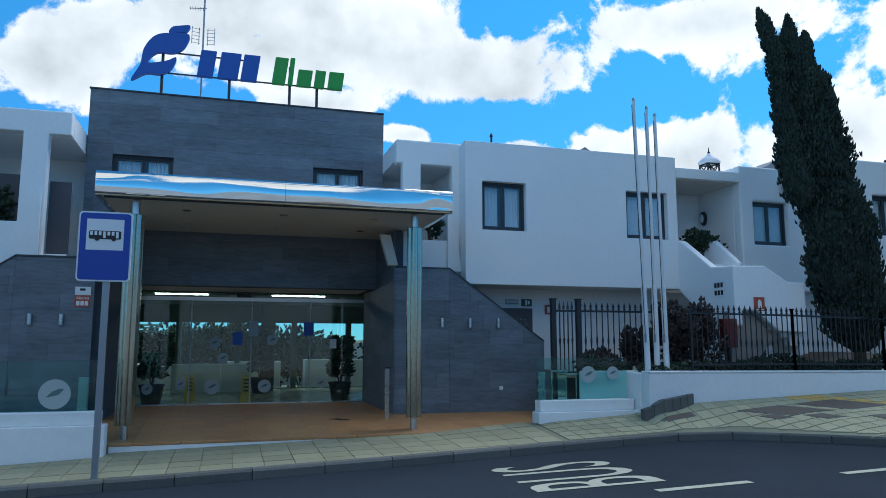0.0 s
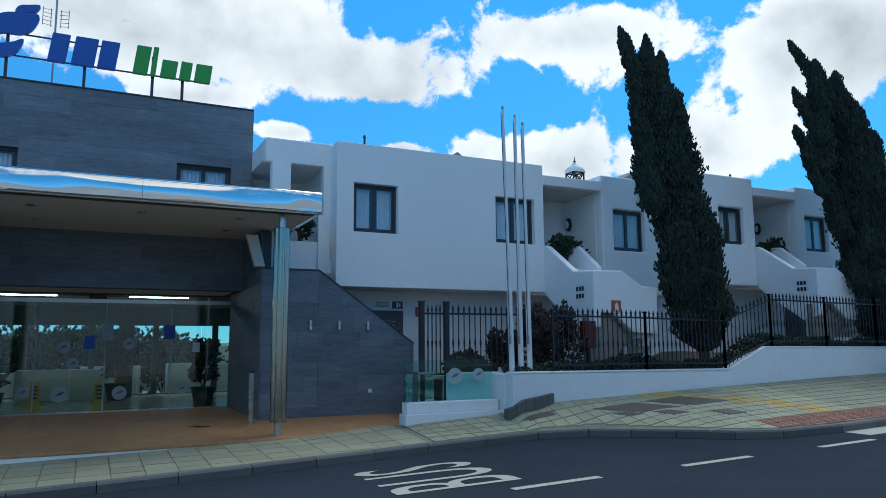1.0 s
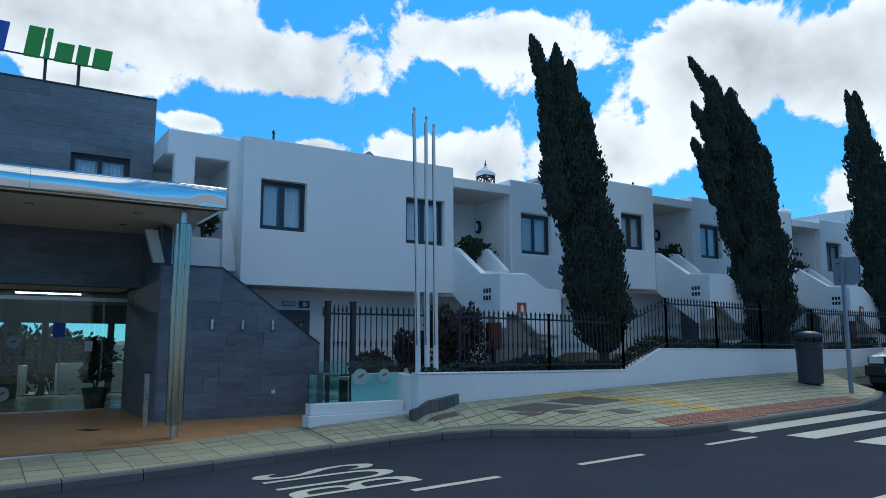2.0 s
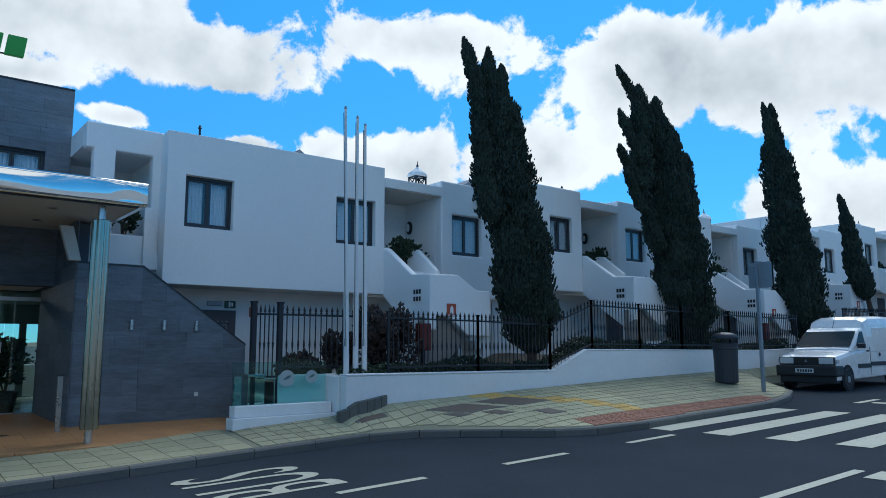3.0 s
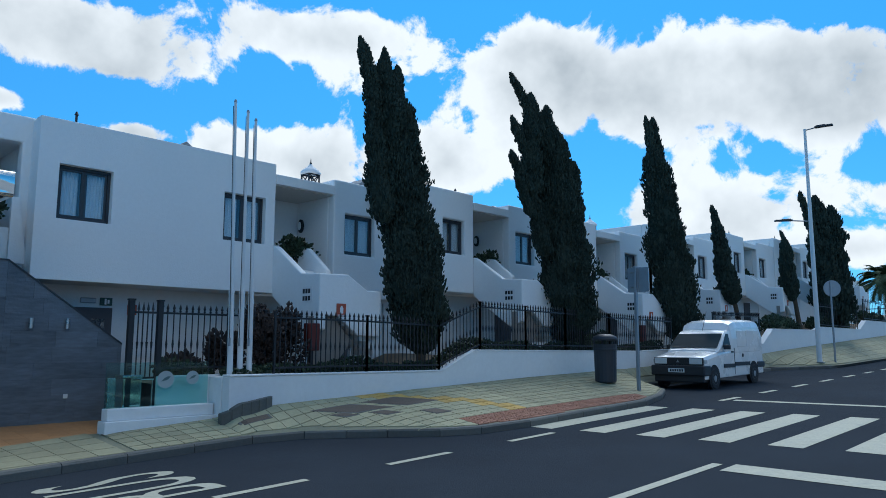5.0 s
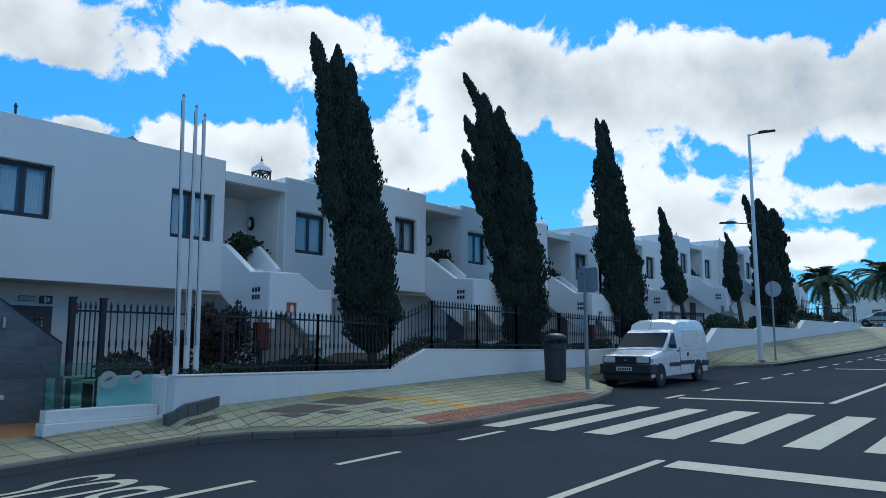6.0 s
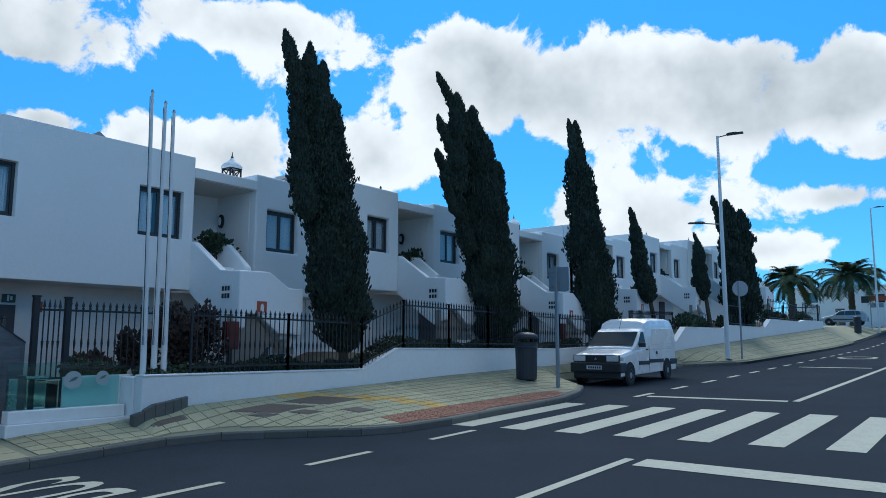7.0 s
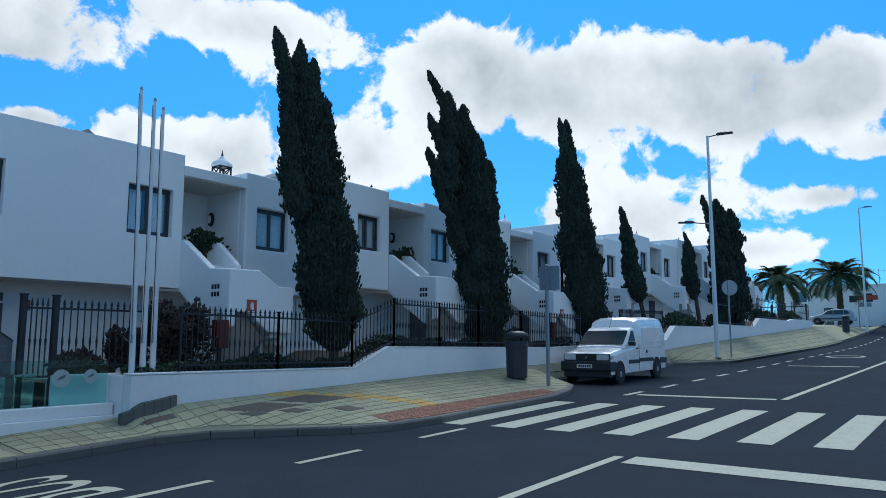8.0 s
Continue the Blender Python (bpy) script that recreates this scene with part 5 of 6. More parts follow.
for x, y, z in ((-0.36, -1.95, 1.55), (14.0, -1.95, 1.8)):
    rb = thing("fire_hose_box", "dark red fire hose cabinet below the stair", "cabinet", group="fire boxes")
    part("body", one_box(x, x + 0.30, y, y + 0.18, z - 0.10, z + 0.48), POST_BOX, rb, bevel=0.015)
    part("post", one_box(x + 0.12, x + 0.18, y + 0.06, y + 0.12, z - 0.95, z - 0.101), DARK_METAL, rb, "thin dark post")
    part("door", one_box(x + 0.03, x + 0.27, y - 0.012, y - 0.002, z - 0.06, z + 0.44), POST_BOX, rb, bevel=0.006)
panel = thing("solar_panel", "tilted dark solar panel on a house roof", "solar panel")
part("panel", one_prism([(2.2, 6.35), (3.5, 7.0), (3.5, 7.06), (2.2, 6.41)], 12.3, 13.6, "x"), PANEL_BLUE, panel)
part("leg", one_tube((12.4, 3.4, 5.9), (12.4, 3.4, 7.0), 0.03, seg=6), GALV, panel)
part("leg", one_tube((13.5, 3.4, 5.9), (13.5, 3.4, 7.0), 0.03, seg=6), GALV, panel)
for x, z in ((-1.64, 5.72), (4.0, 5.80)):
    hood = thing("roof_vent", "small pitched grey vent hood on the flat roof", "vent")
    part("hood", one_prism([(x - 0.3, z), (x + 0.3, z), (x + 0.3, z + 0.42), (x, z + 0.62), (x - 0.3, z + 0.42)], 1.3, 2.0), ROOF_GREY, hood, bevel=0.01)

# small fittings on the first houses
for x, z in ((-4.36, 6.06), (6.99, 6.28)):
    pipe = thing("vent_pipe", "short dark vent pipe on the roof edge", "vent", group="roof vents")
    part("pipe", one_tube((x, 0.6, z - 0.7), (x, 0.6, z + 0.12), 0.025, seg=8), DARK_METAL, pipe)
    part("cap", one_tube((x, 0.6, z + 0.12), (x, 0.6, z + 0.19), 0.045, 0.015, seg=8), DARK_METAL, pipe)
flood = thing("floodlight", "small dark floodlight on the white house wall", "lamp")
part("bracket", one_box(3.05, 3.11, -0.10, 0.001, 5.29, 5.37), DARK_METAL, flood)
part("housing", one_box(2.96, 3.20, -0.26, -0.101, 5.22, 5.44), DARK_METAL, flood, bevel=0.03)

# porch plants
for i, (x, z, w) in enumerate(((0.95, 3.85, 0.55), (8.15, 4.2, 0.5), (15.3, 4.15, 0.45), (29.9, 5.2, 0.5), (22.1, 4.7, 0.4))):
    shrub("bushy green plant on the porch parapet", x + 0.12, 0.5, z - 0.22, w * 1.15, 0.45, 0.58, 620, SHRUB_LEAF, 0.11, 40 + i)
shrub("bushy green plant in the loggia opening", -5.72, 0.9, 3.73, 0.33, 0.25, 0.75, 420, SHRUB_LEAF, 0.10, 60)
shrub("bushy green plant in the loggia opening", -14.3, 0.9, 3.4, 0.45, 0.25, 1.0, 420, SHRUB_LEAF, 0.10, 61)
# garden shrubs and ground cover
shrub("large dark red-leaved shrub behind the railing", -0.95, -1.75, 0.85, 0.85, 0.55, 1.35, 2600, PURPLE_LEAF, 0.11, 62)
shrub("dark shrub behind the railing", -2.05, -1.6, 0.85, 0.40, 0.3, 0.9, 800, PURPLE_LEAF, 0.11, 63)
shrub("low red-leaved shrub behind the railing", -2.9, -1.45, 0.85, 0.45, 0.25, 0.55, 700, PURPLE_LEAF, 0.10, 64)
shrub("dark round shrub beside the cypress", 10.6, -2.0, 1.2, 1.2, 0.5, 0.75, 1600, SHRUB_LEAF, 0.12, 65)
shrub("dark shrub behind the wall", 17.9, -2.0, 1.35, 1.6, 0.5, 0.6, 1500, SHRUB_LEAF, 0.14, 66)
for k, (x0, x1) in enumerate(((25.0, 31.0), (32.0, 39.5), (41, 49), (51, 57))):
    shrub("dark hedge behind the garden wall", (x0 + x1) / 2, -1.9, lerp(WALL_TOP, (x0 + x1) / 2) - 0.2, (x1 - x0) / 2, 0.5, 0.8, 2200, SHRUB_LEAF, 0.2, 70 + k, name="hedge")


def ground_cover():
    cover = thing("ground_cover", "low creeping green plants along the garden wall", "plant", kind="stuff")

    def place(rnd):
        x = rnd.uniform(-3.4, 14.5)
        q = math.sin(x * 2.3) * math.sin(x * 0.9 + 1) * 0.5 + 0.5
        z = lerp(WALL_TOP, x) + rnd.random() ** 1.6 * (0.10 + 0.26 * q)
        return Vector((x, rnd.uniform(-2.48, -1.9) if x > -2.4 else rnd.uniform(-1.8, -1.3), z)), Vector((rnd.gauss(0, 1), rnd.gauss(0, 1), abs(rnd.gauss(0, 1))))
    leaf_part("foliage", leaves(9000, place, 0.085, 80, 0.45), SHRUB_LEAF, cover)


ground_cover()


# ---- cypresses ----
def cypress(label, lobes, trunk, count, size, seed):
    """lobes: (foot x, z, top x, z, widest radius, y). Sprays of leaves point up and out round each leaning lobe."""
    tree = thing("cypress_tree", label, "tree", group="cypresses along the street")
    weights = [r * (z1 - z0) for _, z0, _, z1, r, _ in lobes]
    rnd0 = random.Random(seed)
    waves = [[(rnd0.uniform(0, 6.28), rnd0.uniform(2, 9), rnd0.choice((1, 1, 2, 3))) for _ in range(4)] for _ in lobes]

    def radius(i, u, a):
        shape = min(1.0, u / 0.13) ** 0.55 * (1 - 0.5 * u) * min(1.0, (1 - u) / 0.14) ** 0.6 if u > 0 else 0
        w = sum(math.sin(p + q * 5 * u + k * a) for p, q, k in waves[i]) * 0.06
        tall = lobes[i][3] - lobes[i][1]
        at = Vector((math.cos(a) * 1.1, math.sin(a) * 1.1, u * tall * 1.5 + i * 7.3))
        w += 0.30 * noise.noise(at) + 0.26 * noise.noise(at * 2.3) + 0.16 * noise.noise(at * 5.0)
        return lobes[i][4] * max(0.03, shape) * (1 + w)

    def spine(i, u):
        x0, z0, x1, z1, r, y = lobes[i]
        return Vector((x0 + (x1 - x0) * (u ** 1.3), y + 0.05 * math.sin(u * 5 + i), z0 + (z1 - z0) * u))

    def place(rnd):
        i = rnd.choices(range(len(lobes)), weights)[0]
        u = min(rnd.random() ** 0.92, 0.995)
        a = rnd.uniform(0, 6.2832)
        r = radius(i, u, a) * rnd.uniform(0.70, 1.04)
        d = Vector((math.cos(a), math.sin(a), 0))
        return spine(i, u) + d * r, d * 0.45 + Vector((rnd.uniform(-0.2, 0.2), rnd.uniform(-0.2, 0.2), 1.2))
    crown = leaf_part("crown", leaves(count, place, size, seed, 0.26), LEAF, tree, "dense dark green foliage")
    bm = bmesh.new()
    for i in range(len(lobes)):
        rings = []
        for k in range(15):
            u = 0.02 + 0.93 * k / 14
            c = spine(i, u)
            rings.append([bm.verts.new(c + Vector((math.cos(a), math.sin(a), 0)) * radius(i, u, a) * 0.80) for a in (2 * math.pi * j / 14 for j in range(14))])
        for p, q in zip(rings, rings[1:]):
            for j in range(14):
                bm.faces.new((p[j], p[(j + 1) % 14], q[(j + 1) % 14], q[j]))
        bm.faces.new(rings[0])
        bm.faces.new(rings[-1])
    part("inner_foliage", bm, LEAF, crown)
    bm = bmesh.new()
    tx0, tz0, tx1, tz1, tr = trunk
    tube(bm, (tx0, lobes[0][5], tz0), (tx1, lobes[0][5], tz1), tr, tr * 0.7, seg=9)
    for k in range(3):
        tube(bm, (tx1, lobes[0][5], tz1 - 0.1), (tx1 + 0.25 * (k - 1), lobes[0][5] + 0.15 * (k - 1), tz1 + 1.2), tr * 0.5, tr * 0.2, seg=6)
    part("trunk", bm, BARK, tree)


CY = -2.05
cypress("tall dense cypress leaning over the garden railing", [
    (2.88, 1.35, 1.42, 8.30, 0.74, CY), (2.88, 1.50, 1.78, 7.90, 0.76, CY), (1.35, 6.4, 0.84, 8.72, 0.25, CY), (1.65, 6.2, 1.62, 8.70, 0.23, CY),
    (2.0, 5.8, 2.02, 8.35, 0.30, CY), (3.10, 1.7, 3.12, 4.7, 0.50, CY), (1.65, 4.4, 1.2, 6.8, 0.36, CY)], (2.90, 0.8, 2.85, 1.8, 0.14), 40000, 0.105, 101)
cypress("ragged leaning cypress with loose side branches", [
    (9.35, 1.5, 8.05, 8.6, 0.90, CY), (9.45, 1.7, 8.8, 7.0, 0.92, CY), (7.75, 7.5, 6.50, 9.45, 0.22, CY), (7.7, 7.4, 7.50, 9.1, 0.26, CY), (7.5, 6.5, 6.55, 8.15, 0.23, CY),
    (7.4, 5.9, 6.42, 7.1, 0.23, CY), (7.5, 5.3, 6.62, 6.45, 0.21, CY), (8.1, 7.0, 8.2, 8.85, 0.30, CY), (8.9, 6.0, 9.1, 8.05, 0.34, CY), (9.4, 5.4, 9.75, 7.4, 0.37, CY),
    (9.6, 4.3, 9.95, 6.2, 0.36, CY), (9.7, 2.1, 10.0, 4.6, 0.50, CY), (8.1, 4.2, 7.4, 6.0, 0.32, CY), (7.6, 6.0, 7.2, 8.3, 0.40, CY)], (9.2, 1.1, 9.15, 2.0, 0.14), 42000, 0.11, 102)
cypress("tall slim dark cypress by the parking bay", [
    (16.6, 1.8, 15.0, 9.0, 0.90, CY), (16.7, 1.8, 16.2, 6.4, 0.88, CY), (15.0, 7.4, 14.65, 10.05, 0.22, CY), (15.3, 7.0, 15.25, 10.15, 0.32, CY), (15.6, 5.8, 15.5, 8.6, 0.42, CY),
    (17.1, 2.1, 16.9, 5.2, 0.58, CY)], (16.5, 1.2, 16.4, 2.4, 0.15), 26000, 0.135, 103)
cypress("small crooked cypress before a white house", [(21.6, 3.5, 20.35, 6.9, 0.44, CY), (20.7, 6.0, 20.12, 7.4, 0.17, CY), (22.0, 3.4, 21.4, 5.2, 0.38, CY)], (23.0, 1.4, 21.8, 4.2, 0.12), 5200, 0.18, 104)
cypress("small crooked cypress before a white house", [(29.4, 4.1, 28.7, 6.95, 0.44, CY), (29.7, 3.9, 29.1, 5.6, 0.42, CY), (28.9, 6.2, 28.5, 7.3, 0.10, CY)], (30.6, 2.2, 29.7, 4.6, 0.13), 4600, 0.19, 105)
cypress("broad two-tipped cypress farther up the street", [
    (35.6, 2.9, 34.2, 9.95, 0.85, CY), (36.6, 2.9, 36.3, 9.65, 0.85, CY - 0.25), (36.4, 2.7, 36.2, 7.2, 0.98, CY - 0.2), (33.9, 6.8, 32.0, 9.85, 0.28, CY)], (36.0, 2.0, 35.8, 3.6, 0.25), 11000, 0.26, 106)


# ---- white planters in the yard behind the lobby ----
for x0, x1, h in ((-14.6, -12.6, 0.95), (-12.0, -10.2, 0.80), (-9.9, -8.2, 0.95), (-7.4, -5.0, 1.0)):
    pl = thing("planter", "low white masonry planter in the yard behind the lobby", "planter", group="yard planters")
    bm = bmesh.new()
    for a, b, c, d in ((x0, x1, 10.4, 10.5), (x0, x1, 11.1, 11.2), (x0, x0 + 0.1, 10.5, 11.1), (x1 - 0.1, x1, 10.5, 11.1)):
        box(bm, a, b, c, d, 0.0, h)
    part("trough", bm, PAINTED, pl)
    part("soil", one_box(x0 + 0.1, x1 - 0.1, 10.5, 11.1, 0.0, h - 0.12), EARTH, pl, "dark planting soil")

# ---- planting in the yard behind the lobby ----
shrub("dark clipped hedge in the yard behind the lobby", -9.8, 12.7, 0.05, 5.6, 0.45, 1.95, 5600, SHRUB_LEAF, 0.17, 78, name="hedge")
for k, (x, r, h) in enumerate(((-13.6, 0.9, 1.7), (-11.4, 0.8, 2.0), (-9.6, 0.6, 2.1), (-7.4, 0.9, 1.6))):
    shrub("leafy bush in the yard behind the lobby", x, 11.6, 0.0, r, 0.5, h, 900, SHRUB_LEAF, size=0.16, seed=70 + k)


# ---- street furniture ----
def street_bin(x, y, h, label):
    z = pave_z(x, y)
    b = thing("street_bin", label, "bin")
    bm = bmesh.new()
    lathe(bm, [(0.27, z), (0.29, z + 0.03), (0.31, z + 0.60 * h), (0.325, z + 0.78 * h), (0.30, z + 0.79 * h)], x, y, 20)
    part("body", bm, BIN, b)
    bm = bmesh.new()
    lathe(bm, [(0.34, z + 0.86 * h), (0.345, z + 0.90 * h), (0.31, z + 0.95 * h), (0.18, z + 0.99 * h), (0.05, z + h)], x, y, 20)
    part("lid", bm, BIN, b, "domed black lid", smooth=True)
    for k in range(4):
        a = radians(45 + 90 * k)
        part("strut", one_tube((x + 0.29 * math.cos(a), y + 0.29 * math.sin(a), z + 0.77 * h), (x + 0.31 * math.cos(a), y + 0.31 * math.sin(a), z + 0.88 * h), 0.025, seg=6), BIN, b)
    bm = bmesh.new()
    lathe(bm, [(0.322, z + 0.66 * h), (0.335, z + 0.67 * h), (0.335, z + 0.70 * h), (0.322, z + 0.71 * h)], x, y, 20)
    part("band", bm, BIN, b)


street_bin(8.22, -3.9, 1.32, "dark plastic street bin with domed lid on the pavement")
street_bin(66, -4.1, 1.6, "dark plastic street bin with domed lid on the pavement")

info = thing("traffic_sign", "grey back of a rectangular traffic sign on a post", "sign")
ix, iy = 8.24, -4.88
iz = pave_z(ix, iy)
part("post", one_box(ix - 0.045, ix + 0.045, iy - 0.04, iy + 0.04, iz - 0.02, iz + 3.32), GALV, info, bevel=0.01)
part("plate", one_prism(rounded(-5.24, -4.62, iz + 2.62, iz + 3.28, 0.04), ix + 0.047, ix + 0.07, "x"), GALV, info, "grey aluminium sign back")
part("side_plate", one_prism(rounded(ix - 0.02, ix + 0.42, iz + 2.62, iz + 3.30, 0.04), iy - 0.075, iy - 0.05), GALV, info, "grey sign plate seen at an angle")
for z in (2.75, 3.15):
    part("bracket", one_box(ix - 0.05, ix + 0.046, iy - 0.05, iy + 0.16, iz + z, iz + z + 0.035), GALV, info)


def street_lamp(x, y, h, low, label):
    z = pave_z(x, y)
    lamp = thing("street_lamp", label, "street lamp", group="street lamps")
    part("base_plate", one_box(x - 0.17, x + 0.17, y - 0.17, y + 0.17, z - 0.01, z + 0.02), GALV, lamp)
    part("lower_post", one_tube((x, y, z), (x, y, z + low), 0.115, 0.085, seg=16), LAMP_WHITE, lamp)
    part("upper_post", one_tube((x, y, z + low), (x, y, z + h), 0.085, 0.06, seg=14), LAMP_WHITE, lamp)
    for side, hh, reach in ((-1, h, 1.0), (1, low, 1.9)):
        sx, sy = (0.12, -1.0) if side < 0 else (-0.55, 0.83)
        arm = part("arm", one_tube((x, y, z + hh - 0.06), (x + sx * reach * 0.45, y + sy * reach * 0.45, z + hh), 0.03, seg=8), GALV, lamp)
        bm = bmesh.new()
        box(bm, -0.13, 0.13, 0.0, 0.75, -0.035, 0.035)
        box(bm, -0.09, 0.09, 0.05, 0.45, 0.035, 0.075)
        bmesh.ops.rotate(bm, verts=bm.verts, cent=(0, 0, 0), matrix=Matrix.Rotation(math.atan2(-sx, sy), 3, "Z"))
        bmesh.ops.translate(bm, vec=(x + sx * reach * 0.42, y + sy * reach * 0.42, z + hh + 0.01), verts=bm.verts)
        part("lamp_head", bm, FRAME, arm, "flat dark lamp head", bevel=0.02)


street_lamp(25.66, -4.3, 10.7, 6.42, "tall double-armed street lamp on a white post")
street_lamp(74, -4.85, 12.6, 7.2, "tall double-armed street lamp on a white post")

rs = thing("round_sign", "grey back of a round traffic sign on a post", "sign")
rz = pave_z(26.9, -4.6)
part("post", one_tube((26.9, -4.6, rz - 0.02), (26.9, -4.6, rz + 3.7), 0.045, seg=10), GALV, rs)
bm = bmesh.new()
lathe(bm, [(0.36, -0.012), (0.38, 0), (0.36, 0.012)], 0, 0, 28)
bmesh.ops.rotate(bm, verts=bm.verts, cent=(0, 0, 0), matrix=Matrix.Rotation(radians(90), 3, "Y"))
bmesh.ops.rotate(bm, verts=bm.verts, cent=(0, 0, 0), matrix=Matrix.Rotation(radians(35), 3, "Z"))
bmesh.ops.translate(bm, vec=(26.95, -4.65, rz + 3.35), verts=bm.verts)
part("disc", bm, GALV, rs, "grey aluminium disc")


# ---- vehicles ----
def loft(bm, sections):
    """Joins closed rings of equal length, given as lists of points, into a capped skin."""
    rings = [[bm.verts.new(p) for p in sec] for sec in sections]
    for a, b in zip(rings, rings[1:]):
        n = len(a)
        for i in range(n):
            bm.faces.new((a[i], a[(i + 1) % n], b[(i + 1) % n], b[i]))
    bm.faces.new(rings[0])
    bm.faces.new(rings[-1])


RIM = material("dull_steel_rim", (0.34, 0.35, 0.36), 0.45, metal=0.4, vary=0.2, grain=12, bump=0.1)


def wheel(parent, x, y, z, r, out):
    bm = bmesh.new()
    lathe(bm, [(r * 0.62, -0.09), (r * 0.93, -0.09), (r, -0.06), (r, 0.06), (r * 0.93, 0.09), (r * 0.62, 0.09)], 0, 0, 28)
    bmesh.ops.rotate(bm, verts=bm.verts, cent=(0, 0, 0), matrix=Matrix.Rotation(radians(90), 3, "X"))
    bmesh.ops.translate(bm, vec=(x, y, z + r), verts=bm.verts)
    w = part("wheel", bm, RUBBER, parent, "black tyre", smooth=False)
    bm = bmesh.new()
    lathe(bm, [(r * 0.62, -0.012), (r * 0.58, 0.006), (r * 0.45, -0.008), (r * 0.30, 0.006), (r * 0.12, 0.010)], 0, 0, 24)
    bmesh.ops.rotate(bm, verts=bm.verts, cent=(0, 0, 0), matrix=Matrix.Rotation(radians(-90 * out), 3, "X"))
    bmesh.ops.translate(bm, vec=(x, y + out * 0.085, z + r), verts=bm.verts)
    part("rim", bm, RIM, w, "dull grey steel rim", smooth=True)


def van():
    v = thing("van", "small old white delivery van parked at the kerb", "van")
    X, Y0, Y1 = 11.72, -5.16, -3.46
    yc, hw = (Y0 + Y1) / 2, (Y1 - Y0) / 2

    def ring(x, pts):
        # pts: half width share and height, from the sill up to the roof on one side, mirrored on the other
        g = road_z(X + 2.3) + (x - 2.3) * 0.0235
        return [(X + x, yc - hw * w, g + h) for w, h in pts] + [(X + x, yc + hw * w, g + h) for w, h in reversed(pts)]
    # lower body with bonnet
    bm = bmesh.new()
    loft(bm, [ring(x, [(a, 0.30), (1.0 * a, 0.55), (0.99 * a, top - 0.14), (0.93 * a, top - 0.03), (0.6 * a, top)]) for x, a, top in
              ((0.10, 0.95, 0.98), (0.22, 0.985, 1.02), (0.7, 1.0, 1.09), (1.32, 1.0, 1.17), (1.9, 1.0, 1.2), (3.4, 1.0, 1.2), (4.70, 1.0, 1.2), (4.78, 0.99, 1.18))])
    body = part("body", bm, CAR_WHITE, v, smooth=False, bevel=0.03)
    # cab
    bm = bmesh.new()
    loft(bm, [ring(x, [(0.99 * a, 1.10), (0.985 * a, (1.10 + top) / 2), (0.945 * a, top - 0.06), (0.89 * a, top - 0.01), (0.45 * a, top + 0.015)]) for x, a, top in
              ((1.05, 0.99, 1.16), (1.34, 0.99, 1.36), (1.78, 0.98, 1.70), (1.86, 0.98, 1.75), (2.0, 0.98, 1.78), (2.75, 0.98, 1.80))])
    part("cab", bm, CAR_WHITE, v, "white cab with sloping windscreen", bevel=0.02)
    # cargo box with raised rounded roof
    bm = bmesh.new()
    loft(bm, [ring(x, [(1.0 * a, 1.05), (1.0 * a, 1.5), (0.97 * a, top - 0.26), (0.90 * a, top - 0.08), (0.70 * a, top - 0.01), (0.3 * a, top + 0.01)]) for x, a, top in
              ((1.98, 0.95, 1.80), (2.16, 0.985, 2.02), (2.45, 1.0, 2.10), (3.6, 1.0, 2.12), (4.40, 1.0, 2.10), (4.62, 0.985, 2.02), (4.78, 0.97, 1.6))])
    part("cargo_box", bm, CAR_WHITE, v, "tall white cargo box", bevel=0.03, segments=3)
    g = road_z(X + 2.3)

    def gg(x):
        return g + (x - 2.3) * 0.0235
    # windscreen and cab windows
    bm = bmesh.new()
    q = [(1.14, 0.93, 1.235), (1.72, 0.865, 1.675)]
    lo = [bm.verts.new((X + q[0][0] - 0.03, yc + s * hw * q[0][1], gg(1.1) + q[0][2])) for s in (-1, 1)]
    hi = [bm.verts.new((X + q[1][0] - 0.03, yc + s * hw * q[1][1], gg(1.7) + q[1][2])) for s in (-1, 1)]
    f = bm.faces.new((lo[0], lo[1], hi[1], hi[0]))
    bmesh.ops.solidify(bm, geom=[f], thickness=0.015)
    # blue-grey base imitates the sky's reflection; real specular is almost off
    ws = part("windscreen", bm, material("dark_windscreen", (0.060, 0.095, 0.115), 0.10, vary=0.1, grain=3, bump=0.0, spec=0.02), v, "dark windscreen with its sky reflection put into the colour")
    for s in (-0.35, 0.25):
        part("wiper", one_tube((X + 1.08, yc + s * hw, gg(1.1) + 1.24), (X + 1.16, yc + (s + 0.55) * hw, gg(1.1) + 1.27), 0.010, seg=5), PLASTIC, ws)
    part("side_window", one_prism([(X + 1.40, gg(1.4) + 1.24), (X + 2.02, gg(2) + 1.24), (X + 1.98, gg(2) + 1.66), (X + 1.80, gg(1.8) + 1.66)], Y0 + 0.012, Y0 + 0.03), bpy.data.materials["dark_windscreen"], v, "dark cab window")
    for v_ in bpy.data.objects["side_window"].data.vertices:
        v_.co.y += (v_.co.z / S - gg(1.8) - 1.22) * 0.14 * S - 0.022 * S
    # face
    grille = part("grille", one_box(X + 0.05, X + 0.12, yc - 0.93 * hw, yc + 0.93 * hw, gg(0) + 0.735, gg(0) + 0.965), PLASTIC, v, "black grille", bevel=0.01)
    for k in range(4):
        part("slat", one_box(X + 0.036, X + 0.052, yc - 0.42 * hw, yc + 0.42 * hw, gg(0) + 0.76 + 0.05 * k, gg(0) + 0.775 + 0.05 * k), PLASTIC, grille)
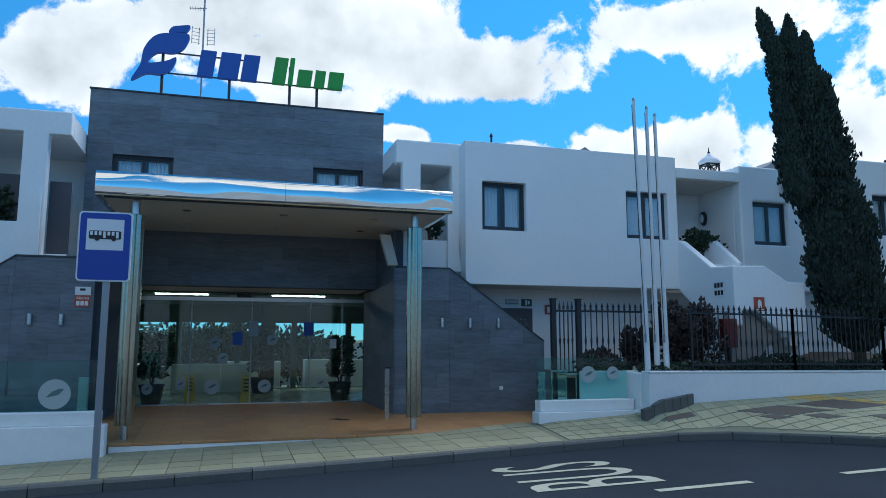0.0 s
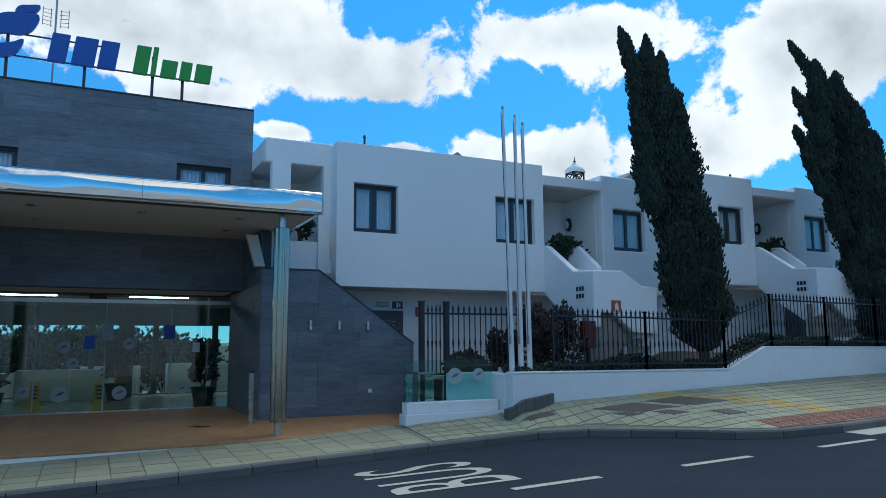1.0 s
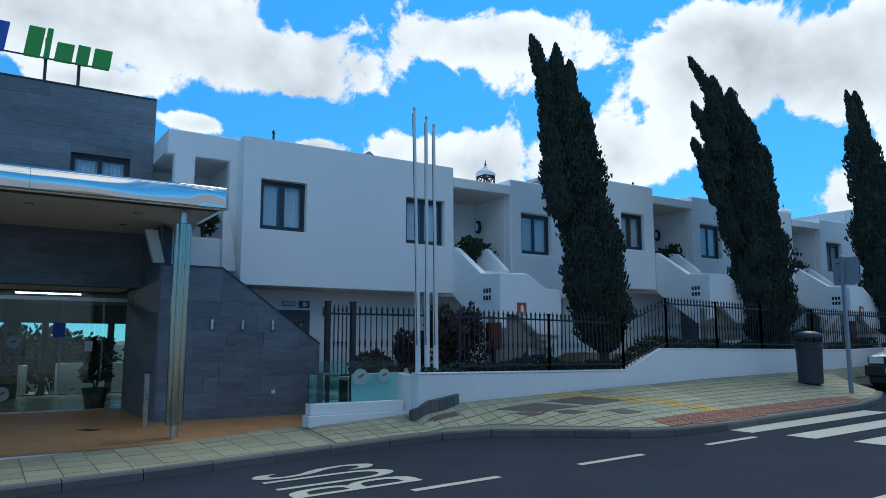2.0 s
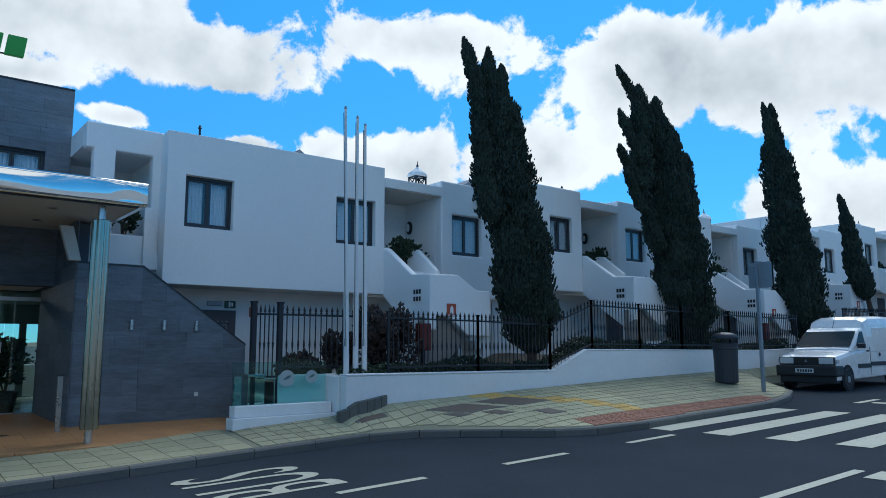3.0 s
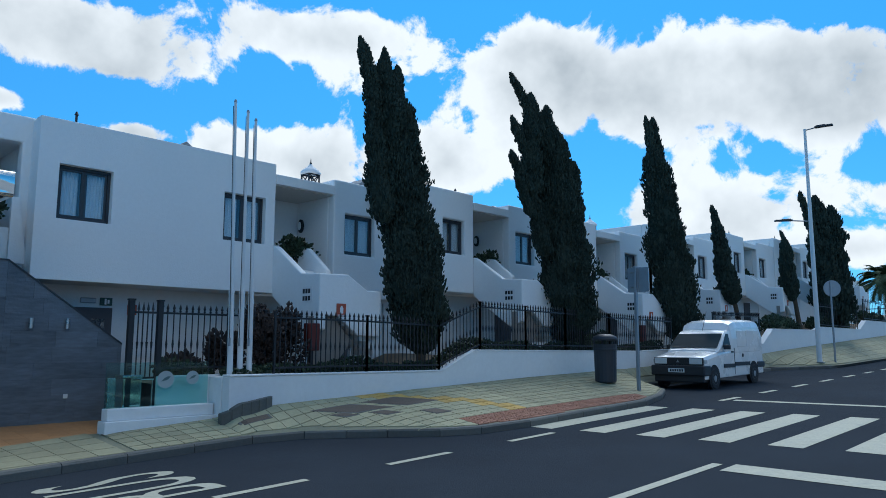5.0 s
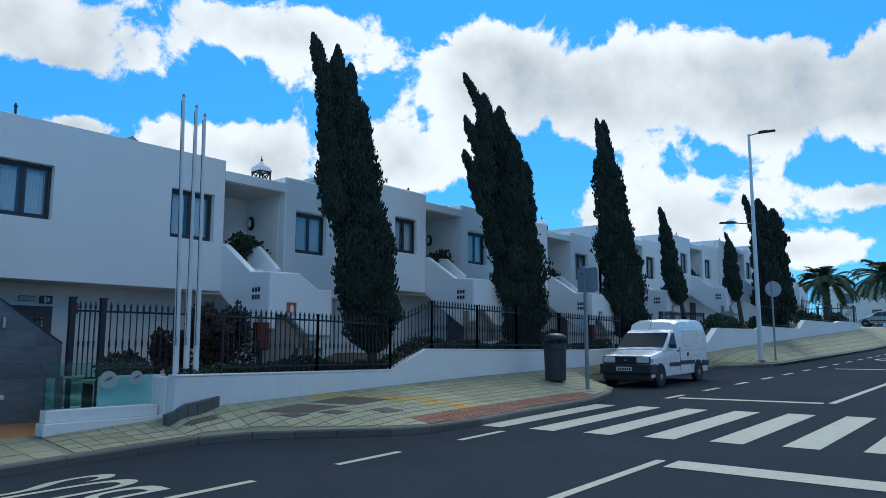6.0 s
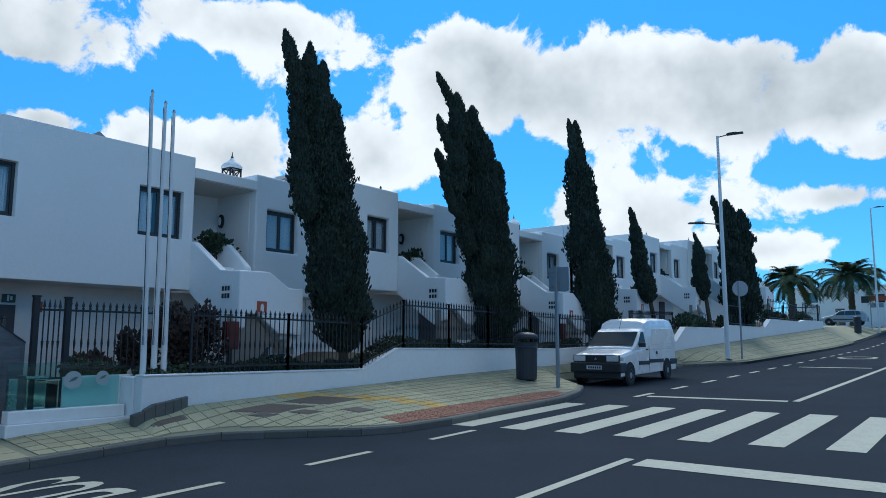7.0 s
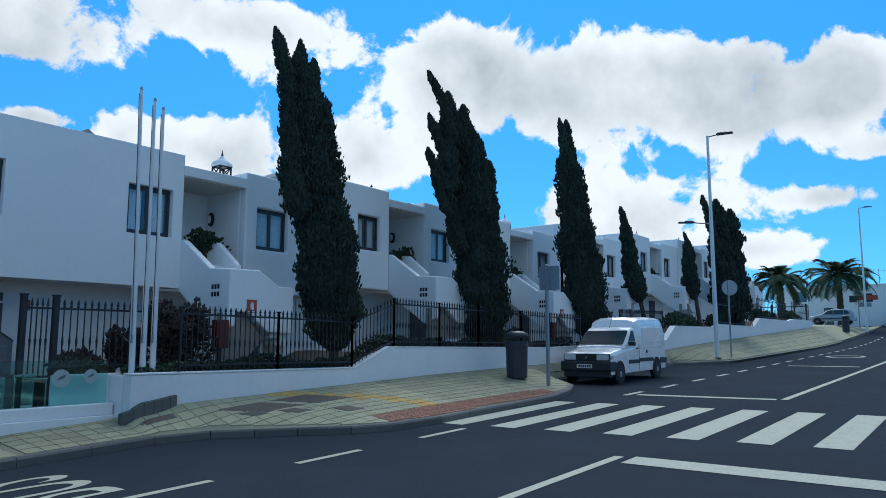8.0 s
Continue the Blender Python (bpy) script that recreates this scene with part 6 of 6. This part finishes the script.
    part("badge", one_prism([(yc - 0.05, gg(0) + 0.82), (yc + 0.05, gg(0) + 0.82), (yc, gg(0) + 0.90)], X + 0.026, X + 0.035, "x"), GALV, grille, "small plain badge")
    for s in (-1, 1):
        part("headlight", one_box(X + 0.035, X + 0.13, yc + s * hw * 0.66 - 0.20, yc + s * hw * 0.66 + 0.20, gg(0) + 0.765, gg(0) + 0.945), HEADLAMP, v, "rectangular headlight", bevel=0.015)
        part("indicator", one_box(X + 0.10, X + 0.24, yc + s * hw * 0.955 - 0.03, yc + s * hw * 0.955 + 0.03, gg(0) + 0.79, gg(0) + 0.90), HEADLAMP, v, "clear indicator lens")
    part("bumper", one_box(X - 0.04, X + 0.46, Y0 - 0.015, Y1 + 0.015, gg(0) + 0.42, gg(0) + 0.73), PLASTIC, v, "black plastic bumper", bevel=0.04)
    part("valance", one_box(X + 0.06, X + 0.40, Y0 + 0.05, Y1 - 0.05, gg(0) + 0.22, gg(0) + 0.46), PLASTIC, v, "black valance", bevel=0.03)
    plate = part("number_plate", one_box(X - 0.055, X - 0.042, yc - 0.24, yc + 0.28, gg(0) + 0.52, gg(0) + 0.64), SIGN_WHITE, v, "white plate with dark bars")
    for k in range(6):
        part("bar", one_box(X - 0.062, X - 0.056, yc - 0.205 + 0.075 * k, yc - 0.155 + 0.075 * k, gg(0) + 0.545, gg(0) + 0.615), SIGN_BLACK, plate)
    # side
    part("side_strip", one_box(X + 1.42, X + 2.30, Y0 - 0.022, Y0 - 0.003, gg(1.8) + 0.60, gg(1.8) + 0.72), PLASTIC, v, "black rubbing strip")
    part("side_strip", one_box(X + 2.32, X + 3.55, Y0 - 0.022, Y0 - 0.003, gg(3) + 0.62, gg(3) + 0.74), PLASTIC, v, "black rubbing strip")
    part("rear_bumper", one_box(X + 4.20, X + 4.86, Y0 - 0.02, Y1 + 0.02, gg(4.5) + 0.50, gg(4.5) + 0.70), PLASTIC, v, "black plastic bumper", bevel=0.03)
    part("panel_line", one_box(X + 2.30, X + 2.315, Y0 - 0.006, Y0 + 0.004, gg(2.3) + 0.36, gg(2.3) + 1.2), PLASTIC, v)
    part("door_handle", one_box(X + 2.05, X + 2.2, Y0 - 0.02, Y0 - 0.004, gg(2) + 1.06, gg(2) + 1.11), PLASTIC, v)
    part("side_panel", one_prism(rounded(X + 2.55, X + 3.25, gg(3) + 1.22, gg(3) + 1.76, 0.06), Y0 - 0.004, Y0 + 0.05), CAR_WHITE, v, "blind pressed side panel", bevel=0.012)
    part("side_panel", one_prism(rounded(X + 3.33, X + 4.45, gg(3.8) + 1.22, gg(3.8) + 1.76, 0.06), Y0 - 0.004, Y0 + 0.05), CAR_WHITE, v, "blind pressed side panel", bevel=0.012)
    part("fuel_cap", one_tube((X + 2.98, Y0 - 0.014, gg(3) + 0.95), (X + 2.98, Y0 + 0.0, gg(3) + 0.95), 0.06, seg=14), PLASTIC, v)
    part("mirror", one_box(X + 1.42, X + 1.52, Y0 - 0.22, Y0 - 0.01, gg(1.4) + 1.18, gg(1.4) + 1.32), PLASTIC, v, "black door mirror", bevel=0.02)
    part("mirror", one_box(X + 1.42, X + 1.52, Y1 + 0.01, Y1 + 0.2, gg(1.4) + 1.18, gg(1.4) + 1.32), PLASTIC, v, "black door mirror", bevel=0.02)
    part("aerial", one_tube((X + 1.88, yc, gg(1.9) + 1.76), (X + 2.25, yc, gg(2) + 2.4), 0.008, seg=4), DARK_METAL, v)
    # wheels and dark arches
    for x in (0.70, 3.88):
        for y, o in ((Y0 + 0.06, -1), (Y1 - 0.06, 1)):
            wheel(v, X + x, y, road_z(X + x), 0.315, o)
            bm = bmesh.new()
            disc(bm, X + x, y + o * 0.066 - 0.004, road_z(X + x) + 0.35, 0.385, 0.008, seg=26)
            part("wheel_arch", bm, RUBBER, v, "dark wheel arch")


van()


def small_car(x, y, z, turn, label):
    """Hatchback with its nose at its own x 0, turned about its nose."""
    c = thing("car", label, "car")
    side = [(0.03, 0.32), (0.0, 0.50), (0.05, 0.70), (0.25, 0.80), (0.85, 0.93), (1.05, 0.97), (1.62, 1.37), (2.0, 1.47), (2.9, 1.48), (3.5, 1.38), (3.86, 1.0), (3.95, 0.85), (3.97, 0.35)]
    bm = one_prism([(a, b) for a, b in side], -0.84, 0.84)
    for v in bm.verts:
        if v.co.z > 0.95:
            v.co.y *= 1 - 0.30 * (v.co.z - 0.95)
        if v.co.x < 0.3:
            v.co.y *= 0.90
    part("body", bm, CAR_BLUE, c, bevel=0.06, segments=3)
    for s in (-1, 1):
        for pts in ([(1.22, 0.98), (2.12, 0.98), (2.10, 1.36), (1.68, 1.33)], [(2.18, 0.98), (3.02, 0.98), (2.98, 1.37), (2.16, 1.37)], [(3.08, 0.98), (3.55, 1.02), (3.36, 1.33), (3.04, 1.36)]):
            bm = one_prism(pts, 0.812, 0.845)
            for v in bm.verts:
                v.co.y = s * (v.co.y - 0.25 * max(0.0, v.co.z - 0.95) + 0.012)
            part("side_window", bm, bpy.data.materials["dark_windscreen"], c, "dark window")
        part("headlight", one_box(0.03, 0.36, s * 0.64 - 0.14, s * 0.64 + 0.14, 0.63, 0.78), HEADLAMP, c, bevel=0.03)
        part("mirror", one_box(1.28, 1.40, s * 0.93 - 0.08, s * 0.93 + 0.08, 0.98, 1.10), CAR_BLUE, c, bevel=0.03)
        for a in (0.72, 3.22):
            wheel(c, a, s * 0.78, 0.0, 0.30, s)
            bm = bmesh.new()
            disc(bm, a, s * 0.842 - 0.004, 0.33, 0.36, 0.008, seg=26)
            part("wheel_arch", bm, RUBBER, c, "dark wheel arch")
        part("sill_strip", one_box(1.1, 2.85, s * 0.845 - 0.012, s * 0.845 + 0.012, 0.52, 0.60), PLASTIC, c)
    part("windscreen", one_prism([(1.06, 1.00), (1.58, 1.36), (1.60, 1.34), (1.08, 0.97)], -0.66, 0.66), bpy.data.materials["dark_windscreen"], c, "dark windscreen")
    part("bumper", one_box(-0.05, 0.15, -0.76, 0.76, 0.28, 0.5), CAR_BLUE, c, bevel=0.03)
    c.matrix_basis = spot(x, y, z, turn)


# ---- far end of the street ----
def far_ground(x, y):
    t = min(1.0, max(0.0, (y + 4.95) / 2.25))
    return (road_z(x) + 0.14) * (1 - t) + (lerp(BACK_Z, min(x, 70)) + 0.01) * t + 0.01 * max(0.0, y + 2.7)


def side_street():
    bm = bmesh.new()
    grid = [[bm.verts.new((x, y, far_ground(x, y))) for y in (-4.8, -2.7, -1, 1, 4, 8, 14, 22, 30)] for x in [57.5 + 3.75 * i for i in range(23)]]
    for a, b in zip(grid, grid[1:]):
        for j in range(8):
            bm.faces.new((a[j], b[j], b[j + 1], a[j + 1]))
    tagged(part("pavement", bm, PAVER), "pale paving at the street corner", "pavement", kind="structure")


side_street()


small_car(71.0, -0.35, far_ground(71, -2.0) + 0.03, -90, "small silver-blue hatchback parked at the street corner")
small_car(84.5, -7.0, road_z(86) + 0.02, 0, "small silver-blue hatchback on the far road")


def far_house(x0, x1, y0, y1, z0, z1, openings, label):
    h = thing("far_house", label, "house", group="far houses")
    bm = bmesh.new()
    holed(bm, y0, y1, z0, z1, x0, x0 + 0.3, openings, axis="x")
    part("front_wall", bm, WHITE, h, bevel=0.04)
    part("side_wall", one_box(x0 + 0.302, x1, y0 + 0.004, y0 + 0.3, z0, z1 - 0.004), WHITE, h)
    part("side_wall", one_box(x0 + 0.302, x1, y1 - 0.3, y1 - 0.004, z0, z1 - 0.004), WHITE, h)
    part("roof", one_box(x0 + 0.302, x1, y0 + 0.3, y1 - 0.3, z1 - 0.5, z1 - 0.3), ROOF_GREY, h)
    for a, b, c, d in openings:
        w = part("window", one_box(x0 + 0.12, x0 + 0.16, a, b, c, d), FRAME, h, "dark window")
        part("pane", one_box(x0 + 0.105, x0 + 0.115, a + 0.08, b - 0.08, c + 0.08, d - 0.08), GLASS, w)
    return h


far_house(88, 100, -10.5, 6.5, 2.0, 8.3, [(-8.0, -7.0, 6.4, 7.4), (-6.4, -5.4, 3.2, 4.3), (-4.0, -3.0, 6.2, 7.2), (0.2, 1.2, 3.6, 5.6), (3.0, 4.2, 6.4, 7.6)], "white two-storey corner house beyond the palms")
far_house(62, 70, 3.8, 9.0, 2.0, 7.6, [(4.6, 5.4, 5.6, 6.6), (6.8, 7.8, 5.6, 6.6)], "low white house beyond the railing")
far_house(106, 120, -27, -12.5, 2.0, 9.8, [(-20, -18.5, 6.2, 7.6), (-15, -13.6, 6.2, 7.6), (-14.5, -13.4, 3.2, 4.6)], "white far house at the head of the street")


def roof_aerial(x, y, z, h, span):
    """Television aerial: a mast with a short boom of cross rods."""
    a = thing("roof_aerial", "thin grey television aerial on a far roof", "antenna", group="far aerials")
    part("mast", one_tube((x, y, z), (x, y, z + h), 0.035, seg=6), GALV, a)
    boom = part("boom", one_tube((x, y - span / 2, z + h * 0.92), (x, y + span / 2, z + h * 0.92), 0.028, seg=5), GALV, a)
    for k in range(5):
        q = y - span / 2 + span * k / 4
        part("rod", one_tube((x, q, z + h * 0.92 - 0.22), (x, q, z + h * 0.92 + 0.22), 0.018, seg=4), GALV, boom)


roof_aerial(66.0, 6.2, 7.05, 1.9, 1.1)
roof_aerial(92.0, -4.4, 7.75, 2.6, 2.2)
roof_aerial(94.0, -6.6, 7.75, 2.0, 1.2)


def palm(x, y, z, h, spread, count, seed, label):
    p = thing("palm_tree", label, "tree", group="palms")
    rnd = random.Random(seed)
    bm = bmesh.new()
    for k in range(9):
        a, b = z + h * k / 9, z + h * (k + 1) / 9
        tube(bm, (x, y, a), (x, y, b), 0.34 - 0.012 * k, 0.40 - 0.012 * k, seg=10)
    part("trunk", bm, BARK, p, "ringed palm trunk")
    top = Vector((x, y, z + h))
    bm = bmesh.new()
    lathe(bm, [(0.3, z + h - 0.3), (0.55, z + h), (0.5, z + h + 0.4), (0.2, z + h + 0.6)], x, y, 10)
    part("crown_base", bm, PALM_LEAF, p)
    for k in range(count):
        a = rnd.uniform(0, 6.2832)
        lift = rnd.uniform(-0.30, 1.35)
        L = spread * rnd.uniform(0.8, 1.1)
        verts, faces = [], []
        pts = []
        for i in range(11):
            u = i / 10
            out = L * (math.sin(u * 1.35) / math.sin(1.35)) * math.cos(lift * 0.8)
            up = 0.3 + L * (lift * 0.75 * u - 0.55 * u * u)
            pts.append(top + Vector((math.cos(a) * out, math.sin(a) * out, up)))
        side = Vector((-math.sin(a), math.cos(a), 0))
        for i in range(1, 10):
            d = (pts[i + 1] - pts[i - 1]).normalized()
            for s in (-1, 1):
                for f in (0.0, 0.33, 0.66):
                    base_p = pts[i] + (pts[i + 1] - pts[i]) * f
                    ln = 0.55 * spread / 2.6 * (1.25 - abs(i / 10 - 0.45))
                    tip = base_p + side * s * ln * 0.75 + d * ln * 0.7 + Vector((0, 0, -0.25 * ln))
                    n = len(verts)
                    w = 0.075
                    verts += [base_p - d * w, base_p + d * w, tip, base_p + Vector((0, 0, 0.03))]
                    faces += [(n, n + 1, n + 2), (n, n + 3, n + 2), (n + 1, n + 3, n + 2)]
        leaf_part("frond", (verts, faces), PALM_LEAF, p)


palm(60.8, 0.2, far_ground(60.8, 0.2) - 0.2, 4.1, 2.9, 46, 201, "short feathery palm behind the corner railing")
palm(79.0, -1.9, far_ground(79, -1.9) - 0.2, 5.6, 4.1, 54, 202, "tall feathery palm at the street corner")
rail_posts = thing("iron_fence", "black iron railing round the corner garden", "fence", group="garden railing")
for k in range(7):
    x, y = 57.6, -2.4 + 0.9 * k
    part("post", one_box(x - 0.06, x + 0.06, y - 0.06, y + 0.06, 2.6, 4.75), DARK_METAL, rail_posts)
for z in (3.2, 4.5):
    part("rail", one_box(57.57, 57.63, -2.4, 3.0, z, z + 0.07), DARK_METAL, rail_posts)
ss = thing("street_sign", "orange street direction sign on a post", "sign")
part("post", one_tube((77.5, -3.8, far_ground(77.5, -3.8) - 0.1), (77.5, -3.8, far_ground(77.5, -3.8) + 3.6), 0.05, seg=8), GALV, ss)
part("plate", one_box(77.42, 77.47, -5.6, -3.4, far_ground(77.5, -3.8) + 2.9, far_ground(77.5, -3.8) + 3.4), SIGN_RED, ss, "orange-red plate")
part("plate", one_box(77.42, 77.47, -5.0, -3.8, far_ground(77.5, -3.8) + 2.2, far_ground(77.5, -3.8) + 2.65), GALV, ss, "grey plate")
part("disc", one_box(77.40, 77.44, -3.7, -3.0, far_ground(77.5, -3.8) + 2.7, far_ground(77.5, -3.8) + 3.4), FRAME, ss, "dark round plate", bevel=0.3, segments=5)


# ---- pavement tiles, covers and tactile bands ----
COVERS = [((0.05, -3.28), (0.95, -3.22), (1.62, -3.80), (0.70, -3.86)), ((-1.15, -3.24), (-0.30, -3.30), (0.32, -3.84), (-0.50, -3.75)),
          ((-0.97, -3.60), (-0.74, -3.65), (-0.58, -3.85), (-0.80, -3.80)), ((-0.30, -3.90), (-0.02, -3.98), (0.18, -4.22), (-0.12, -4.18)),
          ((0.64, -4.35), (0.98, -4.37), (1.12, -4.67), (0.73, -4.67)), ((-2.52, -3.12), (-2.0, -3.12), (-2.0, -2.99), (-2.52, -2.99))]
BAND = [(0.35, -2.65), (1.35, -3.45), (2.0, -3.85), (2.35, -4.2), (2.68, -4.75), (2.85, -5.3)]


def draped(corners, low, high):
    """A thin plate between four corners that follows the lie of the pavement."""
    bm = bmesh.new()
    a, b, c, d = (Vector(p) for p in corners)
    k = 6
    sheets = []
    for h in (low, high):
        grid = []
        for i in range(k + 1):
            p, q = a.lerp(b, i / k), d.lerp(c, i / k)
            grid.append([bm.verts.new((*w, pave_z(*w) + h)) for w in (p.lerp(q, j / k) for j in range(k + 1))])
        sheets.append(grid)
    for grid in sheets:
        for i in range(k):
            for j in range(k):
                bm.faces.new((grid[i][j], grid[i + 1][j], grid[i + 1][j + 1], grid[i][j + 1]))
    lo, hi = sheets
    rim = [(i, 0) for i in range(k)] + [(k, j) for j in range(k)] + [(i, k) for i in range(k, 0, -1)] + [(0, j) for j in range(k, 0, -1)]
    for (i, j), (m, n) in zip(rim, rim[1:] + rim[:1]):
        bm.faces.new((lo[i][j], lo[m][n], hi[m][n], hi[i][j]))
    return bm


def grown(corners, by):
    mid = sum((Vector(p) for p in corners), Vector((0, 0))) / 4
    return [Vector(p) + (Vector(p) - mid).normalized() * by for p in corners]


for c in COVERS:
    cover = thing("manhole_cover", "rusty brown cast-iron service cover set in the pavement", "cover", group="service covers")
    part("plate", draped(c, -0.012, 0.008), IRON_COVER, cover)
    part("frame", draped(grown(c, 0.05), -0.014, 0.005), KERB, cover, "concrete rim")


def near_band(x, y):
    best = 9.0
    for (x0, y0), (x1, y1) in zip(BAND, BAND[1:]):
        d = Vector((x1 - x0, y1 - y0))
        t = min(1.0, max(0.0, ((x - x0) * d.x + (y - y0) * d.y) / d.length_squared))
        best = min(best, math.hypot(x - x0 - d.x * t, y - y0 - d.y * t))
    return best


def tile_grid():
    """Cells of the pavement: large slabs by the entrance, small ones round the corner, large ones up the street."""
    for start, end, step in ((-14.4, -4.6, 0.42), (-4.6, 22.94, 0.27), (22.94, 60.0, 0.42)):
        for i in range(round((end - start) / step)):
            for j in range(int(5.0 / step)):
                yield start + i * step, -1.9 - (j + 1) * step, step


def pavement_tiles():
    joined = {"yellow": bmesh.new(), "red": bmesh.new(), "ochre": bmesh.new()}
    named = 0
    rnd = random.Random(5)
    for x0, y0, step in tile_grid():
        gap = 0.030 if step < 0.3 else 0.022
        x1, y1 = x0 + step - 0.5 * gap, y0 + step - gap
        lo = [max(y0, kerb_y(x) + 0.155 * math.hypot(1, (kerb_y(x + 0.1) - kerb_y(x - 0.1)) / 0.2)) for x in (x0, x1)]
        hi = [min(y1, lerp(BACK_Y, x) - 0.008) for x in (x0, x1)]
        lo = [min(l, h) for l, h in zip(lo, hi)]
        if max(h - l for h, l in zip(hi, lo)) < 0.04:
            continue
        mx, my = (x0 + x1) / 2, (lo[0] + hi[0] + lo[1] + hi[1]) / 4
        tone = "red" if 0.7 < mx < 7.6 and my < -5.1 else "ochre" if near_band(mx, my) < 0.24 else "yellow"
        near = -3.6 < mx < 3.6 and tone == "yellow" and named < 290
        bm = bmesh.new() if near else joined[tone]
        vs = box(bm, 0, 1, 0, 1, 0, 1)
        for v in vs:
            i0 = int(v.co.x)
            v.co.x, v.co.y = (x0, x1)[i0], (lo, hi)[int(v.co.y)][i0]
        lift = rnd.uniform(-0.0015, 0.0015)
        for v in vs:
            v.co.z = pave_z(v.co.x, v.co.y) + (lift if v.co.z > 0.5 else -0.02)
        if tone == "red":
            for a in range(3):
                for c in range(3):
                    bx, by = x0 + 0.02 + 0.075 * a, y0 + 0.02 + 0.075 * c
                    if max(lo) < by and by + 0.045 < min(hi):
                        for v in box(bm, bx, bx + 0.045, by, by + 0.045, 0, 1):
                            v.co.z = pave_z(v.co.x, v.co.y) + (0.006 if v.co.z > 0.5 else -0.01)
        if near:
            part("paving_tile", bm, PAVER, pavement)
            named += 1
    for tone, mat in (("yellow", PAVER), ("red", RED_PAVER), ("ochre", YELLOW_PAVER)):
        tagged(part(tone + "_paving", joined[tone], mat, pavement), kind="stuff")


pavement_tiles()
